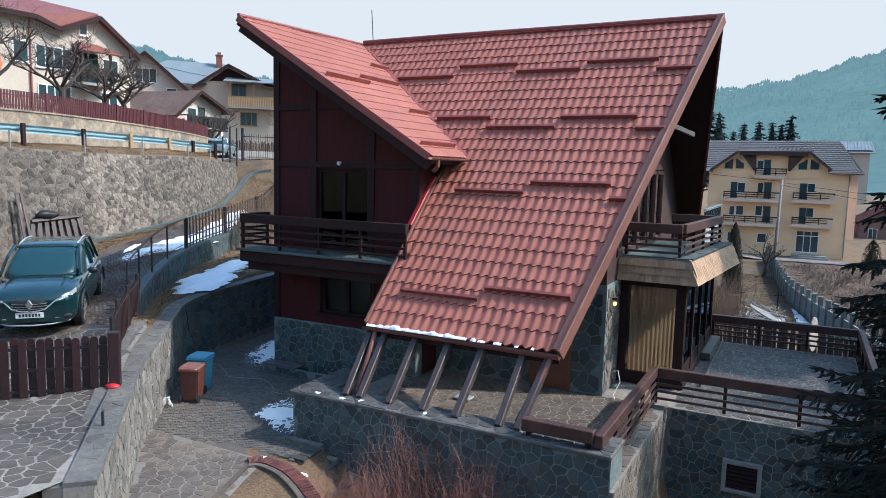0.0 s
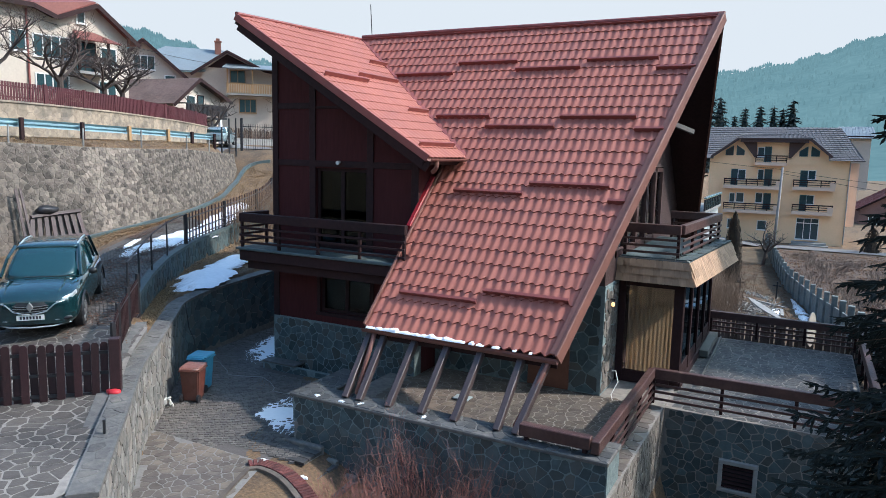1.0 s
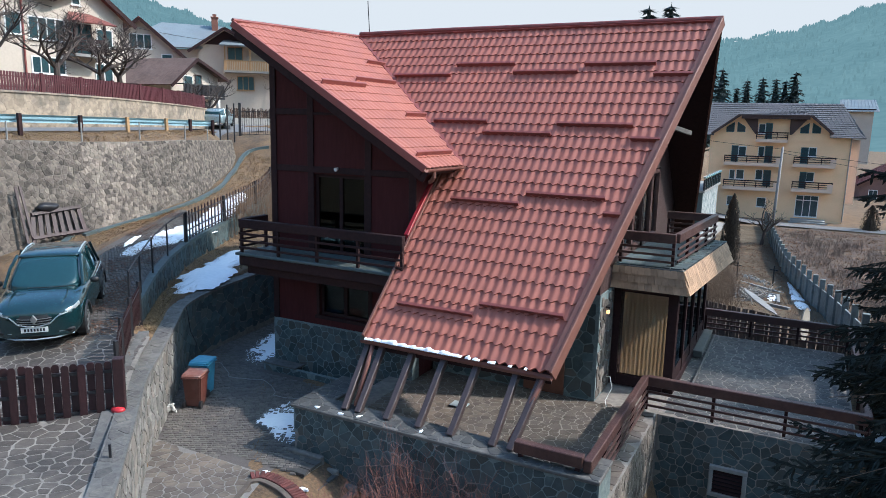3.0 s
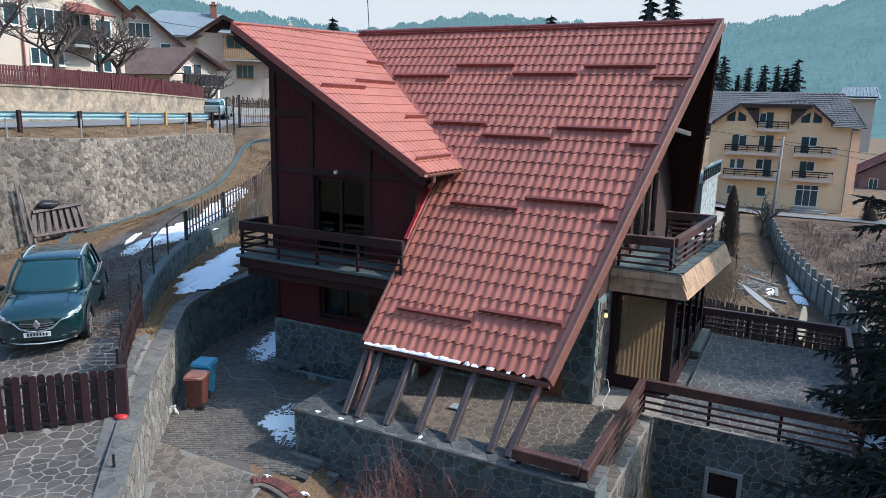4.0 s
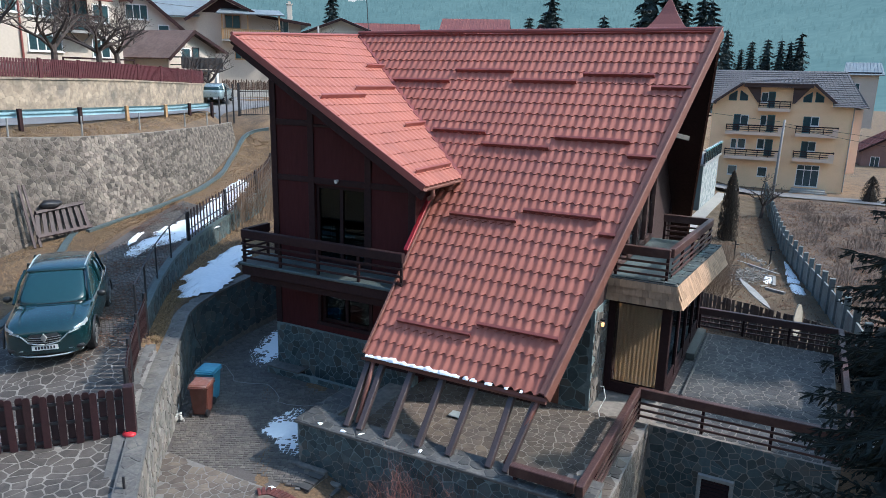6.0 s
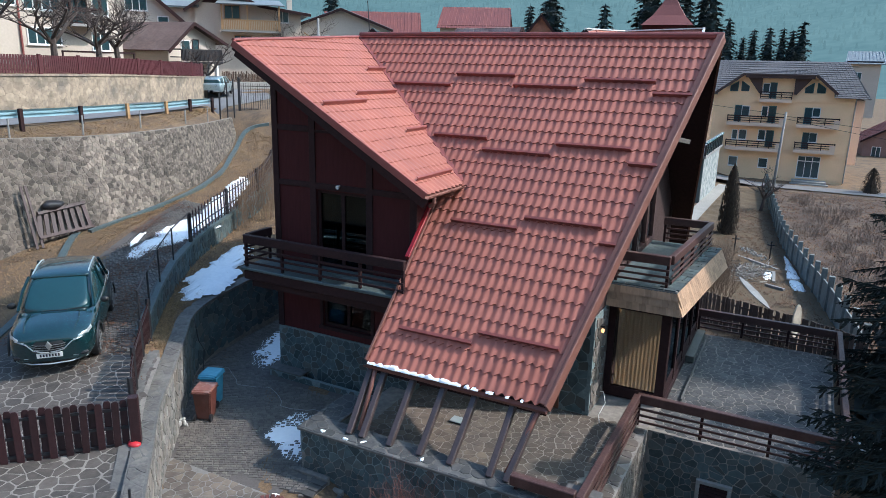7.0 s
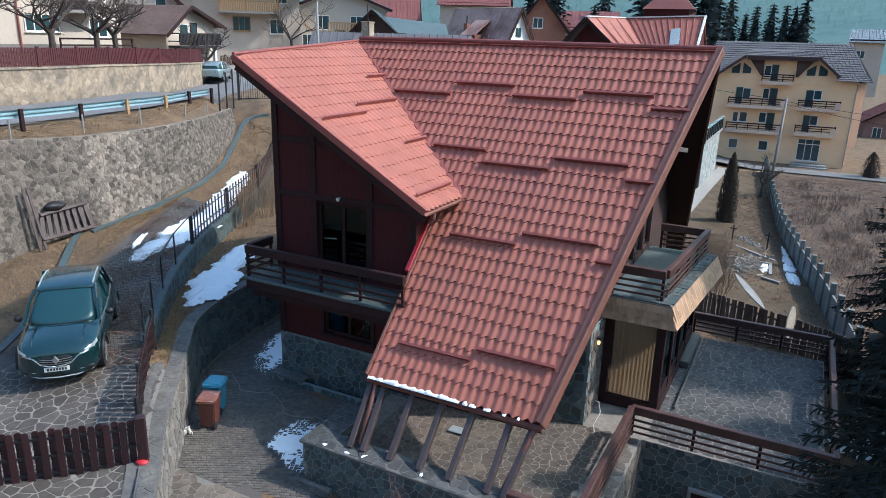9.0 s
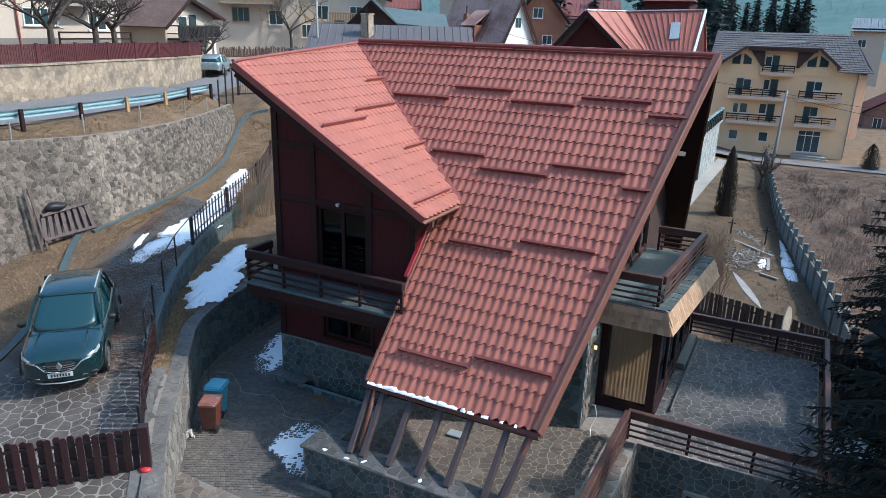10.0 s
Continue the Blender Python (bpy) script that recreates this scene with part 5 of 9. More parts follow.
prof = [(0.0, -0.13), (0.03, -0.1), (0.075, -0.085), (0.075, -0.045), (0.02, -0.02), (0.02, 0.02), (0.075, 0.045), (0.075, 0.085), (0.03, 0.1), (0.0, 0.13)]
bm = bmesh.new()
prev = None
LG = length(GR)
for s in np.linspace(0, LG - 0.01, 60):
    x, y, dx, dy = along(GR, s)
    row = [bm.verts.new((x - dy * 0.06 + dy * o * -1, y + dx * 0.06 - dx * o * -1, guard_z(y) - 0.17 + h)) for o, h in prof]
    if prev:
        for k in range(len(prof) - 1):
            bm.faces.new((prev[k], prev[k + 1], row[k + 1], row[k]))
    prev = row
part("barrier", bm, BARRIER, guard, smooth=False)
for k in range(10):
    s = min(LG - 0.04, length([p for p in GR if p[1] <= 14.0]) + (k - 4) * 2.52)
    x, y, dx, dy = along(GR, s)
    boxes("post", [(x + 0.03, x + 0.15, y - 0.06, y + 0.06, float(ground_z(x + 0.1, y)) - 0.4, guard_z(y))], PINE_WOOD if k in (6, 7) else TIMBER, guard, bevel=0.008)
    bm = bmesh.new()
    tube(bm, [(x - 0.05, y, guard_z(y) - 0.16), (x + 0.1, y, guard_z(y) - 0.16)], 0.05, 8)
    part("bracket", bm, GALV, guard)
for k, (x, y) in enumerate(((-22.05, 13.2), (-22.0, 15.7), (-22.3, 18.3), (-23.1, 21.2), (-24.3, 23.6))):
    bm = bmesh.new()
    tube(bm, [(x, y, float(ground_z(x, y)) - 0.3), (x + 0.02, y, float(ground_z(x, y)) + 0.62)], 0.028, 6)
    solo("stake", bm, CONCRETE, "thin grey stake in the grass above the stone wall", "stake", group="stakes above the wall")

# iron gate at the end of the drive
ig = thing("iron_gate", "black iron bar gate between posts ending the upper drive", "gate", at=(-27.2, 28.75, 5.16), rz=43)
for k in range(26):
    bm = bmesh.new()
    tube(bm, [(0.12 + k * 0.12, 0, 0.08), (0.12 + k * 0.12, 0, 1.5)], 0.012, 5)
    part("bar", bm, IRON, ig)
for z in (0.15, 1.35):
    boxes("rail", [(0.05, 3.2, -0.02, 0.02, z - 0.02, z + 0.02)], IRON, ig)
for x in (0.0, 3.25):
    boxes("post", [(x - 0.07, x + 0.07, -0.07, 0.07, -0.3, 1.8)], IRON, ig, bevel=0.01)
for x, y, h in ((-25.1, 25.2, 1.25), (-25.7, 26.3, 1.7), (-26.6, 27.7, 1.8)):
    bm = bmesh.new()
    tube(bm, [(x, y, float(ground_z(x, y)) - 0.3), (x, y, 5.1 + h)], 0.04, 8)
    solo("fence_post", bm, IRON, "slim black steel fence post at the wall's end", "post", group="posts by the gate")

# ---- bins ----
def wheelie_bin(name, at, rz, material, lid_mat, label, h=0.95):
    t = thing(name, label, "wheelie bin", at=at, rz=rz)
    t.scale = (0.8, 0.8, 0.88)
    bm = bmesh.new()
    lo = [(-0.2, -0.2), (0.2, -0.2), (0.2, 0.22), (-0.2, 0.22)]
    hi = [(-0.25, -0.27), (0.25, -0.27), (0.25, 0.27), (-0.25, 0.27)]
    a = [bm.verts.new((x, y, 0.04)) for x, y in lo]
    b = [bm.verts.new((x, y, h - 0.08)) for x, y in hi]
    bm.faces.new(a[::-1])
    bm.faces.new(b)
    fs = [bm.faces.new((a[i], a[(i + 1) % 4], b[(i + 1) % 4], b[i])) for i in range(4)]
    bmesh.ops.bevel(bm, geom=bm.edges[:], offset=0.025, segments=2, affect="EDGES")
    part("body", bm, material, t, smooth=False)
    bm = bmesh.new()
    box(bm, -0.285, 0.285, -0.3, 0.3, h - 0.11, h - 0.07, bevel=0.012)
    part("rim", bm, material, t)
    bm = bmesh.new()
    box(bm, -0.275, 0.275, -0.31, 0.28, h - 0.07, h, bevel=0.03)
    box(bm, -0.24, 0.24, 0.28, 0.34, h - 0.06, h - 0.01, bevel=0.015)
    part("lid", bm, lid_mat, t)
    for x in (-0.22, 0.22):
        bm = bmesh.new()
        tube(bm, [(x - 0.03, 0.24, 0.1), (x + 0.03, 0.24, 0.1)], 0.1, 14)
        part("wheel", bm, IRON, t)
    bm = bmesh.new()
    tube(bm, [(-0.2, 0.36, h - 0.06), (0.2, 0.36, h - 0.06)], 0.018, 8)
    part("handle", bm, material, t)
    return t


BROWN_P = surface("brown_plastic", (0.115, 0.035, 0.025), rough=0.45, bump=0.05, stain=(0.2, 0.1, 0.08), stain_amount=0.3, stain_scale=3)
BROWN_L = surface("brown_plastic_lid", (0.22, 0.085, 0.06), rough=0.5, bump=0.05, stain=(0.4, 0.3, 0.27), stain_amount=0.5, stain_scale=5)
BLUE_P = surface("blue_plastic", (0.06, 0.3, 0.45), rough=0.45, bump=0.05)
wheelie_bin("brown_bin", (-11.08, 10.2, 0.08), 205, BROWN_P, BROWN_L, "brown plastic wheelie bin with a faded lid on the driveway", h=0.86)
wheelie_bin("blue_bin", (-11.43, 10.75, 0.08), 200, BLUE_P, BLUE_P, "blue plastic wheelie bin standing behind the brown one", h=0.92)
bm = bmesh.new()
rng = random.Random(3)
for k in range(16):
    m = Matrix.Translation((-11.25 + rng.uniform(-0.16, 0.16), 9.5 + rng.uniform(-0.2, 0.2), 0.1 + rng.uniform(0, 0.2))) @ Euler((rng.random() * 3, rng.random() * 3, 0)).to_matrix().to_4x4() @ Matrix.Diagonal((1, 0.7, 0.35, 1))
    bmesh.ops.create_icosphere(bm, subdivisions=1, radius=rng.uniform(0.05, 0.1), matrix=m)
solo("rubble_heap", bm, surface("pale_rubble", (0.5, 0.49, 0.46), rough=0.9), "small heap of pale rubble and crumpled paper by the bins", "rubble", kind="stuff")

# ---- boards leaning on the boulder wall ----
pal = thing("pallet", "dark brown slatted wooden pallet leaning at the stone wall", "pallet")
B0_, B1_, T0_, T1_ = (Vector(p) for p in ((-20.16, 12.55, 2.42), (-20.16, 14.4, 2.44), (-20.6, 12.85, 3.2), (-20.6, 14.43, 3.3)))
for k in range(8):
    bm = bmesh.new()
    f = (k + 0.3) / 7.6
    beam(bm, lerp(B0_, B1_, f), lerp(T0_, T1_, f), 0.13, 0.03, up=(1, 0, 0.5))
    part("slat", bm, FENCE_WOOD, pal)
for f in (0.08, 0.92):
    bm = bmesh.new()
    off = Vector((0.05, 0, 0.03))
    beam(bm, lerp(B0_, T0_, f) + off, lerp(B1_, T1_, f) + off, 0.09, 0.06, up=(1, 0, 0.5))
    part("stringer", bm, FENCE_WOOD, pal)
for k, (a, b) in enumerate((((-20.85, 12.6, 4.0), (-20.05, 12.4, 2.2)), ((-20.85, 12.74, 4.0), (-20.05, 12.58, 2.2)))):
    bm = bmesh.new()
    beam(bm, a, b, 0.07, 0.05)
    solo("plank", bm, FENCE_WOOD, "weathered brown plank leaning against the stone wall", "plank", group="leaning planks")
bm = bmesh.new()
bmesh.ops.create_icosphere(bm, subdivisions=2, radius=0.28, matrix=Matrix.Translation((-20.62, 13.4, 3.33)) @ Matrix.Diagonal((0.7, 1.3, 0.5, 1)))
for v in bm.verts:
    v.co += Vector((math.sin(v.co.y * 23), math.sin(v.co.x * 31), math.cos(v.co.y * 27))) * 0.03
solo("tarpaulin", bm, IRON, "crumpled black tarpaulin lying on the pallet", "tarpaulin", smooth=True)


# ---- cars ----
def loft(bm, sections, close=True):
    """A skin over cross-sections of equal point count; returns nothing."""
    rows = [[bm.verts.new(p) for p in sec] for sec in sections]
    n = len(rows[0])
    for a, b in zip(rows, rows[1:]):
        for k in range(n - 1):
            bm.faces.new((a[k], a[k + 1], b[k + 1], b[k]))
    for r in (rows[0][::-1], rows[-1]):
        if close:
            bm.faces.new(r)


def mirrored(half):
    return half + [(-x, y, z) for x, y, z in half[::-1] if abs(x) > 1e-6]


def subdivided(ob, levels=2):
    md = ob.modifiers.new("round", "SUBSURF")
    md.levels = md.render_levels = levels
    ob.data.polygons.foreach_set("use_smooth", [True] * len(ob.data.polygons))
    return ob


def car(name, m, paint, label, detailed=True, s=(1, 1, 1)):
    """A five-door car; local y forward, x to its right, z up, origin on the ground amid the wheels."""
    t = tagged(new(name), label, "car")
    t.matrix_basis = m @ Matrix.Diagonal((*s, 1))
    # y, half width, sill z, shoulder z, bonnet or deck z, crown
    st = [(-2.2, 0.62, 0.42, 0.75, 0.86, 0.9), (-2.12, 0.8, 0.3, 0.86, 1.0, 1.02), (-1.7, 0.895, 0.24, 0.92, 1.06, 1.08), (-0.9, 0.915, 0.22, 0.9, 1.03, 1.05), (0.1, 0.915, 0.22, 0.88, 1.0, 1.03),
          (0.85, 0.91, 0.22, 0.86, 1.0, 1.06), (1.35, 0.9, 0.23, 0.84, 0.97, 1.03), (1.8, 0.87, 0.25, 0.82, 0.95, 1.0), (2.08, 0.79, 0.27, 0.76, 0.88, 0.92), (2.22, 0.62, 0.33, 0.68, 0.8, 0.83)]
    secs = []
    for y, w, z0, z1, z2, z3 in st:
        secs.append(mirrored([(w * 0.86, y, z0), (w * 0.985, y, z0 + 0.1), (w, y, lerp(z0, z1, 0.55)), (w * 0.985, y, z1), (w * 0.9, y, z2), (w * 0.5, y, z3), (0, y, z3 + 0.012)]))
    bm = bmesh.new()
    loft(bm, secs)
    subdivided(part("body", bm, paint, t))
    gh = [(-2.02, 0.66, 1.0, 0.6, 1.22), (-1.75, 0.76, 1.03, 0.64, 1.42), (-1.2, 0.82, 1.03, 0.66, 1.54), (-0.4, 0.84, 1.02, 0.67, 1.585), (0.15, 0.84, 1.02, 0.66, 1.55), (0.55, 0.82, 1.02, 0.66, 1.38), (1.12, 0.76, 1.02, 0.7, 1.06)]
    secs = [mirrored([(w, y, z0 - 0.05), (w * 0.99, y, z0), (lerp(w, w1, 0.6), y, lerp(z0, z1, 0.6)), (w1 * 0.97, y, z1 - 0.03), (w1 * 0.7, y, z1), (0, y, z1 + 0.015)]) for y, w, z0, w1, z1 in gh]
    bm = bmesh.new()
    loft(bm, secs)
    subdivided(part("glasshouse", bm, CAR_GLASS, t, "dark tinted car windows"))
    rf = [(-2.0, 0.5, 1.3), (-1.85, 0.6, 1.4), (-1.2, 0.655, 1.55), (-0.4, 0.665, 1.6), (0.1, 0.655, 1.575), (0.18, 0.64, 1.545)]
    bm = bmesh.new()
    loft(bm, [mirrored([(w, y, z - 0.045), (w * 0.97, y, z), (w * 0.6, y, z + 0.015), (0, y, z + 0.025)]) for y, w, z in rf])
    subdivided(part("roof", bm, paint, t))
    for sx in (-1, 1):
        for p in ([(0.80, 0.98, 1.05), (0.735, 0.55, 1.38), (0.665, 0.12, 1.56)], [(0.845, -0.42, 1.02), (0.70, -0.45, 1.56)], [(0.84, -1.3, 1.03), (0.69, -1.15, 1.54)]):
            bm = bmesh.new()
            tube(bm, [(sx * x, y, z) for x, y, z in p], 0.035, 6)
            part("pillar", bm, paint, t)
        bm = bmesh.new()
        bmesh.ops.create_icosphere(bm, subdivisions=2, radius=0.1, matrix=Matrix.Translation((sx * 1.0, 0.62, 1.06)) @ Matrix.Diagonal((1.05, 0.7, 0.75, 1)))
        part("wing_mirror", bm, TRIM_BLACK if detailed else paint, t, smooth=True)
        if detailed:
            bm = bmesh.new()
            tube(bm, [(sx * 0.6, 0.06, 1.53), (sx * 0.61, -0.1, 1.575), (sx * 0.61, -0.6, 1.6), (sx * 0.6, -1.1, 1.57), (sx * 0.59, -1.25, 1.53)], 0.018, 6)
            part("roof_rail", bm, GALV, t)
            bm = bmesh.new()
            pts = [(0.80, 1.72, 0.885), (0.75, 1.93, 0.86), (0.62, 2.085, 0.82), (0.46, 2.145, 0.77)]
            rows = [[bm.verts.new((sx * (x + o), y + o2, z + dz)) for o, o2, dz in ((0.03, 0.04, -0.055), (0.032, 0.045, 0), (0.012, 0.02, 0.035))] for x, y, z in pts]
            for a, b in zip(rows, rows[1:]):
                for k in range(2):
                    bm.faces.new((a[k], a[k + 1], b[k + 1], b[k]))
            part("headlight", bm, LAMP_GLASS, t, "clear headlight", smooth=True)
            bm = bmesh.new()
            bmesh.ops.create_icosphere(bm, subdivisions=2, radius=0.1, matrix=Matrix.Translation((sx * 0.62, 2.1, 0.42)) @ Matrix.Diagonal((1.5, 0.7, 0.6, 1)))
            part("fog_light", bm, IRON, t)
    for sx in (-1, 1):
        for y in (1.33, -1.33):
            wh = part("wheel", bmesh.new(), IRON, t)
            x = sx * 0.8
            bm = bmesh.new()
            tube(bm, [(x - sx * 0.1, y, 0.335), (x - sx * 0.08, y, 0.335), (x + sx * 0.08, y, 0.335), (x + sx * 0.1, y, 0.335), (x + sx * 0.1, y, 0.335)], [0.29, 0.335, 0.335, 0.3, 0.22], 24)
            part("tyre", bm, TYRE, wh)
            bm = bmesh.new()
            for k in range(5):
                a = k * math.tau / 5 + 0.3
                beam(bm, (x + sx * 0.1, y, 0.335), (x + sx * 0.095, y + 0.22 * math.cos(a), 0.335 + 0.22 * math.sin(a)), 0.07, 0.03, up=(1, 0, 0))
            tube(bm, [(x + sx * 0.09, y, 0.335), (x + sx * 0.11, y, 0.335)], 0.06, 12)
            prev = None
            for k in range(25):
                a = k * math.tau / 24
                row = [bm.verts.new((x + sx * 0.105, y + r * math.cos(a), 0.335 + r * math.sin(a))) for r in (0.2, 0.235)]
                if prev:
                    bm.faces.new((prev[0], prev[1], row[1], row[0]))
                prev = row
            part("rim", bm, RIM, wh)
            bm = bmesh.new()
            prev = None
            for k in range(13):
                a = math.pi * k / 12
                row = [bm.verts.new((sx * xx, y + 0.4 * math.cos(a) * r, 0.335 + 0.4 * math.sin(a) * r)) for xx, r in ((0.9, 0.95), (0.935, 0.97), (0.935, 1.1), (0.9, 1.12))]
                if prev:
                    for q in range(3):
                        bm.faces.new((prev[q], prev[q + 1], row[q + 1], row[q]))
                prev = row
            part("wheel_arch", bm, TRIM_BLACK, t)
    if detailed:
        bm = bmesh.new()
        rows = []
        for k in range(9):
            x = lerp(-0.6, 0.6, k / 8)
            y = 2.25 - 0.19 * abs(x / 0.6) ** 2
            rows.append([bm.verts.new((x, y + dy, z)) for dy, z in ((0.0, 0.55 + 0.13 * abs(x / 0.6)), (0.01, 0.69 + 0.04 * abs(x / 0.6)), (-0.02, 0.78 + 0.01 * abs(x / 0.6)))])
        for a, b in zip(rows, rows[1:]):
            for q in range(2):
                bm.faces.new((a[q], a[q + 1], b[q + 1], b[q]))
        part("grille", bm, TRIM_BLACK, t, "black slotted grille")
        bm = bmesh.new()
        for z in (0.61, 0.66, 0.71):
            tube(bm, [(-0.5, 2.12, z + 0.02), (-0.25, 2.235, z), (0, 2.262, z - 0.01), (0.25, 2.235, z), (0.5, 2.12, z + 0.02)], 0.007, 5)
        part("chrome_bar", bm, RIM, t)
        bm = bmesh.new()
        box(bm, -0.26, 0.26, 2.25, 2.27, 0.43, 0.54, bevel=0.004)
        plate = part("number_plate", bm, WHITE, t, "white number plate")
        boxes("plate_bar", [(-0.2 + k * 0.06, -0.165 + k * 0.06, 2.27, 2.274, 0.455, 0.515) for k in range(7)], IRON, plate)
        bm = bmesh.new()
        vs = [bm.verts.new((x, 2.285, 0.7 + z)) for x, z in ((0, 0.095), (0.06, 0), (0, -0.095), (-0.06, 0))]
        wv = [bm.verts.new((x, 2.25, 0.7 + z)) for x, z in ((0, 0.11), (0.075, 0), (0, -0.11), (-0.075, 0))]
        bm.faces.new(vs)
        for k in range(4):
            bm.faces.new((vs[k], wv[k], wv[(k + 1) % 4], vs[(k + 1) % 4]))
        part("badge", bm, RIM, t, "plain chrome rhombus badge")
        bm = bmesh.new()
        tube(bm, [(-0.72, 2.02, 0.3), (-0.4, 2.19, 0.27), (0, 2.24, 0.265), (0.4, 2.19, 0.27), (0.72, 2.02, 0.3)], 0.016, 8)
        part("bumper_trim", bm, GALV, t)
        for sx in (-1, 1):
            bm = bmesh.new()
            tube(bm, [(sx * 0.68, 2.12, 0.8), (sx * 0.46, 2.2, 0.74), (sx * 0.3, 2.26, 0.6), (sx * 0.12, 2.285, 0.565), (0, 2.288, 0.56)], 0.014, 6)
            part("grille_trim", bm, RIM, t, "chrome strip under the grille", smooth=True)
            bm = bmesh.new()
            tube(bm, [(sx * 0.78, 1.93, 0.5), (sx * 0.71, 2.06, 0.44), (sx * 0.57, 2.15, 0.4), (sx * 0.45, 2.19, 0.4)], [0.012, 0.022, 0.022, 0.01], 6)
            part("bumper_blade", bm, RIM, t, "chrome blade round the fog light", smooth=True)
            bm = bmesh.new()
            tube(bm, [(sx * 0.52, 1.15, 1.045), (sx * 0.55, 1.6, 1.01), (sx * 0.5, 2.0, 0.925)], [0.012, 0.02, 0.01], 6)
            part("bonnet_crease", bm, paint, t, smooth=True)
        bm = bmesh.new()
        tube(bm, [(-0.68, 1.05, 1.06), (-0.1, 1.15, 1.075), (0.3, 1.12, 1.075)], 0.012, 5)
        part("wiper", bm, TRIM_BLACK, t)
    return t


CAR_GREEN = surface("dark_teal_car_paint", (0.008, 0.042, 0.05), (0.007, 0.036, 0.043), rough=0.22, metal=0.35, bump=0, coat=1.0)
CAR_SILVER = surface("silver_car_paint", (0.27, 0.35, 0.37), (0.23, 0.3, 0.32), rough=0.3, metal=0.4, bump=0, coat=0.6)
CAR_GLASS = surface("car_window_glass", (0.01, 0.045, 0.055), rough=0.06, bump=0, spec=0.5, var=0.1, coat=0.35)
LAMP_GLASS = surface("headlight_glass", (0.6, 0.66, 0.69), rough=0.12, metal=0.5, bump=0)
TYRE = surface("tyre_rubber", (0.018, 0.018, 0.02), rough=0.85, bump=0.1)
RIM = surface("alloy_rim", (0.55, 0.57, 0.58), rough=0.3, metal=0.8, bump=0)
TRIM_BLACK = surface("black_plastic_trim", (0.015, 0.016, 0.018), rough=0.5, bump=0.05)
CAR_AT = Vector((-14.1, 9.2, float(upper(9.2)) + 0.06))
car("parked_car", pose(*CAR_AT, -4.2, 0.5, -134.3), CAR_GREEN, "dark teal-green compact crossover parked on the upper drive", s=(0.89, 0.86, 0.93))
car("far_car", pose(-36.2, 36.2, float(road_z(36.2)) + 0.06, 0, 0, 32), CAR_SILVER, "small silver hatchback parked at the roadside wall", detailed=False, s=(0.84, 0.82, 0.76))
car("far_car", pose(-36.0, 44.5, 5.6, 0, 0, 60), CAR_GREEN, "dark teal hatchback half hidden behind the gate", detailed=False, s=(0.92, 0.88, 0.9))

# ---- neighbouring houses ----
PANE_FAR = surface("far_window_glass", (0.035, 0.075, 0.085), (0.02, 0.045, 0.055), rough=0.12, bump=0, spec=0.8, big=0.8)
HEDGE_REED = surface("brown_reed", (0.1, 0.06, 0.045), (0.06, 0.04, 0.03), rough=0.95, bump=0, per_island=0.4)


def far_window(parent, x, z, w, h, y=0.0, bars=1, frame_mat=None, name="window", deep=0.09):
    """A framed window on a wall that faces local -y, its pane set back."""
    fm = frame_mat or WHITE
    o = part(name, bmesh.new(), fm, parent)
    bm = bmesh.new()
    f = 0.07
    for b in ((x - f, x, z - f, z + h + f), (x + w, x + w + f, z - f, z + h + f), (x, x + w, z - f, z), (x, x + w, z + h, z + h + f)):
        box(bm, b[0], b[1], y - 0.05, y + 0.02, b[2], b[3])
    for k in range(1, bars + 1):
        xm = x + w * k / (bars + 1)
        box(bm, xm - 0.03, xm + 0.03, y - 0.045, y + 0.0, z, z + h)
    part("frame", bm, fm, o)
    boxes("pane", [(x, x + w, y - 0.02, y - 0.008, z, z + h)], PANE_FAR, o)
    boxes("sill", [(x - 0.12, x + w + 0.12, y - 0.12, y, z - f - 0.05, z - f)], fm, o)
    return o


def far_balcony(parent, x0, x1, z, material, deep=1.0, h=0.95, slab_mat=None, bars="h", y=0.0, slab_h=0.16):
    b = part("balcony", bmesh.new(), material, parent)
    boxes("slab", [(x0, x1, y - deep, y, z - slab_h, z)], slab_mat or CONCRETE, b)
    boxes("top_rail", [(x0, x1, y - deep, y - deep + 0.07, z + h - 0.1, z + h)], material, b)
    if bars == "h":
        for k in range(3):
            boxes("bar", [(x0, x1, y - deep + 0.01, y - deep + 0.05, z + 0.18 + k * 0.24, z + 0.26 + k * 0.24)], material, b)
        n = max(1, round((x1 - x0) / 1.2))
        for k in range(n + 1):
            xx = lerp(x0 + 0.05, x1 - 0.05, k / n)
            boxes("post", [(xx - 0.04, xx + 0.04, y - deep + 0.0, y - deep + 0.08, z, z + h - 0.1)], material, b)
    else:
        n = max(2, round((x1 - x0) / 0.16))
        for k in range(n):
            xx = lerp(x0 + 0.05, x1 - 0.05, k / (n - 1))
            boxes("slat", [(xx - 0.05, xx + 0.05, y - deep + 0.01, y - deep + 0.05, z + 0.05, z + h - 0.1)], material, b)
    for xx in (x0, x1 - 0.06):
        boxes("side_rail", [(xx, xx + 0.06, y - deep + 0.07, y, z + h - 0.1, z + h), (xx, xx + 0.06, y - deep + 0.07, y, z + 0.3, z + 0.38)], material, b)
    return b


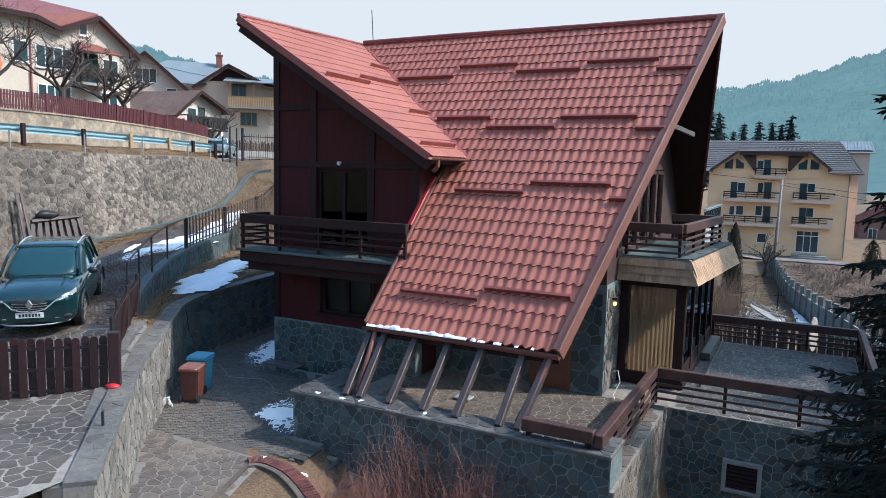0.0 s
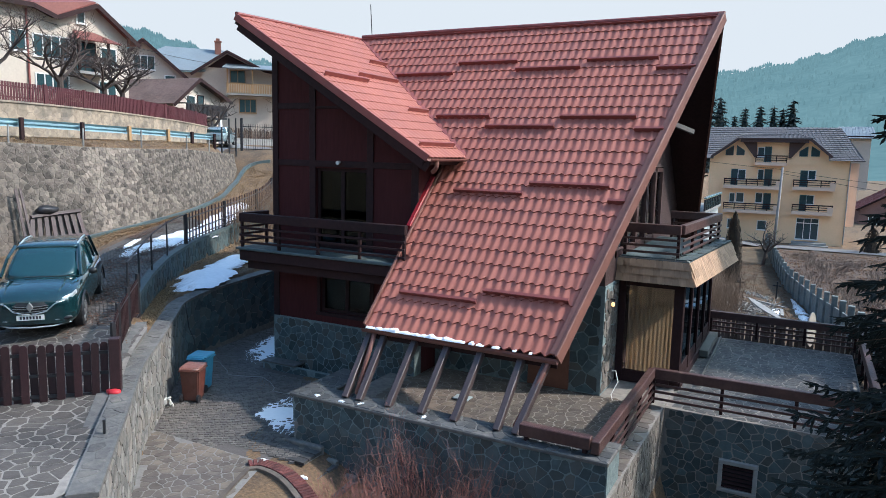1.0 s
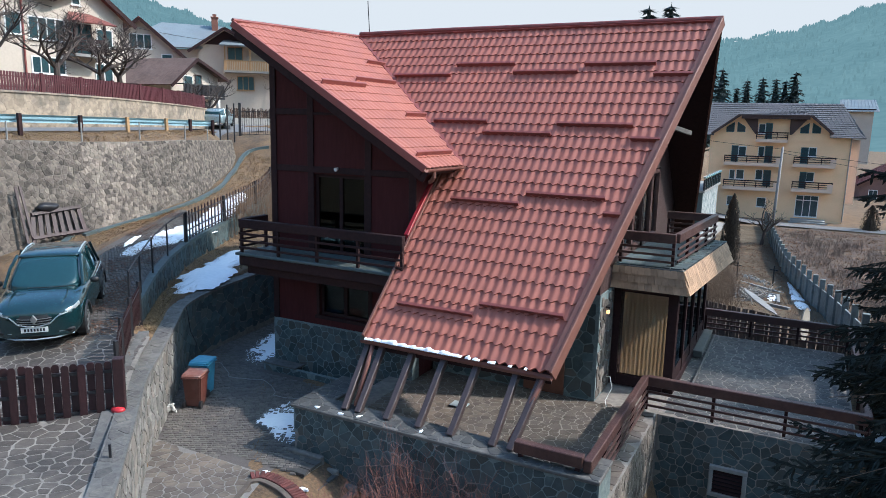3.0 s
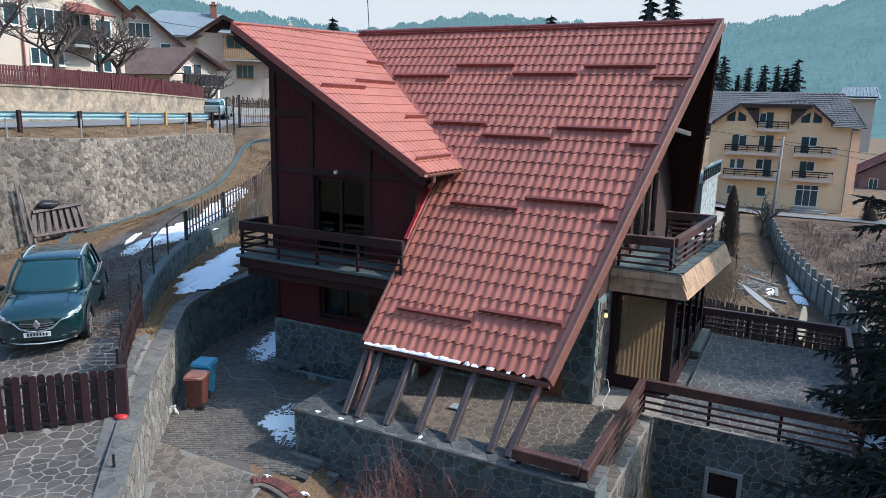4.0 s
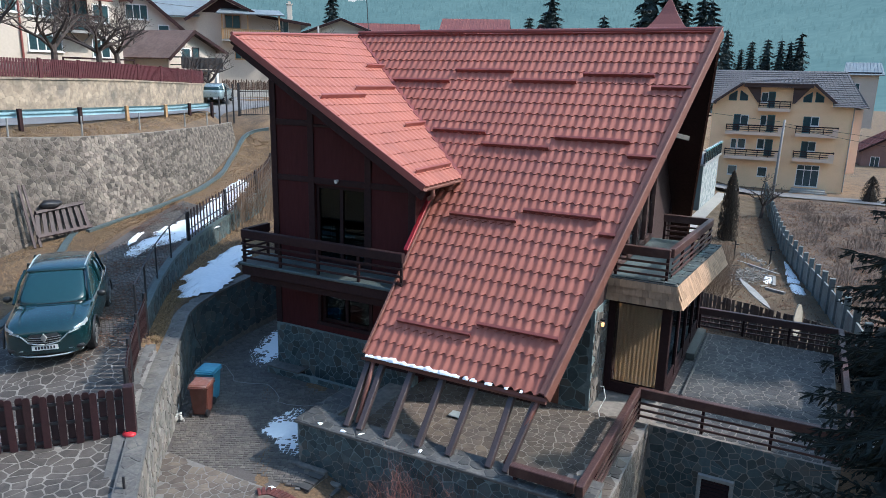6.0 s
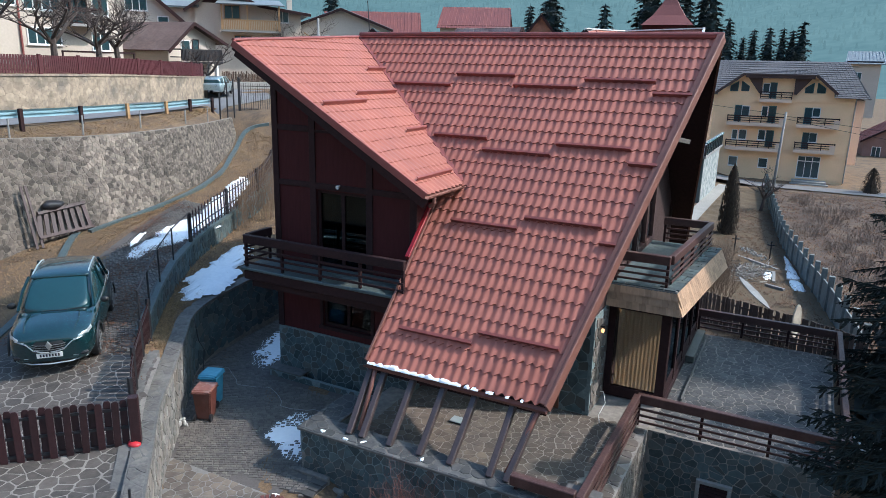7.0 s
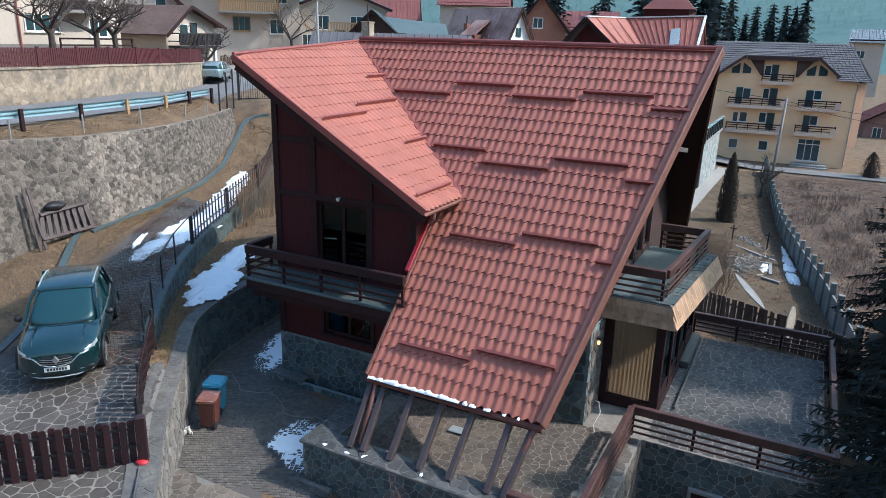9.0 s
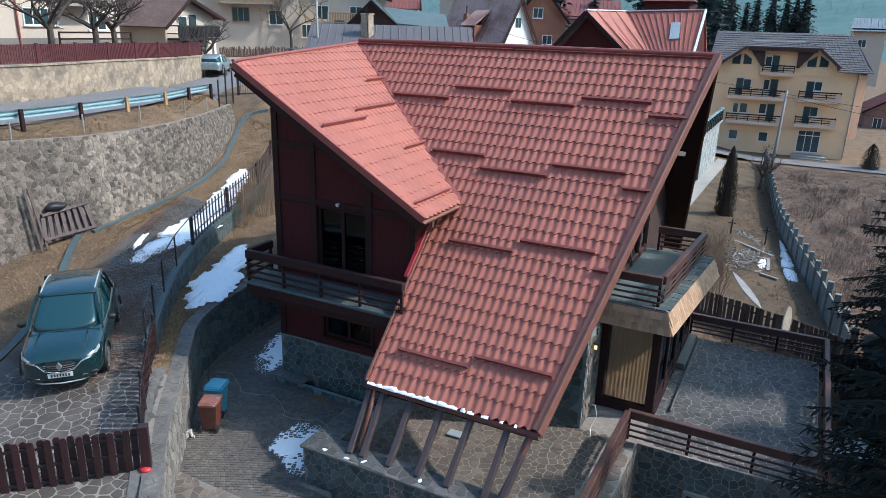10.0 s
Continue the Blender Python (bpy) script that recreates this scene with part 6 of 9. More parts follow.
def ribbed_sheet(bm, a, b, c, d, n, pitch, rib=0.05, thick=0.1):
    """A roof sheet with standing ribs that run from the edge a-b to the edge d-c."""
    a, b, c, d = map(Vector, (a, b, c, d))
    n = Vector(n).normalized()
    k = max(2, round((b - a).length / pitch))
    fr = []
    for i in range(k):
        fr += [((i + 0.0) / k, 0), ((i + 0.44) / k, 0), ((i + 0.47) / k, 1), ((i + 0.53) / k, 1), ((i + 0.56) / k, 0)]
    fr.append((1.0, 0))
    rows = []
    for f, h in fr:
        p, q = lerp(a, b, f), lerp(d, c, f)
        rows.append([bm.verts.new(v) for v in (p + n * rib * h, q + n * rib * h, q - n * thick, p - n * thick)])
    for r, s in zip(rows, rows[1:]):
        for j in range(4):
            bm.faces.new((r[j], r[(j + 1) % 4], s[(j + 1) % 4], s[j]))
    bm.faces.new(rows[0])
    bm.faces.new(rows[-1][::-1])


def far_house(name, label, at, rz, width, depth, eave, prof, wall, roof_mat, over=0.6, windows=(), trim=TIMBER, rib=0.05):
    """A house whose gable wall follows prof, (x, z) points of the roof line, and whose roof runs straight back."""
    t = thing(name, label, "house", at=at, rz=rz)
    bm = bmesh.new()
    x0, x1 = prof[0][0], prof[-1][0]
    pts = [(x0, 0, -2.5), (x1, 0, -2.5)] + [(x, 0, z) for x, z in prof[::-1]]
    wall_poly(bm, pts, (0, depth, 0))
    part("wall", bm, wall, t)
    ext = list(prof)
    (xa, za), (xb, zb) = ext[0], ext[1]
    ext[0] = (xa - over, za - over * (zb - za) / (xb - xa))
    (xa, za), (xb, zb) = ext[-2], ext[-1]
    ext[-1] = (xb + over, zb + over * (zb - za) / (xb - xa))
    for (xa, za), (xb, zb) in zip(ext, ext[1:]):
        bm = bmesh.new()
        n = Vector((-(zb - za), 0, xb - xa))
        ribbed_sheet(bm, (xa, -over, za + 0.14), (xa, depth + over, za + 0.14), (xb, depth + over, zb + 0.14), (xb, -over, zb + 0.14), n, 0.6, rib)
        part("roof", bm, roof_mat, t)
        bm = bmesh.new()
        beam(bm, (xa, -over - 0.02, za + 0.0), (xb, -over - 0.02, zb + 0.0), 0.05, 0.26, up=n)
        part("barge_board", bm, trim, t)
    for w in windows:
        far_window(t, *w)
    return t


def chimney(parent, x, y, z0, z1, s=0.5, material=None):
    bm = bmesh.new()
    box(bm, x - s / 2, x + s / 2, y - s / 2, y + s / 2, z0, z1, bevel=0.02)
    box(bm, x - s * 0.62, x + s * 0.62, y - s * 0.62, y + s * 0.62, z1, z1 + 0.1, bevel=0.02)
    box(bm, x - s * 0.3, x + s * 0.3, y - s * 0.3, y + s * 0.3, z1 + 0.1, z1 + 0.35)
    part("chimney", bm, material or ROOFBRICK, parent)


ROOFBRICK = surface("chimney_brick", (0.25, 0.10, 0.07), (0.18, 0.08, 0.06), rough=0.85, bump=0.4)
# large cream house above the red fence
B0 = 7.2
wh = far_house("cream_house", "large cream plastered house with a red tin roof above the road", (-40.1, 23.3, B0), 85, 8.13, 10, 4, [(-9.0, 5.8), (-8.9, 5.8), (2.2, 5.85), (3.5, 5.4), (5.98, 6.5), (8.21, 4.85)], CREAM, ROOF_RED_FAR, over=0.55,
               windows=[(2.35, 3.2, 2.0, 1.15, 0, 3), (6.42, 3.12, 0.95, 0.98, 0, 1), (4.98, 5.42, 0.42, 0.66, 0, 0), (2.4, 1.3, 1.85, 0.85, 0, 3), (6.22, 1.05, 1.05, 0.98, 0, 1), (1.1, 3.35, 0.75, 1.1, 0, 0), (-2.4, 3.4, 1.8, 1.1, 0, 2), (-5.5, 3.4, 1.4, 1.1, 0, 1), (-2.0, 1.3, 1.8, 0.9, 0, 2)])
bm = bmesh.new()
sheet(bm, [(-9.0, -0.6, 5.95), (2.2, -0.6, 6.0), (2.2, 5.2, 8.1), (-9.0, 5.2, 8.2)], 0.1, (0, -1, 2.6))
sheet(bm, [(2.2, -0.55, 6.0), (3.5, -0.5, 5.56), (6.0, -0.35, 6.74), (2.2, 5.2, 8.1)], 0.1, (0, -1, 2.6))
part("front_roof", bm, ROOF_RED_FAR, wh, "red tin roof slope")
far_balcony(wh, 4.42, 6.4, 2.5, TIMBER, deep=1.0, h=0.9)
far_window(wh, 4.7, 2.6, 1.3, 1.65, bars=1, frame_mat=TIMBER, name="balcony_door")
for x in (4.46, 6.34):
    boxes("balcony_post", [(x - 0.06, x + 0.06, -1.0, -0.88, 2.5, 4.45)], TIMBER, wh)
bm = bmesh.new()
sheet(bm, [(3.85, -1.35, 4.3), (6.95, -1.35, 4.3), (6.0, 0, 4.95), (4.7, 0, 4.95)], 0.08, (0, -1, 2))
part("balcony_hood", bm, ROOF_RED_FAR, wh, "small red tin hood roof")
bm = bmesh.new()
tube(bm, [(1.98, -0.08, 0), (1.98, -0.08, 5.7)], 0.06, 6)
part("downpipe", bm, ROOF_TRIM, wh)
chimney(wh, 7.75, 1.5, 4.9, 6.0, 0.32, IRON)
boxes("base_band", [(-9.0, 8.2, -0.06, -0.003, 0, 0.55)], MORTAR, wh)
boxes("entrance_railing", [(3.4, 8.0, -1.5, -1.44, 0.85, 0.95), (3.4, 8.0, -1.5, -1.44, 0.5, 0.58), (3.4, 3.48, -1.5, -1.42, 0.0, 0.95), (5.6, 5.68, -1.5, -1.42, 0.0, 0.95), (7.92, 8.0, -1.5, -1.42, 0.0, 0.95)], TIMBER, wh)
h2 = far_house("cream_house", "cream house with a red roof behind its neighbour", (-49.44, 37.26, 7.43), 51, 6.0, 8, 4, [(0, 3.6), (2.9, 6.2), (6.0, 3.5)], CREAM, ROOF_RED_FAR, over=0.5, windows=[(2.2, 4.0, 1.5, 1.0, 0, 2), (4.5, 3.0, 0.7, 0.55, 0, 0)])
h3 = far_house("brown_roofed_house", "small white house with a brown roof and black timber balcony", (-41.15, 37.07, 6.73), 97, 5.6, 8, 3, [(-0.6, 2.3), (1.9, 4.1), (5.4, 2.75)], CREAM, ROOF_BROWN_FAR, over=0.75, rib=0.008, windows=[(1.0, 1.75, 1.0, 0.95, 0, 0), (2.4, 1.25, 0.7, 1.55, 0, 0, TIMBER, "balcony_door")])
boxes("balcony_panel", [(-0.4, 4.75, -1.15, -1.12, 1.1, 1.95)], IRON, h3)
far_balcony(h3, -0.4, 4.75, 1.05, IRON, deep=1.2, h=1.0, bars="v", slab_mat=IRON)
boxes("garage_door", [(1.2, 3.6, -0.05, -0.004, -1.3, 0.75)], TIMBER, h3, "dark timber garage door")
boxes("balcony_post", [(3.9, 4.15, -1.15, -0.9, -1.4, 0.88)], WHITE, h3)
h3.scale = (0.88, 0.88, 0.88)
h4 = far_house("balconied_house", "cream house with a grey tin roof and pine balconies", (-51.1, 50.9, 7.65), 44, 8.2, 9, 5, [(-1.5, 5.1), (0.9, 6.75), (4.4, 5.1), (8.2, 4.6)], CREAM, ROOF_GREY, over=0.9,
               windows=[(2.0, 1.2, 1.5, 1.2, 0, 2, PINE_WOOD), (5.4, 1.0, 1.2, 1.2, 0, 1), (1.2, 4.0, 1.3, 1.1, 0, 1, PINE_WOOD), (6.0, 3.8, 1.0, 1.0, 0, 1)])
far_balcony(h4, 0.8, 6.2, 2.9, PINE_WOOD, deep=1.2, h=0.95, bars="v")
for x in (0.9, 3.2, 6.1):
    boxes("balcony_post", [(x - 0.07, x + 0.07, -1.2, -1.06, 2.9, 5.3)], PINE_WOOD, h4)
bm = bmesh.new()
sheet(bm, [(-9.0, -0.3, 4.9), (-1.2, -0.3, 4.9), (1.0, 4.5, 7.5), (-5.0, 4.5, 7.6)], 0.12, (0, -1, 2))
part("side_roof", bm, ROOF_GREY, h4)
boxes("side_wall", [(-8.0, 0, 0.3, 7.0, 0, 4.8)], CREAM, h4)
bm = bmesh.new()
wall_poly(bm, [(-0.9, -0.04, 5.3), (3.7, -0.04, 5.3), (0.9, -0.04, 6.6)], (0, 0.03, 0))
part("gable_boarding", bm, TIMBER, h4, "dark boarded gable top")
bm = bmesh.new()
sheet(bm, [(0.4, -1.7, 5.2), (6.6, -1.7, 5.2), (6.2, 0, 5.75), (0.8, 0, 5.75)], 0.1, (0, -1, 3))
part("balcony_roof", bm, ROOF_GREY, h4)
chimney(h4, 0.0, 3.8, 6.2, 8.2, 0.6)
chimney(h4, 7.4, 3.0, 4.5, 6.6, 0.5, CREAM)
bm = bmesh.new()
for k in range(8):
    beam(bm, (8.6 + k * 0.28, -0.9, 1.9 - k * 0.22), (8.6 + k * 0.28, 0.2, 1.9 - k * 0.22), 0.28, 0.06)
beam(bm, (8.4, -0.95, 2.9), (11.0, -0.95, 0.9), 0.08, 0.1)
beam(bm, (8.4, -0.95, 2.0), (11.0, -0.95, 0.0), 0.08, 0.2)
part("stair", bm, PINE_WOOD, h4, "pine outside stair")
h5 = far_house("cream_house", "plain cream house with a grey tin roof", (-49.0, 60.5, 6.8), 36, 9.5, 8, 5, [(0, 4.6), (4.7, 6.4), (9.5, 4.6)], CREAM, ROOF_GREY, over=0.6, windows=[(2.2, 2.4, 1.3, 1.3, 0, 1), (5.8, 2.4, 1.2, 1.3, 0, 1)])

far_window(h5, 0.8, 0.6, 0.9, 1.2, 0, 1)
far_window(h5, 4.2, 0.4, 0.9, 1.9, 0, 0, TIMBER, "door")
far_window(h5, 7.6, 0.6, 0.9, 1.2, 0, 1)
far_balcony(h5, 3.4, 7.4, 2.2, PINE_WOOD, deep=1.1, h=0.9, bars="v")
low_wall = thing("boundary_wall", "low grey concrete wall with a brown reed fence above", "wall", kind="structure")
LW = [(-41.5, 42.0), (-40.2, 46.6), (-38.3, 50.5), (-36.0, 53.5)]
bm = bmesh.new()
wall_run(bm, LW, 0.12, lambda x, y: 5.0, lambda x, y: 6.15)
part("wall_core", bm, CONCRETE, low_wall)
bm = bmesh.new()
rng = random.Random(77)
for s in np.arange(0.05, length(LW) - 0.05, 0.07):
    x, y, dx, dy = along(LW, s)
    beam(bm, (x, y, 6.15), (x + rng.uniform(-0.03, 0.03), y, 6.75 + rng.uniform(0, 0.25)), 0.05, 0.03, up=(dx, dy, 0))
tagged(part("reed_fence", bm, HEDGE_REED, low_wall, "brown reed screen"), kind="stuff")

# roofs seen over the ridge
far_house("grey_roofed_house", "low house with a slate grey tiled roof", (-24.4, 50.2, 3.6), 120, 5.0, 11, 4, [(-2.5, 3.4), (1.4, 5.15), (5.2, 3.4)], CREAM, ROOF_SLATE, over=0.7)
bm = bmesh.new()
box(bm, -30.95, -30.25, 46.0, 46.7, 7.4, 9.6, bevel=0.03)
box(bm, -31.0, -30.2, 45.95, 46.75, 9.6, 9.7, bevel=0.02)
part("chimney", bm, ROADSTONE, thing("stone_chimney", "pale stone chimney stack on the grey roof", "chimney"), "")
hb2 = far_house("gabled_house", "house with a blue-grey roof and a timber gable", (-41.4, 57.0, 5.0), 28, 7.0, 12, 4, [(0.3, 2.7), (3.6, 5.9), (6.9, 3.0)], GABLE_WOOD, ROOF_TEAL, over=0.8, windows=[(2.6, 3.0, 0.8, 1.0, 0, 0)])
bm = bmesh.new()
sheet(bm, [(5.0, 1.0, 4.1), (11.0, 2.0, 3.6), (10.6, 6.0, 5.0), (4.0, 6.0, 5.6)], 0.12, (0.2, -1, 2))
part("wing_roof", bm, ROOF_TEAL, hb2)
hc = thing("rusty_roofed_house", "tall white house under a rusty red-brown tin roof", "house", at=(-29.6, 69.0, 0.0), rz=-18.4)
HL, HW, HE, HR_ = 9.5, 6.3, 6.75, 11.9
bm = bmesh.new()
wall_poly(bm, [(0, 0, 1.5), (0, HW, 1.5), (0, HW, HE), (0, HW / 2, HR_ - 0.15), (0, 0, HE)], (-0.3, 0, 0))
part("gable_wall", bm, WHITE, hc)
boxes("front_wall", [(-HL, -0.3, 0, 0.3, 1.5, HE - 0.1)], WHITE, hc)
boxes("rear_wall", [(-HL, -0.3, HW - 0.3, HW, 1.5, HE - 0.1)], WHITE, hc)
for y0, n in ((-0.35, (0, -1, 0.62)), (HW + 0.35, (0, 1, 0.62))):
    bm = bmesh.new()
    ribbed_sheet(bm, (-HL, y0, HE - 0.55), (0.45, y0, HE - 0.55), (0.45, HW / 2, HR_), (-HL, HW / 2, HR_), n, 0.55, 0.035)
    part("roof", bm, ROOF_RUST, hc)
    bm = bmesh.new()
    beam(bm, (0.48, y0, HE - 0.62), (0.48, HW / 2, HR_ - 0.08), 0.06, 0.28)
    part("barge_board", bm, TIMBER, hc)
bm = bmesh.new()
tube(bm, [(-HL, -0.42, HE - 0.62), (0.4, -0.42, HE - 0.62)], 0.07, 6)
part("gutter", bm, CONCRETE, hc)
for y, z in ((2.7, 9.6), (3.15, 9.6)):
    boxes("gable_window", [(0.0, 0.05, y, y + 0.35, z - 0.7, z + 0.25)], PANE_FAR, hc)
bm = bmesh.new()
wall_poly(bm, [(-5.0, 0.15, 7.2), (-3.5, 0.15, 7.2), (-3.5, 0.15, 9.05), (-5.0, 0.15, 9.05)], (0, 1.6, 0))
part("dormer_wall", bm, ROOFBRICK, hc)
bm = bmesh.new()
sheet(bm, [(-5.3, -0.25, 9.0), (-3.2, -0.25, 9.0), (-3.2, 2.2, 10.6), (-5.3, 2.2, 10.6)], 0.1, (0, -1, 2))
part("dormer_roof", bm, ROOF_RUST, hc)
far_window(hc, -4.75, 7.85, 0.95, 0.85, 0.14, 1, WHITE, "dormer_window")
bm = bmesh.new()
box(bm, -5.75, -5.25, 0.7, 1.2, 7.8, 10.2, bevel=0.03)
part("chimney", bm, ROOFBRICK, hc)
bm = bmesh.new()
tube(bm, [(-5.5, 0.95, 10.2), (-5.5, 0.95, 11.0)], 0.06, 6)
part("chimney_pipe", bm, IRON, hc)
far_house("shingled_house", "house clad in orange-brown shingles with a green lower roof", (-31.0, 77.5, 3.0), 20, 6.0, 7, 4, [(0.0, 7.0), (2.6, 10.5), (5.4, 7.0)], surface("orange_shingle_wall", (0.3, 0.15, 0.10), (0.2, 0.1, 0.07), rough=0.8, bump=0.4), ROOF_RUST, over=0.5, windows=[(1.8, 7.0, 1.0, 1.0, 0, 1, None), (3.0, 4.2, 1.0, 0.9, 0, 1, None)])
# red tiled house with a dark gable and a skylight
hd = thing("red_tiled_house", "red metal-tiled house with a dark timber gable and a skylight", "house")
bm = bmesh.new()
wall_poly(bm, [(-15.2, 43.0, 4.0), (-10.0, 43.1, 4.0), (-10.0, 43.1, 7.55), (-12.63, 43.05, 9.9), (-15.2, 43.0, 6.9)], (-0.1, 0.3, 0))
part("gable_wall", bm, CLADDING, hd)


def ribbed(name, a, b, c, d, material, parent, pitch=0.25):
    """A ribbed roof plane a-b (eave) and d-c (ridge)."""
    a, b, c, d = map(Vector, (a, b, c, d))
    bm = bmesh.new()
    n = ((b - a).cross(d - a)).normalized()
    n = n if n.z > 0 else -n
    ribbed_sheet(bm, a, b, c, d, n, pitch)
    return part(name, bm, material, parent)


ribbed("roof_slope", (-10.0, 42.7, 7.7), (-8.7, 43.4, 7.85), (-11.26, 46.5, 10.15), (-12.66, 42.6, 10.09), ROOF, hd, 0.6)
ribbed("roof_slope", (-15.6, 42.3, 6.6), (-13.9, 48.6, 6.6), (-11.26, 46.5, 10.1), (-12.66, 42.6, 10.09), ROOF_SLATE, hd)
ribbed("roof_slope", (-8.9, 43.2, 7.72), (-6.42, 43.2, 7.65), (-6.5, 46.5, 10.3), (-11.26, 46.5, 10.15), ROOF, hd, 0.2)
ribbed("roof_slope", (-11.2, 49.8, 7.6), (-6.5, 49.8, 7.6), (-6.5, 46.5, 10.3), (-11.26, 46.5, 10.15), ROOF, hd, 0.3)
bm = bmesh.new()
wall_poly(bm, [(-6.5, 43.5, 3.5), (-6.6, 49.5, 3.5), (-6.6, 49.5, 7.4), (-6.55, 46.5, 10.1), (-6.5, 43.5, 7.7)], (-0.3, 0, 0))
part("gable_wall", bm, CLADDING, hd)
bm = bmesh.new()
beam(bm, (-6.4, 43.15, 7.62), (-6.48, 46.5, 10.33), 0.12, 0.16)
beam(bm, (-11.26, 46.5, 10.2), (-6.45, 46.5, 10.35), 0.2, 0.07)
beam(bm, (-12.68, 42.6, 10.14), (-11.26, 46.5, 10.2), 0.16, 0.07)
part("ridge_trim", bm, WHITE, hd)
bm = bmesh.new()
beam(bm, (-15.7, 42.2, 6.55), (-12.68, 42.55, 10.0), 0.1, 0.22)
beam(bm, (-12.68, 42.55, 10.0), (-10.0, 42.65, 7.62), 0.1, 0.22)
part("barge_board", bm, TIMBER, hd)
bm = bmesh.new()
beam(bm, (-7.75, 44.35, 8.6), (-7.95, 45.5, 9.52), 0.55, 0.14, up=(0, -1, 1))
part("skylight", bm, surface("skylight_glass", (0.35, 0.42, 0.45), rough=0.15, bump=0), hd)
tw = thing("tower_house", "house tower with a flared red metal pyramid roof", "house")
bm = bmesh.new()
prev = None
cx, cy = -11.0, 59.6
for r, z in ((2.75, 11.2), (1.7, 11.95), (0.95, 12.75), (0.06, 14.0)):
    ring = [bm.verts.new((cx + r * math.cos(a), cy + r * math.sin(a), z)) for a in (math.pi * (0.25 + 0.5 * k) + 0.1 for k in range(4))]
    if prev:
        for k in range(4):
            bm.faces.new((prev[k], prev[(k + 1) % 4], ring[(k + 1) % 4], ring[k]))
    prev = ring
part("roof", bm, ROOF_RED_FAR, tw)
boxes("wall", [(cx - 1.7, cx + 1.7, cy - 1.7, cy + 1.7, 4.0, 11.3)], CLADDING, tw)
for k, (x, y, w, d, ze, zr, rz) in enumerate(((-66.0, 98.0, 16, 10, 11.5, 16.4, 28), (-50.5, 106.0, 11, 9, 14.0, 17.3, 20), (-31.0, 104.0, 9, 8, 10.5, 13.0, 15))):
    t = far_house("red_roofed_house", "distant house with a broad red roof", (x - w / 2, y, 4.0), rz, w, d, 4, [(0, ze - 4.0), (0.05, ze - 4.0), (w, ze - 4.0)], CREAM, ROOF_RED_FAR, over=0.2)
    ribbed("roof_slope", (-0.5, -0.8, ze - 4.3), (w + 0.5, -0.8, ze - 4.3), (w + 0.2, d / 2, zr - 4), (-0.2, d / 2, zr - 4), ROOF_RED_FAR, t, 0.6)
    ribbed("roof_slope", (-0.5, d + 0.8, ze - 4.3), (w + 0.5, d + 0.8, ze - 4.3), (w + 0.2, d / 2, zr - 4), (-0.2, d / 2, zr - 4), ROOF_RED_FAR, t, 0.6)
    far_window(t, w * 0.3, ze - 5.9, 1.2, 1.2, 0, 1)
    far_window(t, w * 0.6, ze - 5.9, 1.2, 1.2, 0, 1)

t = far_house("red_roofed_house", "distant pinkish house with a red roof beyond the guest house", (7.0, 116.0, -6.5), 4, 10, 8, 4, [(0, 5.5), (4.5, 8.2), (9.0, 5.5)], surface("pink_plaster", (0.26, 0.15, 0.13), rough=0.9, bump=0.1), ROOF_RED_FAR, over=0.5, windows=[(1.2, 3.2, 1.0, 1.3, 0, 1), (4.0, 3.2, 1.0, 1.3, 0, 1)])
# yellow guest house
YB = -3.3
yb = thing("yellow_guest_house", "four-storey yellow plastered guest house with a grey roof and balconies", "house", at=(-9.7, 82.4, YB), rz=2.0)
YW = 13.5
bm = bmesh.new()
wall_poly(bm, [(0, 0, -0.6), (YW, 0, -0.6), (YW, 0, 9.0), (11.6, 0, 9.0), (11.5, 0, 9.35), (9.6, 0, 10.95), (2.86, 0, 10.95), (0.4, 0, 9.1), (0, 0, 9.0)], (0, 11, 0))
part("wall", bm, YELLOW, yb)
PEACH = surface("peach_plaster", (0.74, 0.55, 0.43), (0.68, 0.5, 0.39), rough=0.9, bump=0.1, stain=(0.6, 0.4, 0.3), stain_amount=0.3)
# added box; its peach tone stands in for sun on the side wall
boxes("side_wing", [(YW + 0.003, YW + 0.9, 1.2, 10.0, 2.0, 8.6)], PEACH, yb, "peach strip standing in for the sunlit side wall")
FRAME_TEAL = surface("teal_shutter", (0.03, 0.12, 0.13), rough=0.5, bump=0)
for x, z, w, h, nm in ((2.33, 6.0, 0.57, 1.65, "balcony_door"), (3.0, 6.64, 0.68, 0.97, "window"), (4.96, 6.7, 0.5, 0.97, "window"), (5.65, 6.13, 0.6, 1.56, "balcony_door"), (9.06, 6.14, 0.58, 1.53, "balcony_door"), (9.77, 6.87, 0.63, 0.83, "window"),
                       (2.31, 4.14, 0.46, 0.92, "window"), (2.99, 4.18, 0.68, 0.92, "window"), (4.91, 4.21, 0.61, 0.97, "window"), (5.71, 3.58, 0.61, 1.57, "balcony_door"), (9.19, 3.52, 0.53, 1.61, "balcony_door"), (9.8, 4.27, 0.63, 0.89, "window"),
                       (4.8, 9.12, 0.55, 0.9, "window"), (5.48, 8.65, 0.55, 1.44, "balcony_door"), (2.3, 1.3, 0.8, 0.9, "window"), (5.3, 1.3, 0.8, 0.9, "window")):
    far_window(yb, x, z, w, h, 0, 0, FRAME_TEAL if nm == "balcony_door" else WHITE, nm)
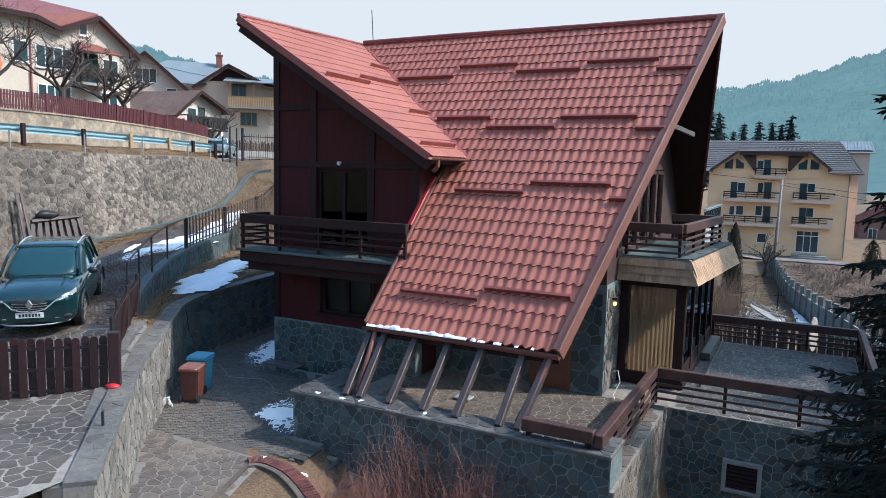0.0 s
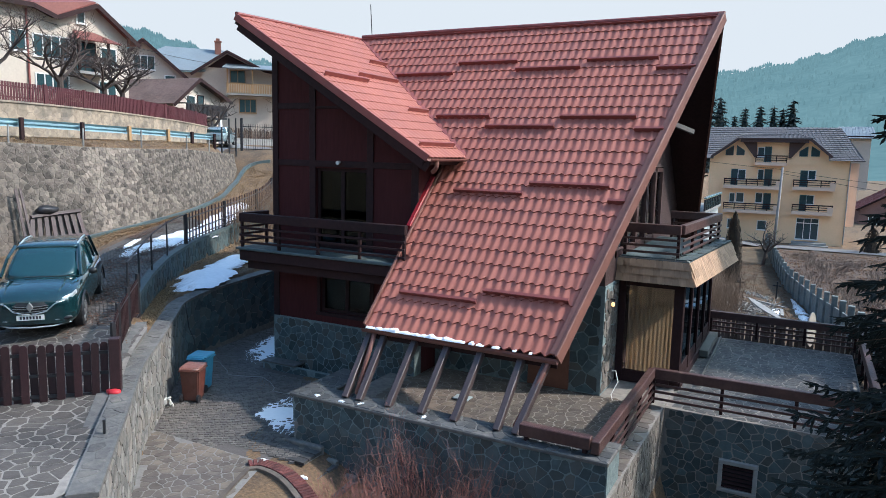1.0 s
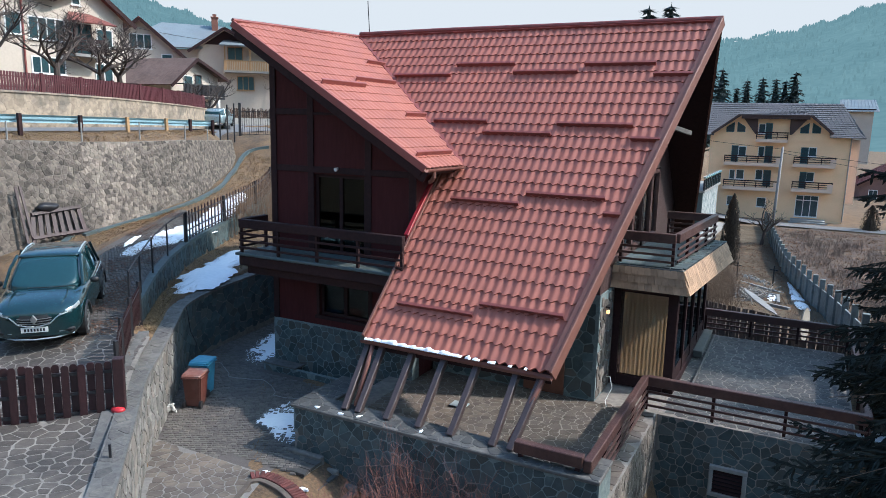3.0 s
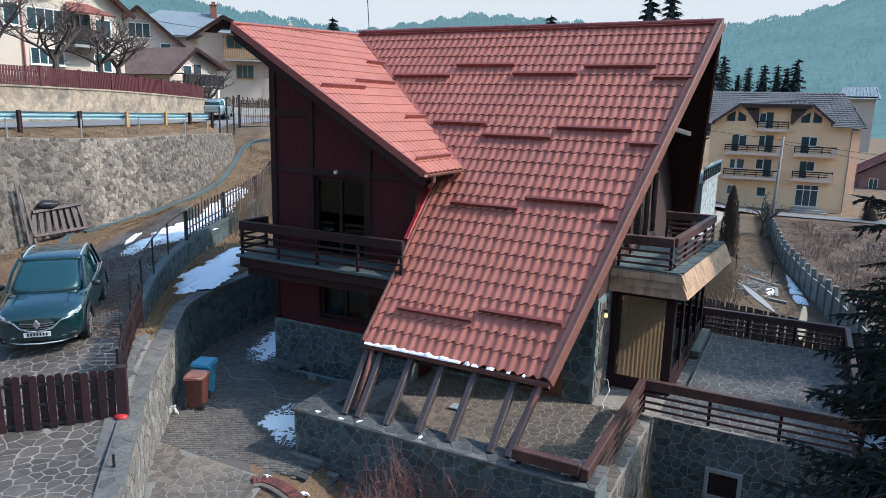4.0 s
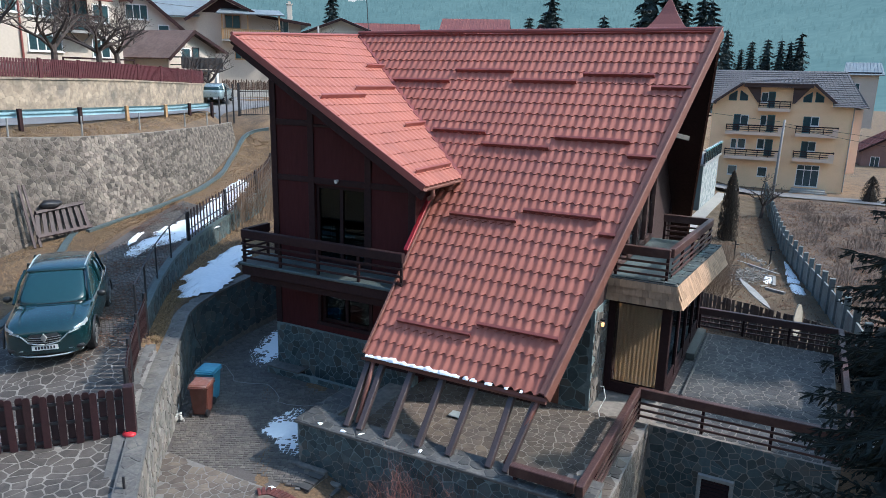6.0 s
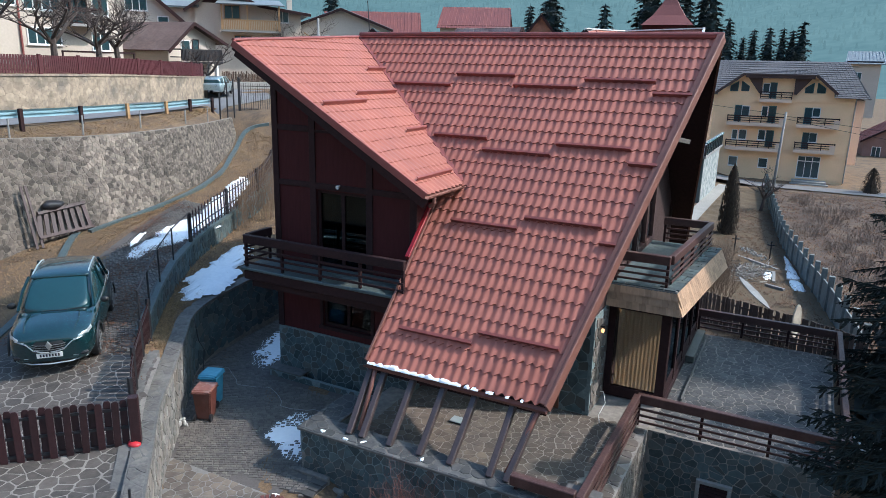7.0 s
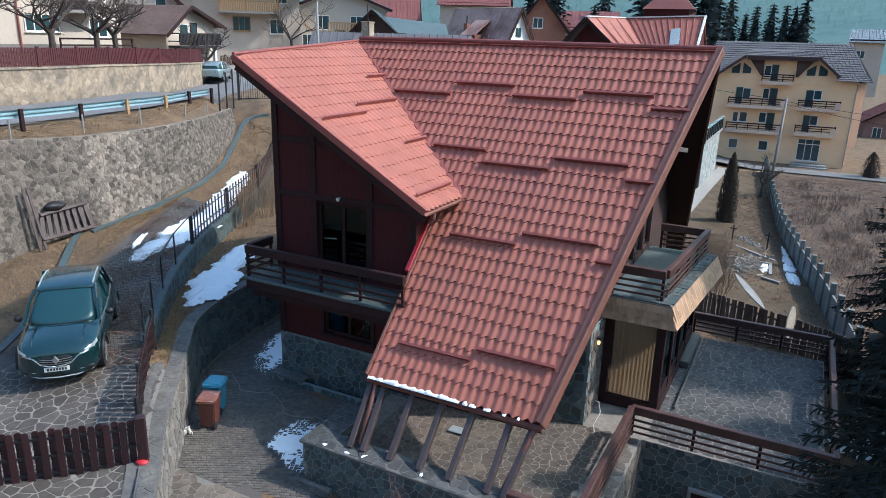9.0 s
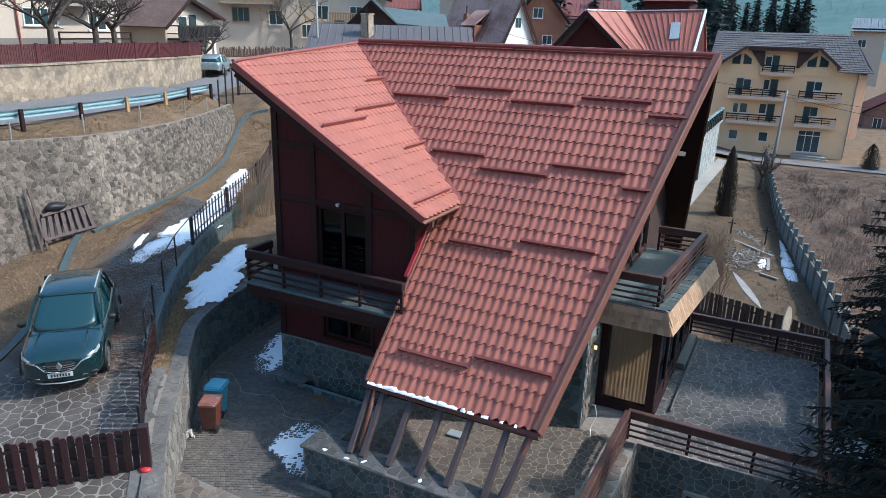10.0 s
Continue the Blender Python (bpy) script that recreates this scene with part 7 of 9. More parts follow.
# attic windows with slanting heads
for x, z, lean in ((1.57, 9.17, 1), (2.66, 9.2, -1), (8.75, 9.2, 1), (9.85, 9.23, -1)):
    o = part("attic_window", bmesh.new(), WHITE, yb)
    q = [(x, z), (x + 0.76, z), (x + 0.76, z + (1.02 if lean > 0 else 0.5)), (x, z + (0.5 if lean > 0 else 1.02))]
    bm = bmesh.new()
    wall_poly(bm, [(a, -0.03, b) for a, b in q], (0, 0.02, 0))
    part("pane", bm, PANE_FAR, o)
    bm = bmesh.new()
    for (a, b), (c, d) in zip(q, q[1:] + q[:1]):
        beam(bm, (a, -0.04, b), (c, -0.04, d), 0.05, 0.07, up=(0, -1, 0))
    part("frame", bm, FRAME_TEAL, o)
for x0, x1, z in ((1.64, 7.24, 5.98), (1.75, 7.22, 3.38), (8.37, 12.27, 6.05), (8.45, 12.22, 3.5), (4.58, 7.64, 8.5)):
    bal = far_balcony(yb, x0, x1, z, TIMBER, deep=1.0, h=0.72, slab_mat=PEACH, slab_h=0.34)
    if x1 > 7.7 or z < 8:
        boxes("end_pier", [(x1 - 0.5, x1 + 0.02, -1.02, -0.9, z, z + 0.55)], PEACH, bal)
far_window(yb, 9.07, 0.57, 2.01, 2.14, 0, 2, WHITE, "entrance_door")
boxes("transom", [(9.07, 11.08, -0.06, -0.02, 2.2, 2.28)], WHITE, yb)
boxes("entrance_step", [(8.7, 11.9, -1.6, 0, -0.1, 0.3), (8.5, 12.1, -2.0, -1.6, -0.2, 0.12)], CONCRETE, yb)


def tiled_slope(bm, a, b, c, d, n, courses):
    """Courses of roof tiles from the eave a-b up to the ridge d-c."""
    a, b, c, d = map(Vector, (a, b, c, d))
    nv = Vector(n).normalized()
    for i in range(courses):
        f0, f1 = i / courses, (i + 1.08) / courses
        ribbed_sheet(bm, lerp(a, d, f0) + nv * 0.05, lerp(b, c, f0) + nv * 0.05, lerp(b, c, f1), lerp(a, d, f1), n, 0.42, 0.03, 0.05)


zt = 8.85
bm = bmesh.new()
tiled_slope(bm, (-0.8, 0.05, 9.3), (14.2, 0.05, 9.3), (12.7, 5.5, 12.4), (-0.8, 5.5, 12.4), (0, -0.57, 1), 14)
tiled_slope(bm, (11.45, -0.9, zt - 0.05), (14.7, -0.9, zt - 0.05), (14.2, 0.05, 9.3), (11.45, 0.05, 9.3), (0, -0.5, 1), 3)
sheet(bm, [(-0.8, -0.9, zt), (0.4, -0.9, zt), (0.4, 0.05, 9.3), (-0.8, 0.05, 9.3)], 0.1, (0, -0.5, 1))
sheet(bm, [(14.7, -0.9, zt - 0.05), (14.7, 12, zt - 0.05), (12.7, 5.5, 12.4)], 0.12, (1, 0, 1))
sheet(bm, [(-0.8, 12, zt), (14.7, 12, zt), (12.7, 5.5, 12.4), (-0.8, 5.5, 12.4)], 0.15, (0, 1, 2))
for (xa, za), (xb, zb) in (((0.15, 9.0), (2.86, 11.1)), ((9.6, 11.1), (11.75, 9.25))):
    sheet(bm, [(xa, -0.9, za), (xb, -0.9, zb), (xb, 3.2, zb), (xa, 3.2, za)], 0.12, (za - zb, 0, xb - xa))
tiled_slope(bm, (2.5, -1.0, 11.0), (10.0, -1.0, 11.0), (8.3, 0.8, 11.55), (3.2, 0.8, 11.55), (0, -0.3, 1), 4)
sheet(bm, [(3.2, 0.8, 11.55), (8.3, 0.8, 11.55), (8.3, 4.2, 11.6), (3.2, 4.2, 11.6)], 0.1, (0, 0, 1))
part("roof", bm, ROOF_SLATE, yb)
bm = bmesh.new()
beam(bm, (0.15, -0.95, 8.92), (2.86, -0.95, 10.98), 0.08, 0.26)
beam(bm, (2.86, -0.95, 10.95), (9.6, -0.95, 10.95), 0.08, 0.16)
beam(bm, (9.6, -0.95, 10.98), (11.75, -0.95, 9.15), 0.08, 0.26)
part("barge_board", bm, GABLE_WOOD, yb)
# boarded brackets under the hood, either side of the attic balcony
for xa, xb, xc, xd in ((3.0, 4.45, 4.7, 4.6), (7.7, 7.75, 8.0, 9.5)):
    bm = bmesh.new()
    wall_poly(bm, [(xa, -0.3, 10.9), (xb, -0.3, 9.0), (xc, -0.3, 9.0), (xd, -0.3, 10.9)], (0, 0.12, 0))
    part("hood_bracket", bm, GABLE_WOOD, yb, "dark timber bracket under the hood")
boxes("hood_soffit", [(3.0, 9.5, -0.9, -0.01, 10.6, 10.88)], GABLE_WOOD, yb)
boxes("string_course", [(4.16, 11.5, -0.1, -0.01, 8.26, 8.36)], YELLOW, yb)
bm = bmesh.new()
tube(bm, [(YW - 0.02, -0.08, 0.2), (YW - 0.02, -0.08, 8.8)], 0.06, 6)
part("downpipe", bm, CONCRETE, yb)
# pale roofed house beyond the guest house
pale = far_house("pale_roofed_house", "distant house with a pale tin roof beyond the guest house", (4.5, 146.0, 3.0), 2, 6, 7, 4, [(0, 7.0), (0.05, 7.0), (5.0, 7.0)], CREAM, ROOF_GREY, over=0.3, windows=[(1.0, 4.0, 1.2, 1.2, 0, 1)])
ribbed("roof_slope", (-0.6, -0.8, 6.7), (5.8, -0.8, 6.7), (5.4, 3.5, 8.9), (-0.2, 3.5, 8.9), ROOF_GREY, pale, 0.6)

# flat-roofed neighbour with a teal railing, and its path
fb = thing("flat_roofed_annex", "pale stone annex with a roof terrace behind teal railings", "house")
boxes("wall", [(-13.0, -7.3, 60.3, 71.0, -3.4, 1.0)], surface("white_grey_rubble", (0.4, 0.42, 0.42), (0.16, 0.2, 0.21), rough=0.9, big=1.5, fine=3, bump=0.8, bump_scale=4, stain=(0.1, 0.14, 0.15), stain_amount=0.7, stain_scale=1.5), fb, "mottled white and grey stone wall")
boxes("front_wall", [(-13.0, -7.25, 60.0, 60.3, -3.4, 1.0)], SHADE_CONCRETE, fb)
boxes("roof_slab", [(-13.2, -7.1, 59.8, 71.2, 1.0, 1.2)], CONCRETE, fb)
TEAL = surface("teal_rail_paint", (0.05, 0.2, 0.22), rough=0.5, bump=0)
for k in range(10):
    y = 59.9 + k * 1.2
    boxes("rail_post", [(-7.25, -7.1, y - 0.07, y + 0.07, 1.2, 2.1)], IRON, fb)
    boxes("post_cap", [(-7.29, -7.06, y - 0.11, y + 0.11, 2.28, 2.34)], WHITE, fb)
boxes("top_rail", [(-7.28, -7.07, 59.8, 71.1, 2.2, 2.28)], TEAL, fb)
boxes("glass_panel", [(-7.2, -7.16, 59.9, 71.0, 1.25, 2.05)], PANE_FAR, fb)
carpet("garden_path", lambda y: -7.3 + 0 * y, lambda y: -6.3 + 0 * y, 36, 74, 0.08, surface("pale_path_concrete", (0.3, 0.29, 0.27), rough=0.9), "pale concrete garden path", "path", step_y=1.5, across=3)
carpet("far_lane", lambda y: -14 + 0 * y, lambda y: 40 + 0 * y, 75.5, 79.0, 0.12, ASPHALT, "grey lane before the yellow house", "road", step_y=1.5, across=12)

# ---- red fence over the road wall ----
rfence = thing("red_fence", "long dark red picket fence on the stone road wall", "fence")
RF = [(x - 0.3, y) for x, y in W4_PATH]
LR = length(RF)
bm_r = bmesh.new()
box(bm_r, -0.045, 0.045, -0.012, 0.012, 0.05, 0.82)
me_r = mesh_of("picket", bm_r, FENCE_RED)
for k, s in enumerate(np.arange(8.0, LR, 0.125)):
    x, y, dx, dy = along(RF, s)
    if k < 300:
        ob = new("picket", me_r)
        ob.parent = rfence
        ob.matrix_basis = pose(x, y, w4_top(x, y) + 0.05, 0, 0, math.degrees(math.atan2(dy, dx)))
bm = bmesh.new()
for k, s in enumerate(np.arange(8.0 + 300 * 0.125, LR - 0.1, 0.125)):
    x, y, dx, dy = along(RF, s)
    z = w4_top(x, y)
    beam(bm, (x, y, z + 0.1), (x, y, z + 0.85), 0.09, 0.024, up=(dx, dy, 0))
o = part("picket_row", bm, FENCE_RED, rfence)
tagged(o, kind="stuff")
for s in np.arange(8.0, LR, 2.4):
    x, y = along(RF, s)[:2]
    z = w4_top(x, y)
    boxes("post", [(x - 0.06, x + 0.06, y - 0.06, y + 0.06, z, z + 0.92)], FENCE_RED, rfence)
for zz in (0.25, 0.68):
    bm = bmesh.new()
    tube(bm, [(x - 0.03, y, w4_top(x, y) + zz) for x, y in RF], 0.035, 4)
    part("rail", bm, FENCE_RED, rfence)

# ---- poles and wires ----
def pole(name, x, y, z0, z1, r, material, label, lean=(0, 0)):
    bm = bmesh.new()
    tube(bm, [(x, y, z0), (x + lean[0], y + lean[1], z1)], [r, r * 0.65], 10)
    return solo(name, bm, material, label, "pole", smooth=True)


pole("utility_pole", -2.0, 61.5, -3.0, 4.9, 0.13, CONCRETE, "pale concrete utility pole behind the garden", lean=(0.2, 0))
pole("utility_pole", -33.5, 44.0, 4.5, 11.0, 0.12, CONCRETE, "tall grey steel utility pole by the road")


def wire(a, b, sag, r=0.012):
    bm = bmesh.new()
    a, b = Vector(a), Vector(b)
    tube(bm, [lerp(a, b, k / 14) - Vector((0, 0, sag * 4 * (k / 14) * (1 - k / 14))) for k in range(15)], r, 4, cap=False)
    solo("overhead_wire", bm, IRON, "thin black overhead wire between poles", "wire", group="overhead wires")


wire((-52.8, 52.0, 13.5), (-33.0, 14.0, 12.3), 0.5, 0.025)
wire((-52.3, 46.0, 12.0), (-33.0, 14.0, 11.5), 0.5, 0.025)
wire((-1.8, 61.5, 4.6), (24.0, 64.0, 3.0), 0.5, 0.02)
wire((-1.8, 61.5, 4.7), (-30.0, 66.0, 9.0), 0.6, 0.02)
wire((-1.8, 61.5, 4.4), (24.0, 61.0, 1.6), 0.5, 0.02)

# ---- back garden ----
CONC_TEAL = surface("teal_grey_fence_concrete", (0.2, 0.24, 0.24), (0.12, 0.15, 0.155), rough=0.9, bump=0.4, stain=(0.09, 0.1, 0.1), stain_amount=0.6, stain_scale=1.2)
conc = thing("concrete_fence", "grey precast concrete fence running down the back garden", "fence")
CF = smooth_path([(2.4, 23.5), (1.95, 28.0), (1.45, 32.8), (0.42, 40.6), (-0.62, 48.0), (-1.66, 58.3), (-2.35, 66.0), (-3.1, 75.0)], 4)
LC = length(CF)
panel_at = np.arange(0, LC, 1.9)
for k, s in enumerate(panel_at):
    x, y, dx, dy = along(CF, s)
    z = float(ground_z(x, y))
    boxes("fence_post", [(x - 0.11, x + 0.11, y - 0.1, y + 0.1, z - 0.3, z + 1.5)], CONC_TEAL, conc, bevel=0.015)
    if k < len(panel_at) - 1:
        x2, y2 = along(CF, s + 1.9)[:2]
        z2 = float(ground_z(x2, y2))
        bm = bmesh.new()
        beam(bm, (x, y, z + 0.5), (x2, y2, z2 + 0.5), 0.06, 1.1)
        part("panel", bm, CONC_TEAL, conc)
gp = thing("garden_pickets", "weathered grey-brown paling fence behind the terrace", "fence")
bm_g = bmesh.new()
box(bm_g, -0.058, 0.058, -0.01, 0.01, 0.0, 1.22)
PALE = surface("weathered_paling", (0.125, 0.1, 0.088), (0.07, 0.058, 0.052), rough=0.9, bump=0.3, per_piece=0.4)
me_g = mesh_of("paling", bm_g, PALE)
rng = random.Random(9)
GPA, GPB = Vector((-4.0, 26.6, 0)), Vector((2.4, 23.0, 0))
ng = int((GPB - GPA).length / 0.13)
for k in range(ng):
    p = lerp(GPA, GPB, k / ng)
    ob = new("paling", me_g)
    ob.parent = gp
    ob.matrix_basis = pose(p.x, p.y, float(ground_z(p.x, p.y)) - 0.03, rng.uniform(-2, 2), rng.uniform(-2, 2), math.degrees(math.atan2(GPB.y - GPA.y, GPB.x - GPA.x)))
for zz in (0.35, 1.0):
    bm = bmesh.new()
    beam(bm, GPA + Vector((0, 0.04, float(ground_z(-4, 26.6)) + zz)), GPB + Vector((0, 0.04, float(ground_z(2.4, 23)) + zz)), 0.04, 0.08)
    part("rail", bm, PALE, gp)
bm = bmesh.new()
pa, pb = Vector((-1.55, 27.7, 0.35)), Vector((-0.33, 24.3, 0.35))
pd = (pb - pa).normalized()
ps = pd.cross(Vector((0.2, -0.5, 1))).normalized()
sheet(bm, [pa + (pb - pa) * f + ps * w for f, w in ((0.0, 0.02), (0.2, 0.11), (0.5, 0.15), (0.8, 0.11), (1.0, 0.02), (1.0, -0.02), (0.8, -0.11), (0.5, -0.15), (0.2, -0.11), (0.0, -0.02))], 0.04, ps.cross(pd))
solo("pale_plank", bm, CONCRETE, "long pale plank leaning over the paling fence", "plank")
bm = bmesh.new()
prof = [(0.19 * math.sin(k * math.tau / 18), 0.5 - 0.5 * math.cos(k * math.tau / 18)) for k in range(18)]
wall_poly(bm, [(0.5 + x * 0.6, 23.25 + x * 0.8 + z * 0.3, -0.15 + z) for x, z in prof], (-0.03, 0.03, 0))
solo("oval_board", bm, surface("pale_varnished_board", (0.55, 0.5, 0.42), rough=0.5), "oval pale wooden board standing at the paling fence", "board")
for k, (x, y, h) in enumerate(((-2.95, 43.4, 0.95), (-0.97, 41.5, 1.15))):
    t = thing("cross_post", "thin dark garden post with a short crossbar", "post", group="garden posts", at=(x, y, float(ground_z(x, y))))
    boxes("upright", [(-0.035, 0.035, -0.035, 0.035, -0.2, h)], IRON, t)
    boxes("crossbar", [(-0.2, 0.2, -0.03, 0.03, h - 0.25, h - 0.19)], IRON, t)
bm = bmesh.new()
rng = random.Random(12)
for k in range(90):
    x, y = rng.gauss(-1.6, 0.45), rng.gauss(37.0, 1.5)
    z = float(ground_z(x, y)) + 0.05 + rng.uniform(0, 0.25)
    a, e = rng.uniform(0, math.tau), rng.uniform(-0.3, 0.6)
    l = rng.uniform(0.2, 0.7)
    tube(bm, [(x, y, z), (x + l * math.cos(a), y + l * math.sin(a), z + l * e)], rng.uniform(0.015, 0.035), 4)
solo("stick_pile", bm, surface("bleached_wood", (0.34, 0.32, 0.29), (0.18, 0.165, 0.15), rough=0.9, per_island=0.4), "pile of bleached sticks and debris in the back garden", "debris", kind="stuff")
bm = bmesh.new()
rng = random.Random(31)
for k in range(150):
    f = rng.random()
    x, y = (lerp(-2.6, -1.2, f) + rng.gauss(0, 0.1), lerp(44.2, 41.8, f) + rng.gauss(0, 0.35)) if k < 70 else (rng.gauss(-1.95, 0.35), rng.gauss(37.6, 1.1))
    m = Matrix.Translation((x, y, float(ground_z(x, y)) + rng.uniform(0.02, 0.1))) @ Euler((rng.random() * 3, rng.random() * 3, 0)).to_matrix().to_4x4() @ Matrix.Diagonal((1, 0.75, 0.5, 1))
    bmesh.ops.create_icosphere(bm, subdivisions=1, radius=rng.uniform(0.05, 0.13), matrix=m)
solo("stone_rubble", bm, surface("grey_rubble_stone", (0.3, 0.29, 0.27), (0.14, 0.14, 0.135), rough=0.9, per_island=0.4, bump=0.3), "scattered grey rubble stones in the back garden", "rubble", kind="stuff")
bm = bmesh.new()
for x0, y0, x1, y1 in ((-0.5, 35.5, -0.6, 38.3), (-1.2, 38.3, -0.6, 38.2), (0.0, 34.0, -0.8, 34.6), (-2.6, 41.5, -0.4, 39.0)):
    beam(bm, (x0, y0, float(ground_z(x0, y0)) + 0.08), (x1, y1, float(ground_z(x1, y1)) + 0.08), 0.14, 0.12)
solo("bed_edging", bm, CONCRETE, "broken pale edging stones round a garden bed", "edging", kind="stuff")

# ---- small things about the house ----
LAMP_WARM = glowing("warm_lamp_glass", (1.0, 0.5, 0.2), 1.2)
for x, y, z, o in ((-3.37, 14.35, 2.3, (0.08, 0)), (-7.62, 12.9, 2.45, (0, -0.08)), (-10.21, 12.35, 2.62, (0, 0))):
    t = thing("wall_lamp", "small lit wall lamp with a warm glass", "lamp", group="wall lamps", at=(x, y, z))
    boxes("mount", [(-0.05, 0.05, -0.05, 0.05, 0.1, 0.14)], IRON, t)
    boxes("glass", [(-0.03, 0.03, -0.03, 0.03, -0.03, 0.05)], LAMP_WARM, t, "glowing warm glass", bevel=0.01)
bm = bmesh.new()
beam(bm, (-7.27, 12.55, main_z(12.55) + 0.06), (-7.27, 13.6, main_z(13.6) + 0.06), 0.1, 0.16, bevel=0.01)
part("wall_flashing", bm, FLASHING, house, "bright red metal flashing where the roof meets the wall")
bm = bmesh.new()
tube(bm, [(-11.55, 17.6, RIDGE_Z - 0.1), (-11.62, 17.6, RIDGE_Z + 0.95)], 0.012, 6)
part("lightning_rod", bm, IRON, house)
# porch wall: door and dark window
porch = part("porch_front", bmesh.new(), TIMBER, house, "porch doors and window")
boxes("door", [(-5.0, -4.1, 13.83, 13.9, TZ, 2.5)], surface("brown_door", (0.16, 0.06, 0.035), rough=0.5, bump=0.2), porch, "brown wooden door")
boxes("window_frame", [(-6.6, -6.52, 13.82, 13.9, 1.2, 2.3), (-5.48, -5.4, 13.82, 13.9, 1.2, 2.3), (-6.52, -5.48, 13.82, 13.9, 1.2, 1.28), (-6.52, -5.48, 13.82, 13.9, 2.22, 2.3)], TIMBER, porch)
boxes("window_pane", [(-6.52, -5.48, 13.85, 13.87, 1.28, 2.22)], PANE_FAR, porch)
bm = bmesh.new()
box(bm, -5.95, -5.6, 12.1, 12.35, TZ, TZ + 0.03, bevel=0.01)
for x in (-5.9, -5.65):
    tube(bm, [(x, 12.22, TZ), (x, 12.22, TZ + 0.02)], 0.03, 6)
solo("metal_tray", bm, GALV, "small pale metal tray on the porch floor", "tray")
# vent in the stone wall
vent = thing("wall_vent", "small dark louvred vent with a concrete surround in the stone wall", "vent", at=(-0.98, 13.92, -0.95))
boxes("surround", [(-0.08, 0.62, -0.04, 0.06, -0.06, 0.02), (-0.08, 0.62, -0.04, 0.06, 0.5, 0.58), (-0.08, 0.0, -0.04, 0.06, 0.02, 0.5), (0.54, 0.62, -0.04, 0.06, 0.02, 0.5)], CONCRETE, vent, bevel=0.01)
for k in range(6):
    bm = bmesh.new()
    beam(bm, (0, 0.0, 0.06 + k * 0.08), (0.54, 0.0, 0.06 + k * 0.08), 0.06, 0.012, up=(0, -1, 1.2))
    part("louvre", bm, TIMBER, vent)
# black back stands in for the shade behind the louvres
boxes("dark_back", [(0, 0.54, 0.03, 0.05, 0.02, 0.5)], SHADE_BLACK, vent)
bm = bmesh.new()
box(bm, -2.1, -1.95, 10.0, 10.35, -0.28, -0.16, bevel=0.02)
tube(bm, [(-2.05, 10.1, -0.22), (-1.92, 10.08, -0.3)], 0.05, 8)
solo("wall_spotlight", bm, GALV, "grey floodlight fixed to the sunlit stone wall", "lamp")

# stepping slabs and brick-edged bed before the parapet
rng = random.Random(23)
for k, (x0, x1, y0, z) in enumerate(((-8.05, -7.18, 8.93, 0.09), (-7.18, -6.86, 8.92, -0.1), (-6.86, -6.45, 8.85, -0.3), (-6.45, -5.85, 8.7, -0.5), (-5.85, -5.2, 8.6, -0.68))):
    t = thing("stone_step", "worn dark stone step descending beside the parapet wall", "step", group="garden steps")
    bm = bmesh.new()
    box(bm, x0, x1 - 0.03, y0 + 0.03, 9.5, z - 0.4, z - 0.05)
    part("riser", bm, MORTAR, t)
    n = 3 if k == 0 else 2
    for q in range(n):
        ya, yb = lerp(y0, 9.5, q / n), lerp(y0, 9.5, (q + 1) / n)
        bm = bmesh.new()
        w = [rng.uniform(-0.04, 0.04) for _ in range(4)]
        slab(bm, [(x0 + 0.01 + w[0] * 0.3, ya + 0.012 + w[1] * 0.3), (x1 + w[2] * 0.6, ya + 0.012), (x1 + w[3] * 0.6, yb - 0.012), (x0 + 0.01, yb - 0.012)], z - 0.05, z + rng.uniform(-0.008, 0.008))
        part("tread", bm, PAVING_DARK, t)
    bm = bmesh.new()
    box(bm, x0 + 0.02, x1 - 0.02, 9.46, 9.58, z - 0.3, z + 0.07, bevel=0.02)
    part("side_kerb", bm, COPING_STONE, t)
bed = thing("brick_edging", "curved edging of dark red bricks round a small lawn", "edging")
BE = smooth_path([(-7.86, 8.36), (-7.7, 8.5), (-7.37, 8.5), (-6.95, 8.38), (-6.46, 8.13), (-6.04, 7.85), (-5.5, 7.45)], 4)
LB = length(BE)
BRICK = surface("dark_red_brick", (0.13, 0.035, 0.03), (0.08, 0.025, 0.024), rough=0.8, bump=0.4, per_piece=0.3)
bm_b = bmesh.new()
box(bm_b, -0.032, 0.032, -0.11, 0.11, -0.1, 0.05, bevel=0.008)
me_b = mesh_of("brick", bm_b, BRICK)


def bed_z(x, y):
    return 0.12 - 0.12 * float(step(-7.2, -5.2, x))


for s in np.arange(0.04, LB, 0.078):
    x, y, dx, dy = along(BE, s)
    ob = new("brick", me_b)
    ob.parent = bed
    ob.matrix_basis = pose(x, y, bed_z(x, y), 0, 0, math.degrees(math.atan2(dy, dx)))
bm = bmesh.new()
wall_run(bm, BE, 0.045, lambda x, y: bed_z(x, y) - 0.5, lambda x, y: bed_z(x, y) + 0.03, side=0.16)
part("kerb", bm, PAVING, bed)
bm = bmesh.new()
inner = [(x + 0.2 * 0, y - 0.15) for x, y in BE] + [(-5.4, 5.6), (-7.0, 5.6), (-7.55, 7.2)]
slab(bm, inner, -0.8, lambda x, y: bed_z(x, y) - 0.02)
solo("lawn_patch", bm, GRASS, "small dry lawn inside the brick edging", "lawn", kind="structure")
bm = bmesh.new()
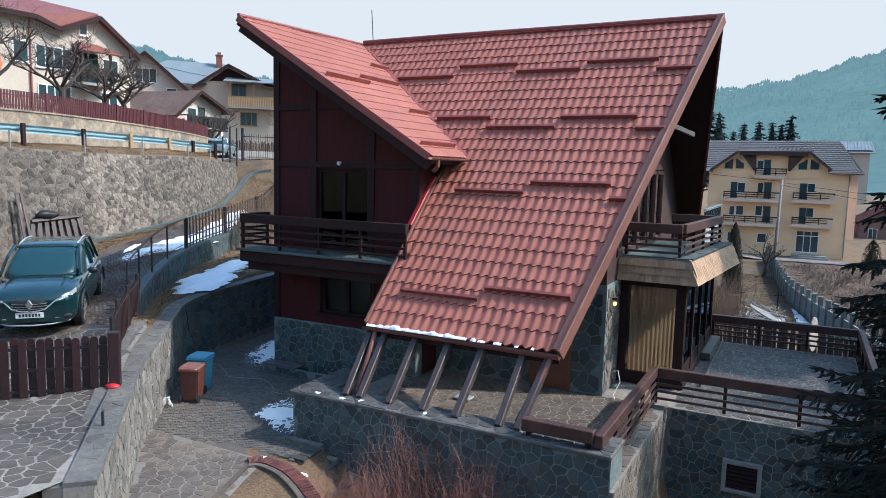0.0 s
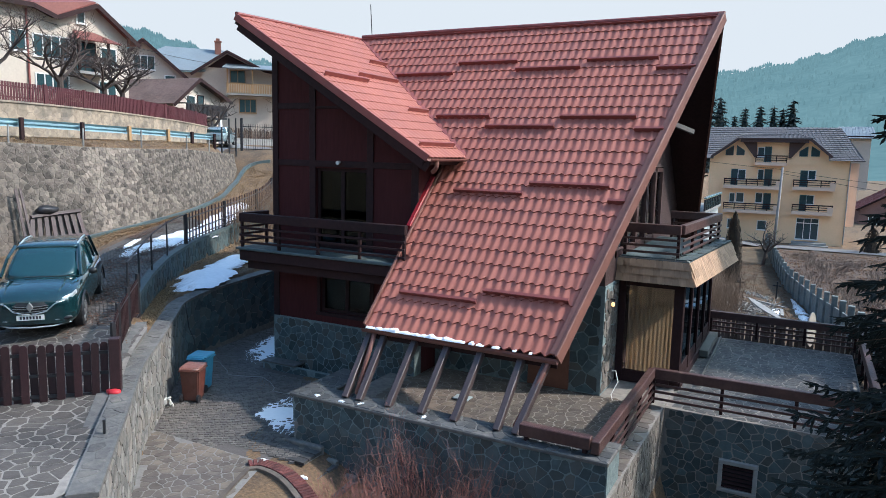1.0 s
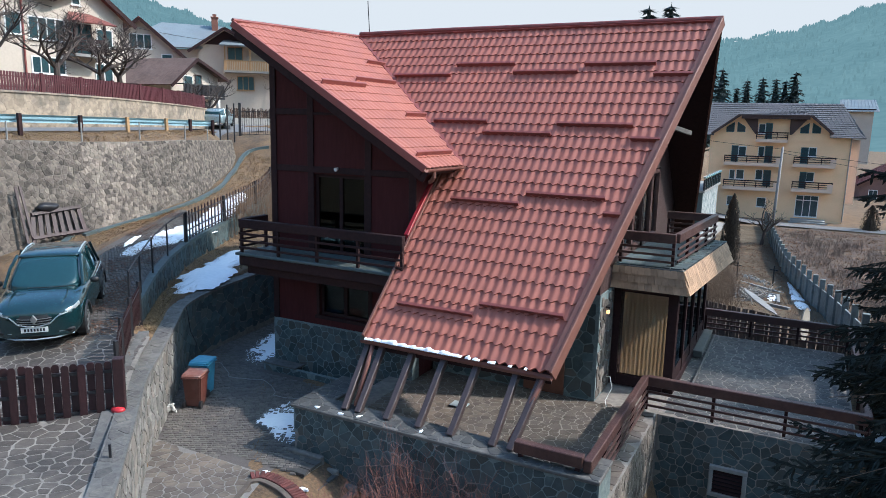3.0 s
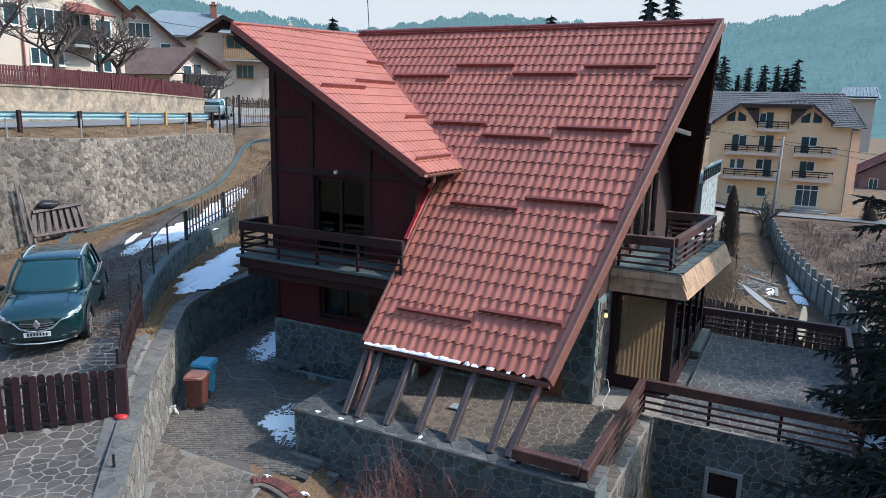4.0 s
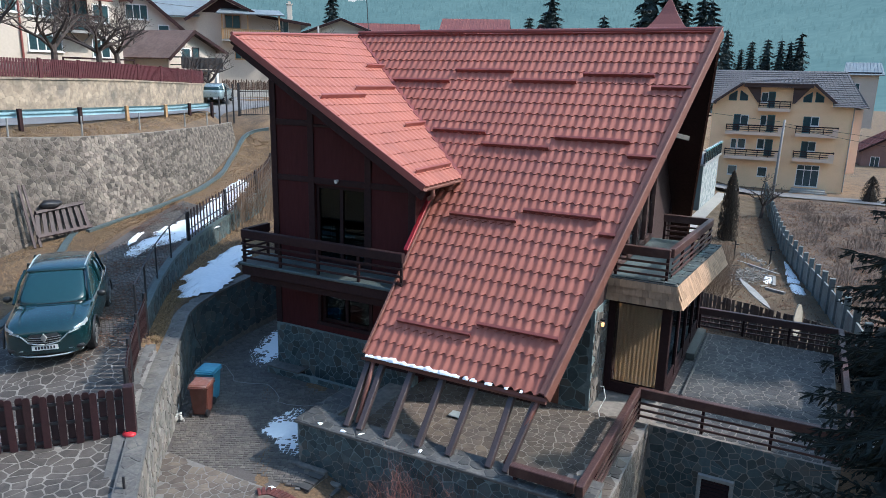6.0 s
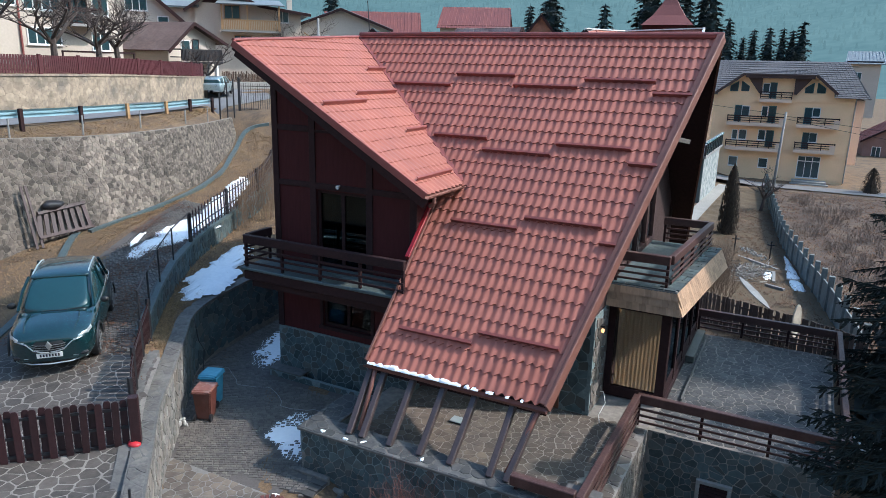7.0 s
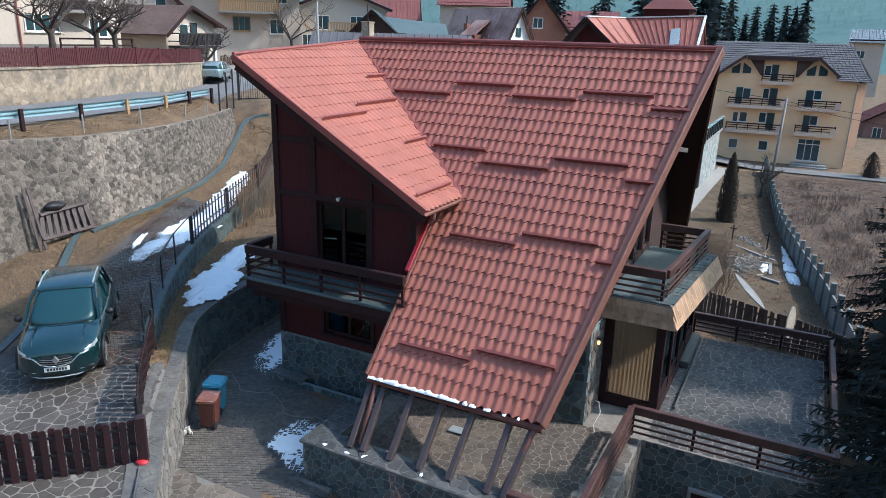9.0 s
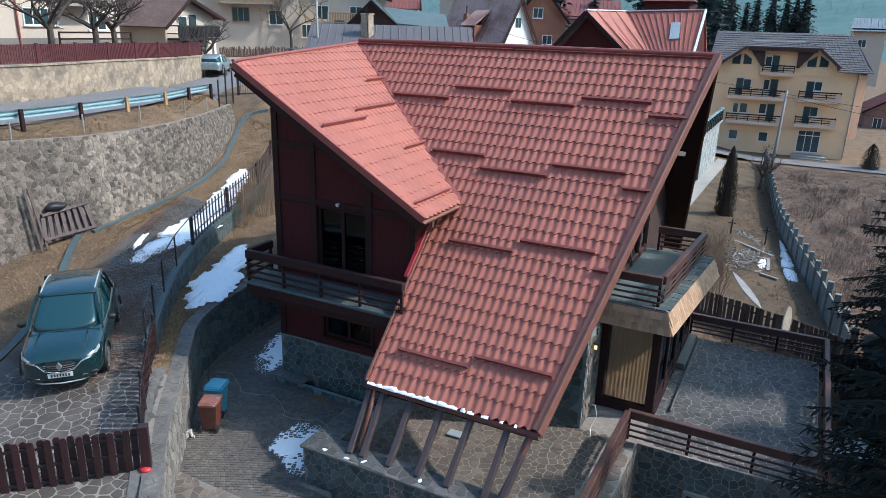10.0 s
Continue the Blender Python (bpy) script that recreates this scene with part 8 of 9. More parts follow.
wall_run(bm, [(-7.8, 8.35), (-7.4, 7.2), (-6.95, 6.2)], 0.04, lambda x, y: -0.2, lambda x, y: bed_z(x, y) + 0.02)
solo("lawn_kerb", bm, PAVING, "concrete kerb along the small lawn", "kerb", kind="structure")


# ---- snow ----
def snow_patch(cx, cy, lx, ly, rot, height, seed, thick=0.09, label="thin patch of old white snow on the ground"):
    """A ragged melting patch that lies on the land."""
    rng_ = np.random.default_rng(seed)
    n, m = 150, 7
    ph = rng_.uniform(0, math.tau, 8)
    bm = bmesh.new()
    ca, sa = math.cos(rot), math.sin(rot)
    rings = []
    for j in range(m + 1):
        f = j / m
        ring = []
        for i in range(n):
            a = math.tau * i / n
            r = 1 + 0.16 * math.sin(2 * a + ph[0]) + 0.11 * math.sin(3 * a + ph[1]) + 0.09 * math.sin(5 * a + ph[2]) + 0.05 * math.sin(9 * a + ph[3])
            u, v = f * r * lx * math.cos(a), f * r * ly * math.sin(a)
            x, y = cx + ca * u - sa * v, cy + sa * u + ca * v
            e = 0.22 * f ** 2 * min(1.0, ly)
            x += e * (math.sin(y * 9 + ph[5]) * 0.4 + math.sin(y * 23 + x * 7 + ph[6]) * 0.3 + rng_.uniform(-0.3, 0.3))
            y += e * (math.sin(x * 11 + ph[7]) * 0.4 + math.sin(x * 21 - y * 9 + ph[4]) * 0.3 + rng_.uniform(-0.3, 0.3))
            ring.append(bm.verts.new((x, y, float(height(x, y)) + (thick * (1 - f ** 3) * (0.7 + 0.3 * math.sin(x * 5) * math.cos(y * 4)) if j < m else -0.03))))
            if j == 0:
                break
        rings.append(ring)
    for i in range(n):
        bm.faces.new((rings[0][0], rings[1][i], rings[1][(i + 1) % n]))
    for a, b in zip(rings[1:], rings[2:]):
        for i in range(n):
            bm.faces.new((a[i], a[(i + 1) % n], b[(i + 1) % n], b[i]))
    return solo("snow_patch", bm, SNOW, label, "snow", smooth=True)


on_land = lambda x, y: ground_z(x, y) + lump(x, y) * 0.6 + 0.045
on_drive = lambda x, y: drive_z(x, y) + 0.05
snow_patch(-17.35, 15.4, 2.25, 0.72, 1.95, on_drive, 1, thick=0.06)
snow_patch(-17.95, 14.25, 0.8, 0.1, 2.15, on_drive, 21, thick=0.04)
snow_patch(-18.9, 19.0, 2.8, 0.5, 2.1, lambda x, y: max(on_drive(x, y), on_land(x, y)), 2, thick=0.06)
snow_patch(-14.72, 14.4, 2.15, 0.66, 1.95, lambda x, y: np.maximum(on_land(x, y), strip_z(y) + 0.04), 3, thick=0.05)
on_setts = lambda x, y: ground_z(x, y) + 0.032
snow_patch(-8.85, 10.6, 1.15, 0.6, 2.03, on_setts, 4, thick=0.032, label="thin snow lying in the joints of the drive")
snow_patch(-12.3, 14.05, 1.55, 0.62, 1.87, on_setts, 5, thick=0.03, label="thin snow lying in the joints of the drive")
snow_patch(0.3, 37.8, 5.0, 0.3, 1.68, on_land, 6)
snow_patch(-0.85, 37.0, 1.4, 0.2, 1.6, on_land, 7)
snow_patch(2.6, 19.5, 0.7, 0.4, 0.3, on_land, 8)
snow_patch(-7.0, 8.72, 0.1, 0.04, 0.0, lambda x, y: -0.015, 9, thick=0.012)
snow_patch(-7.75, 8.62, 0.09, 0.04, 0.1, lambda x, y: 0.14, 10, thick=0.015)
for k, (x, y) in enumerate(((-7.45, 9.68), (-6.55, 9.72), (-5.3, 9.75), (-6.9, 9.66))):
    snow_patch(x, y, 0.07, 0.035, k, lambda x, y: 1.01, 50 + k, thick=0.025, label="small scrap of snow on the parapet coping")
snow_patch(12.0, 73.0, 4.0, 0.7, 0.1, on_land, 11)

# hose on the lower drive, hanging cable on the wall
bm = bmesh.new()
tube(bm, [(-12.9 + 0.25 * k + 0.1 * math.sin(k * 1.9), 12.2 - 0.05 * k + 0.22 * math.sin(k * 0.9), 0.12) for k in range(20)], 0.008, 5)
solo("garden_hose", bm, CONCRETE, "thin pale hose lying across the driveway", "hose")
bm = bmesh.new()
tube(bm, [(-12.75, 11.55, 1.7), (-12.6, 11.45, 1.55), (-12.7, 11.6, 1.1), (-12.85, 11.9, 0.7), (-12.7, 11.7, 0.35), (-12.6, 11.6, 0.15)], 0.012, 5)
solo("hanging_cable", bm, IRON, "black cable hanging down the retaining wall", "cable")
bm = bmesh.new()
tube(bm, [(-3.3, 14.3, 0.9), (-3.2, 14.2, 0.95), (-3.12, 14.1, 0.75), (-3.2, 13.9, 0.52), (-3.1, 13.6, 0.52)], 0.01, 5)
solo("porch_cable", bm, WHITE, "thin white cable on the porch floor by the window", "cable")
bm = bmesh.new()
tube(bm, [(-8.15, 5.95, 1.42), (-8.15, 5.95, 1.68)], 0.02, 6)
solo("wall_stub", bm, IRON, "short black pipe stub on the wall coping", "pipe")
bm = bmesh.new()
tube(bm, [(-32.2, 18.9, 9.7), (-32.3, 18.95, 9.2), (-32.25, 18.85, 8.8)], [0.12, 0.2, 0.14], 8)
solo("orange_cloth", bm, surface("orange_cloth", (0.6, 0.16, 0.06), rough=0.9), "faded orange cloth hung on a bare fruit tree", "cloth", smooth=True)

# ---- plants ----
def branch(bm, p, d, length_, r, level, rng, spread, bend=0.25, kids=(3, 5), sides=5):
    """A limb that bends and forks down to twigs."""
    pts, radii = [p.copy()], [r]
    n = 3
    for k in range(n):
        d = (d + Vector((rng.uniform(-1, 1), rng.uniform(-1, 1), rng.uniform(-0.5, 0.8))) * bend).normalized()
        p = p + d * length_ / n
        pts.append(p.copy())
        radii.append(r * (1 - 0.55 * (k + 1) / n))
    tube(bm, pts, radii, max(3, sides - (2 if level < 2 else 0)), cap=False)
    if level == 0:
        return
    for k in range(rng.randint(*kids)):
        f = rng.uniform(0.35, 1.0)
        i = min(n - 1, int(f * n))
        q = lerp(pts[i], pts[i + 1], f * n - i)
        side = Vector((rng.uniform(-1, 1), rng.uniform(-1, 1), rng.uniform(-0.2, 0.7))).normalized()
        branch(bm, q, (d * (1 - spread) + side * spread).normalized(), length_ * rng.uniform(0.5, 0.75), r * 0.5, level - 1, rng, spread, bend, kids, sides)


def bare_tree(name, at, height, seed, label, material=None, levels=4, trunk=0.13, limbs=5):
    rng = random.Random(seed)
    t = thing(name, label, "tree", at=at)
    bm = bmesh.new()
    top = Vector((rng.uniform(-0.2, 0.2), rng.uniform(-0.2, 0.2), height * 0.33))
    tube(bm, [(0, 0, -0.3), top * 0.5 + Vector((0.05, 0.03, 0)), top], [trunk * 1.2, trunk, trunk * 0.85], 8)
    part("trunk", bm, material or BARK, t)
    bm = bmesh.new()
    for k in range(limbs):
        a = k * math.tau / limbs + rng.uniform(-0.4, 0.4)
        branch(bm, top * rng.uniform(0.8, 1.0), Vector((math.cos(a), math.sin(a), rng.uniform(0.5, 1.3))).normalized(), height * 0.42, trunk * 0.6, levels - 1, rng, 0.62, 0.3, (3, 4))
    part("crown", bm, material or BARK, t, "bare forked branches")
    return t


for k, (x, y, h, s) in enumerate(((-33.6, 19.6, 5.4, 3), (-33.4, 22.6, 4.9, 5), (-35.0, 26.3, 4.6, 8), (-35.6, 28.0, 4.2, 13))):
    bare_tree("fruit_tree", (x, y, float(ground_z(x, y))), h, s, "bare gnarled fruit tree behind the red fence", levels=5, trunk=0.16)
bare_tree("bare_tree", (-38.6, 37.6, 5.5), 4.2, 17, "bare young tree before the brown-roofed house", levels=4)
bare_tree("bare_tree", (-45.0, 55.0, 6.0), 7.0, 21, "bare tree beside the balconied house")
bare_tree("bare_tree", (-2.6, 60.0, -2.8), 3.4, 23, "small bare fruit tree in the back garden")
bare_tree("bare_tree", (9.5, 79.0, -2.4), 6.0, 29, "bare tree beside the yellow house")
bare_tree("bare_tree", (12.5, 74.0, -2.4), 5.0, 31, "bare shrubby tree by the lane")


def twig_bush(name, at, radius, height, count, seed, material, label, thick=0.008, bend=0.1, fork=2):
    rng = random.Random(seed)
    bm = bmesh.new()
    for k in range(count):
        a, rr = rng.uniform(0, math.tau), radius * 0.55 * math.sqrt(rng.random())
        p = Vector((rr * math.cos(a), rr * math.sin(a), 0))
        lean = rng.uniform(0.0, 0.3)
        d = Vector((math.cos(a) * lean, math.sin(a) * lean, 1)).normalized()
        branch(bm, p, d, height * rng.uniform(0.45, 0.85), thick, fork, rng, 0.3, bend, (3, 5), 3)
    ob = solo(name, bm, material, label, "shrub")
    ob.matrix_basis = Matrix.Translation(at)
    return ob


twig_bush("twig_shrub", (-4.75, 8.75, -1.35), 1.5, 1.75, 110, 2, TWIG, "leafless reddish shrub before the parapet wall", 0.008)
twig_bush("twig_shrub", (-5.9, 8.35, -0.75), 0.8, 1.0, 45, 3, TWIG, "leafless reddish shrub by the steps", 0.009)
twig_bush("twig_shrub", (-3.6, 8.7, -1.6), 0.9, 1.3, 45, 4, TWIG, "leafless reddish shrub before the parapet wall", 0.008)
HEDGE = surface("dry_hedge_twigs", (0.17, 0.115, 0.08), (0.1, 0.07, 0.05), rough=0.95, bump=0)
for k, (x, y, r, h) in enumerate(((-17.3, 18.2, 0.8, 1.3), (-17.6, 19.6, 0.9, 1.4), (-18.2, 21.0, 0.9, 1.5), (-18.9, 22.5, 1.0, 1.6), (-20.0, 24.0, 1.0, 1.6))):
    twig_bush("hedge_shrub", (x, y, float(strip_z(y))), r, h, 40, 40 + k, HEDGE, "dry leafless hedge shrub along the picket fence", 0.009)
for k, (x, y) in enumerate(((-3.3, 29.0), (-2.4, 28.3), (-3.6, 31.5), (-2.9, 33.5))):
    twig_bush("hedge_shrub", (x, y, float(ground_z(x, y))), 1.1, 1.8, 55, 60 + k, HEDGE, "brown leafless shrub in the back garden", 0.01)
for k, (x, y) in enumerate(((3.2, 43.0), (5.5, 47.0), (4.5, 40.0), (8.0, 52.0), (2.0, 57.0), (6.5, 60.0), (4.0, 36.0), (6.0, 41.0), (2.5, 47.5), (4.2, 51.0), (0.9, 52.0), (3.4, 62.0), (0.3, 66.0), (5.2, 56.0), (7.5, 64.0), (2.4, 39.0), (3.4, 33.0), (1.2, 60.5))):
    twig_bush("bramble", (x, y, float(ground_z(x, y))), 1.9, 0.6, 60, 80 + k, surface("bramble_twigs", (0.2, 0.155, 0.13), (0.11, 0.085, 0.075), rough=0.95, bump=0) if k == 0 else bpy.data.materials["bramble_twigs"], "low dry bramble clump in the fallow field", 0.012)


def conifer_mesh(height, radius, seed, whorls, per, tuft, droop=0.35, width=0.24, sprays=4):
    """Trunk and needle-clad boughs of a spruce: many small hanging sprays."""
    rng = random.Random(seed)
    v, f = [], []
    for w in range(whorls):
        t = w / whorls
        z = height * (0.06 + 0.92 * t)
        rad = radius * (1 - t) ** 0.85 + 0.05
        for k in range(max(3, int(per * (1 - 0.5 * t)))):
            a = rng.uniform(0, math.tau)
            L = rad * rng.uniform(0.7, 1.12)
            rise = rng.uniform(0.0, 0.25)
            n = max(3, int(L / tuft * 1.6))
            for i in range(1, n + 1):
                s = i / n
                cx, cy = math.cos(a) * L * s, math.sin(a) * L * s
                cz = z + L * (rise * s - droop * s * s)
                for q in range(sprays):
                    da = a + rng.uniform(-1.25, 1.25)
                    l = tuft * rng.uniform(0.6, 1.3) * (1.1 - 0.45 * s)
                    wd = tuft * width
                    tip = (cx + math.cos(da) * l, cy + math.sin(da) * l, cz - rng.uniform(0.05, 0.5) * l)
                    px_, py_ = -math.sin(da) * wd, math.cos(da) * wd
                    o = len(v)
                    v += [(cx + px_, cy + py_, cz), (cx - px_, cy - py_, cz + wd * rng.uniform(-0.6, 0.6)), tip]
                    f.append((o, o + 1, o + 2))
    o, n = len(v), 14
    for j in range(whorls + 1):
        t = j / whorls
        for i in range(n):
            a = i * math.tau / n
            q = (0.6 if j % 2 else 0.42) * radius * (1 - t) ** 0.85 * rng.uniform(0.8, 1.2) + 0.02
            v.append((q * math.cos(a), q * math.sin(a), height * (0.04 + 0.93 * t)))
    f += [(o + n * j + i, o + n * j + (i + 1) % n, o + n * j + n + (i + 1) % n, o + n * j + n + i) for j in range(whorls) for i in range(n)]
    me = bpy.data.meshes.new("crown")
    me.from_pydata(v, [], f)
    return me


def conifer(name, at, height, radius, seed, label, whorls=26, per=11, tuft=0.4, material=None, mesh=None, group="", rz=0.0, scale=1.0, trunk_r=0.16):
    t = thing(name, label, "tree", group=group, at=at, rz=rz)
    t.scale = (scale, scale, scale)
    me = mesh or conifer_mesh(height, radius, seed, whorls, per, tuft)
    if not me.materials:
        me.materials.append(material or NEEDLE)
    ob = new("crown", me)
    ob.parent = t
    bm = bmesh.new()
    tube(bm, [(0, 0, -0.5), (0, 0, height * 0.95)], [trunk_r, 0.02], 7)
    part("trunk", bm, BARK, t)
    return t, me


def bough_mesh(height, radius, seed, whorls, per, gap, sub=2, twig=0.026, bare=0.04, taper=0.8):
    """Needle-clad boughs of a spruce: drooping axes that carry rows of tapering twigs, round a dim inner cone."""
    rng = random.Random(seed)
    v, f = [], []

    def spindle(p, d, l, w):
        d = d.normalized()
        a = d.cross(Vector((0, 0, 1)))
        a = a.normalized() * w if a.length > 1e-4 else Vector((w, 0, 0))
        b = d.cross(a)
        m, tip = p + d * l * 0.35, p + d * l
        for q in (a, b):
            o = len(v)
            v.extend((tuple(p), tuple(m + q), tuple(tip), tuple(m - q)))
            f.append((o, o + 1, o + 2, o + 3))

    for w in range(whorls):
        t = (w + rng.random()) / whorls
        z = height * (bare + (0.97 - bare) * t)
        reach = radius * (1 - t) ** taper + 0.08
        for k in range(per):
            a = rng.uniform(0, math.tau)
            L = reach * rng.uniform(0.74, 1.1)
            out, side = Vector((math.cos(a), math.sin(a), 0)), Vector((-math.sin(a), math.cos(a), 0))
            sag, lift = rng.uniform(0.4, 0.6), rng.uniform(0.18, 0.34)
            at = lambda s: out * L * s + Vector((0, 0, z + L * (0.1 * s - sag * s * s + lift * s ** 3)))
            n = max(3, int(L * 0.85 / gap))
            for i in range(n):
                s = 0.15 + 0.85 * i / n
                p, fwd = at(s), (at(min(1.0, s + 0.05)) - at(s - 0.05)).normalized()
                spindle(p - fwd * gap * 0.6, fwd, gap * 2.0, twig * 0.9)
                l = (0.2 * L * (1 - s) ** 0.7 + 0.08) * rng.uniform(0.7, 1.15)
                drop = Vector((rng.uniform(-0.3, 0.3), rng.uniform(-0.3, 0.3), -1)) + fwd * 0.35
                spindle(p, drop, 0.7 * l, twig)
                for j in range(sub):
                    spindle(p + drop * l * 0.6 * rng.random(), drop + side * rng.uniform(-1, 1), 0.05 + 0.15 * l, twig * 0.8)
                for sgn in (-1, 1):
                    d = (fwd * rng.uniform(0.5, 0.9) + side * sgn * 0.9 + Vector((0, 0, rng.uniform(-0.5, 0.02)))).normalized()
                    spindle(p, d, l, twig)
                    for j in range(sub):
                        q = p + d * l * rng.uniform(0.25, 0.8)
                        spindle(q, (d + fwd * rng.uniform(-0.3, 1.0) + side * rng.uniform(-0.5, 0.5) + Vector((0, 0, rng.uniform(-0.6, 0.1)))), l * rng.uniform(0.12, 0.25) + 0.05, twig * 0.8)
    o, n = len(v), 14
    for j in range(whorls + 1):
        t = j / whorls
        for i in range(n):
            a = i * math.tau / n
            q = (0.62 if j % 2 else 0.45) * radius * (1 - t) ** taper * rng.uniform(0.8, 1.2) + 0.02
            v.append((q * math.cos(a), q * math.sin(a), height * (bare * 0.6 + 0.93 * t)))
    f += [(o + n * j + i, o + n * j + (i + 1) % n, o + n * j + n + (i + 1) % n, o + n * j + n + i) for j in range(whorls) for i in range(n)]
    me = bpy.data.meshes.new("crown")
    me.from_pydata(v, [], f)
    return me


near_spruce, _ = conifer("spruce", (2.88, 7.5, -2.0), 15.0, 3.35, 5, "tall dark green spruce with drooping boughs beside the terrace", mesh=bough_mesh(15.0, 3.35, 5, 78, 19, 0.12, 3, 0.019, taper=0.62), trunk_r=0.2)
rng = random.Random(12)
for k in range(12):
    bm = bmesh.new()
    a, z = rng.uniform(2.5, 4.2), rng.uniform(3.0, 7.4)
    d = Vector((math.cos(a), math.sin(a), rng.uniform(-0.5, -0.1))).normalized()
    p = Vector((math.cos(a) * 1.9, math.sin(a) * 1.9, z))
    tube(bm, [p, p + d * rng.uniform(0.5, 1.0)], [0.005, 0.002], 4)
    part("dead_twig", bm, HEDGE, near_spruce, "bare straw-coloured dead twig")
conifer("spruce", (4.7, 15.2, -2.2), 12.0, 2.8, 11, "dark green spruce beside the terrace corner", mesh=bough_mesh(12.0, 2.8, 11, 48, 10, 0.15, 3, 0.024), trunk_r=0.16)
conifer("spruce", (4.25, 21.4, -2.2), 15.5, 3.5, 15, "dark green spruce behind the terrace", mesh=bough_mesh(15.5, 3.5, 15, 48, 10, 0.16, 3, 0.026), trunk_r=0.16)
# next two spruces stand out of view, added to shade terrace and gable
conifer("spruce", (7.6, 22.6, -2.0), 21.0, 3.5, 6, "dark green spruce behind the terrace", mesh=bough_mesh(21.0, 3.5, 6, 50, 8, 0.24, 1, 0.05), trunk_r=0.18)
conifer("spruce", (6.6, 18.6, -2.2), 11.0, 3.0, 8, "dark green spruce behind the terrace", mesh=bough_mesh(11.0, 3.0, 8, 44, 8, 0.24, 1, 0.05), trunk_r=0.16)
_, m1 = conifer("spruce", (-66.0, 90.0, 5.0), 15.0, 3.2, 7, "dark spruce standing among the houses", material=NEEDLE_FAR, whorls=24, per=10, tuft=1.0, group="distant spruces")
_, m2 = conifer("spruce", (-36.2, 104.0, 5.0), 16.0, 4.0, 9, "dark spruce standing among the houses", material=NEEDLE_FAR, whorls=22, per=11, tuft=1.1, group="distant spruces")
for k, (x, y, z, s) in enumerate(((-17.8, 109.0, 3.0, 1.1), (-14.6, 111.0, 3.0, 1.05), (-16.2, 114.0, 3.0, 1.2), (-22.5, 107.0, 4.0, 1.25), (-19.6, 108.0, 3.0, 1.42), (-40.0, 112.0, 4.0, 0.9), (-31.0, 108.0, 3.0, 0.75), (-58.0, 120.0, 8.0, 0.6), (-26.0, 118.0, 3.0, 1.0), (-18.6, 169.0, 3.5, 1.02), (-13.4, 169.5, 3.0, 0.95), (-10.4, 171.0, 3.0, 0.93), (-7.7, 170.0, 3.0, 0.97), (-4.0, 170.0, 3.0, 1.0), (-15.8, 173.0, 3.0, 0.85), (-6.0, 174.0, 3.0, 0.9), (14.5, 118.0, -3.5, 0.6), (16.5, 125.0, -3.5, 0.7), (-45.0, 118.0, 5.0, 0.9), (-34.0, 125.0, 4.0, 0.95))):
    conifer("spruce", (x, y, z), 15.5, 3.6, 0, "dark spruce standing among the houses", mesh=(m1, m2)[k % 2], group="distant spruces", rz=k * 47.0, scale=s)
CYP = surface("cypress_brown_green", (0.05, 0.035, 0.024), (0.03, 0.025, 0.018), rough=0.95, bump=0, per_island=0.4)


def column_tree(name, at, h, r, seed, label, group=""):
    rng = random.Random(seed)
    v, f = [], []
    for k in range(1500):
        t_ = rng.random()
        z = h * t_
        rr = r * (1 - t_ ** 2.2) ** 0.7 * (0.75 + 0.25 * rng.random())
        a = rng.uniform(0, math.tau)
        x, y = rr * math.cos(a), rr * math.sin(a)
        l, wd = h * 0.06, h * 0.012
        o = len(v)
        v += [(x - math.sin(a) * wd, y + math.cos(a) * wd, z), (x + math.sin(a) * wd, y - math.cos(a) * wd, z), (x * 1.08, y * 1.08, z + l)]
        f.append((o, o + 1, o + 2))
    t = thing(name, label, "tree", at=at, group=group)
    me = bpy.data.meshes.new("crown")
    me.from_pydata(v, [], f)
    me.materials.append(CYP)
    ob = new("crown", me)
    ob.parent = t
    bm = bmesh.new()
    tube(bm, [(0, 0, -0.2), (0, 0, h * 0.9)], [r * 0.8, 0.05], 8)
    part("trunk", bm, CYP, t)


column_tree("cypress", (-3.95, 49.0, -2.65), 4.5, 0.68, 3, "dark columnar cypress beside the garden path")
column_tree("thuja", (6.0, 78.0, -3.3), 2.5, 0.95, 4, "clipped dark thuja before the yellow house")
for k in range(4):
    column_tree("thuja", (-34.5 + k * 1.0, 48.5 + k * 0.4, 4.5), 4.2 - 0.4 * k, 0.6, 10 + k, "dark brown-green thuja in a row", group="thuja row")


def forest(name, count, r0, r1, az0, az1, seed, size, label):
    """Conifers that clothe the far hills, as one mesh."""
    rng = np.random.default_rng(seed)
    v, f = [], []
    for k in range(count):
        r = math.sqrt(rng.uniform(r0 ** 2, r1 ** 2))
        az = math.radians(rng.uniform(az0, az1))
        x, y = -r * math.sin(az), r * math.cos(az)
        z = float(hill_z(x, y))
        h = size * rng.uniform(0.6, 1.25)
        w = h * 0.28
        o = len(v)
        for zz, q in ((0.05, 1.0), (0.38, 0.45), (0.36, 0.85), (0.7, 0.3), (0.68, 0.55), (1.0, 0.02)):
            for i in range(5):
                a = i * math.tau / 5 + o
                v.append((x + w * q * math.cos(a), y + w * q * math.sin(a), z + h * zz))
        for j in range(5):
            for i in range(5):
                f.append((o + 5 * j + i, o + 5 * j + (i + 1) % 5, o + 5 * j + 5 + (i + 1) % 5, o + 5 * j + 5 + i))
    me = bpy.data.meshes.new(name)
    me.from_pydata(v, [], f)
    # the trees carry the same painted haze glow as the hills
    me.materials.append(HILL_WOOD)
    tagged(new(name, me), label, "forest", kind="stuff")


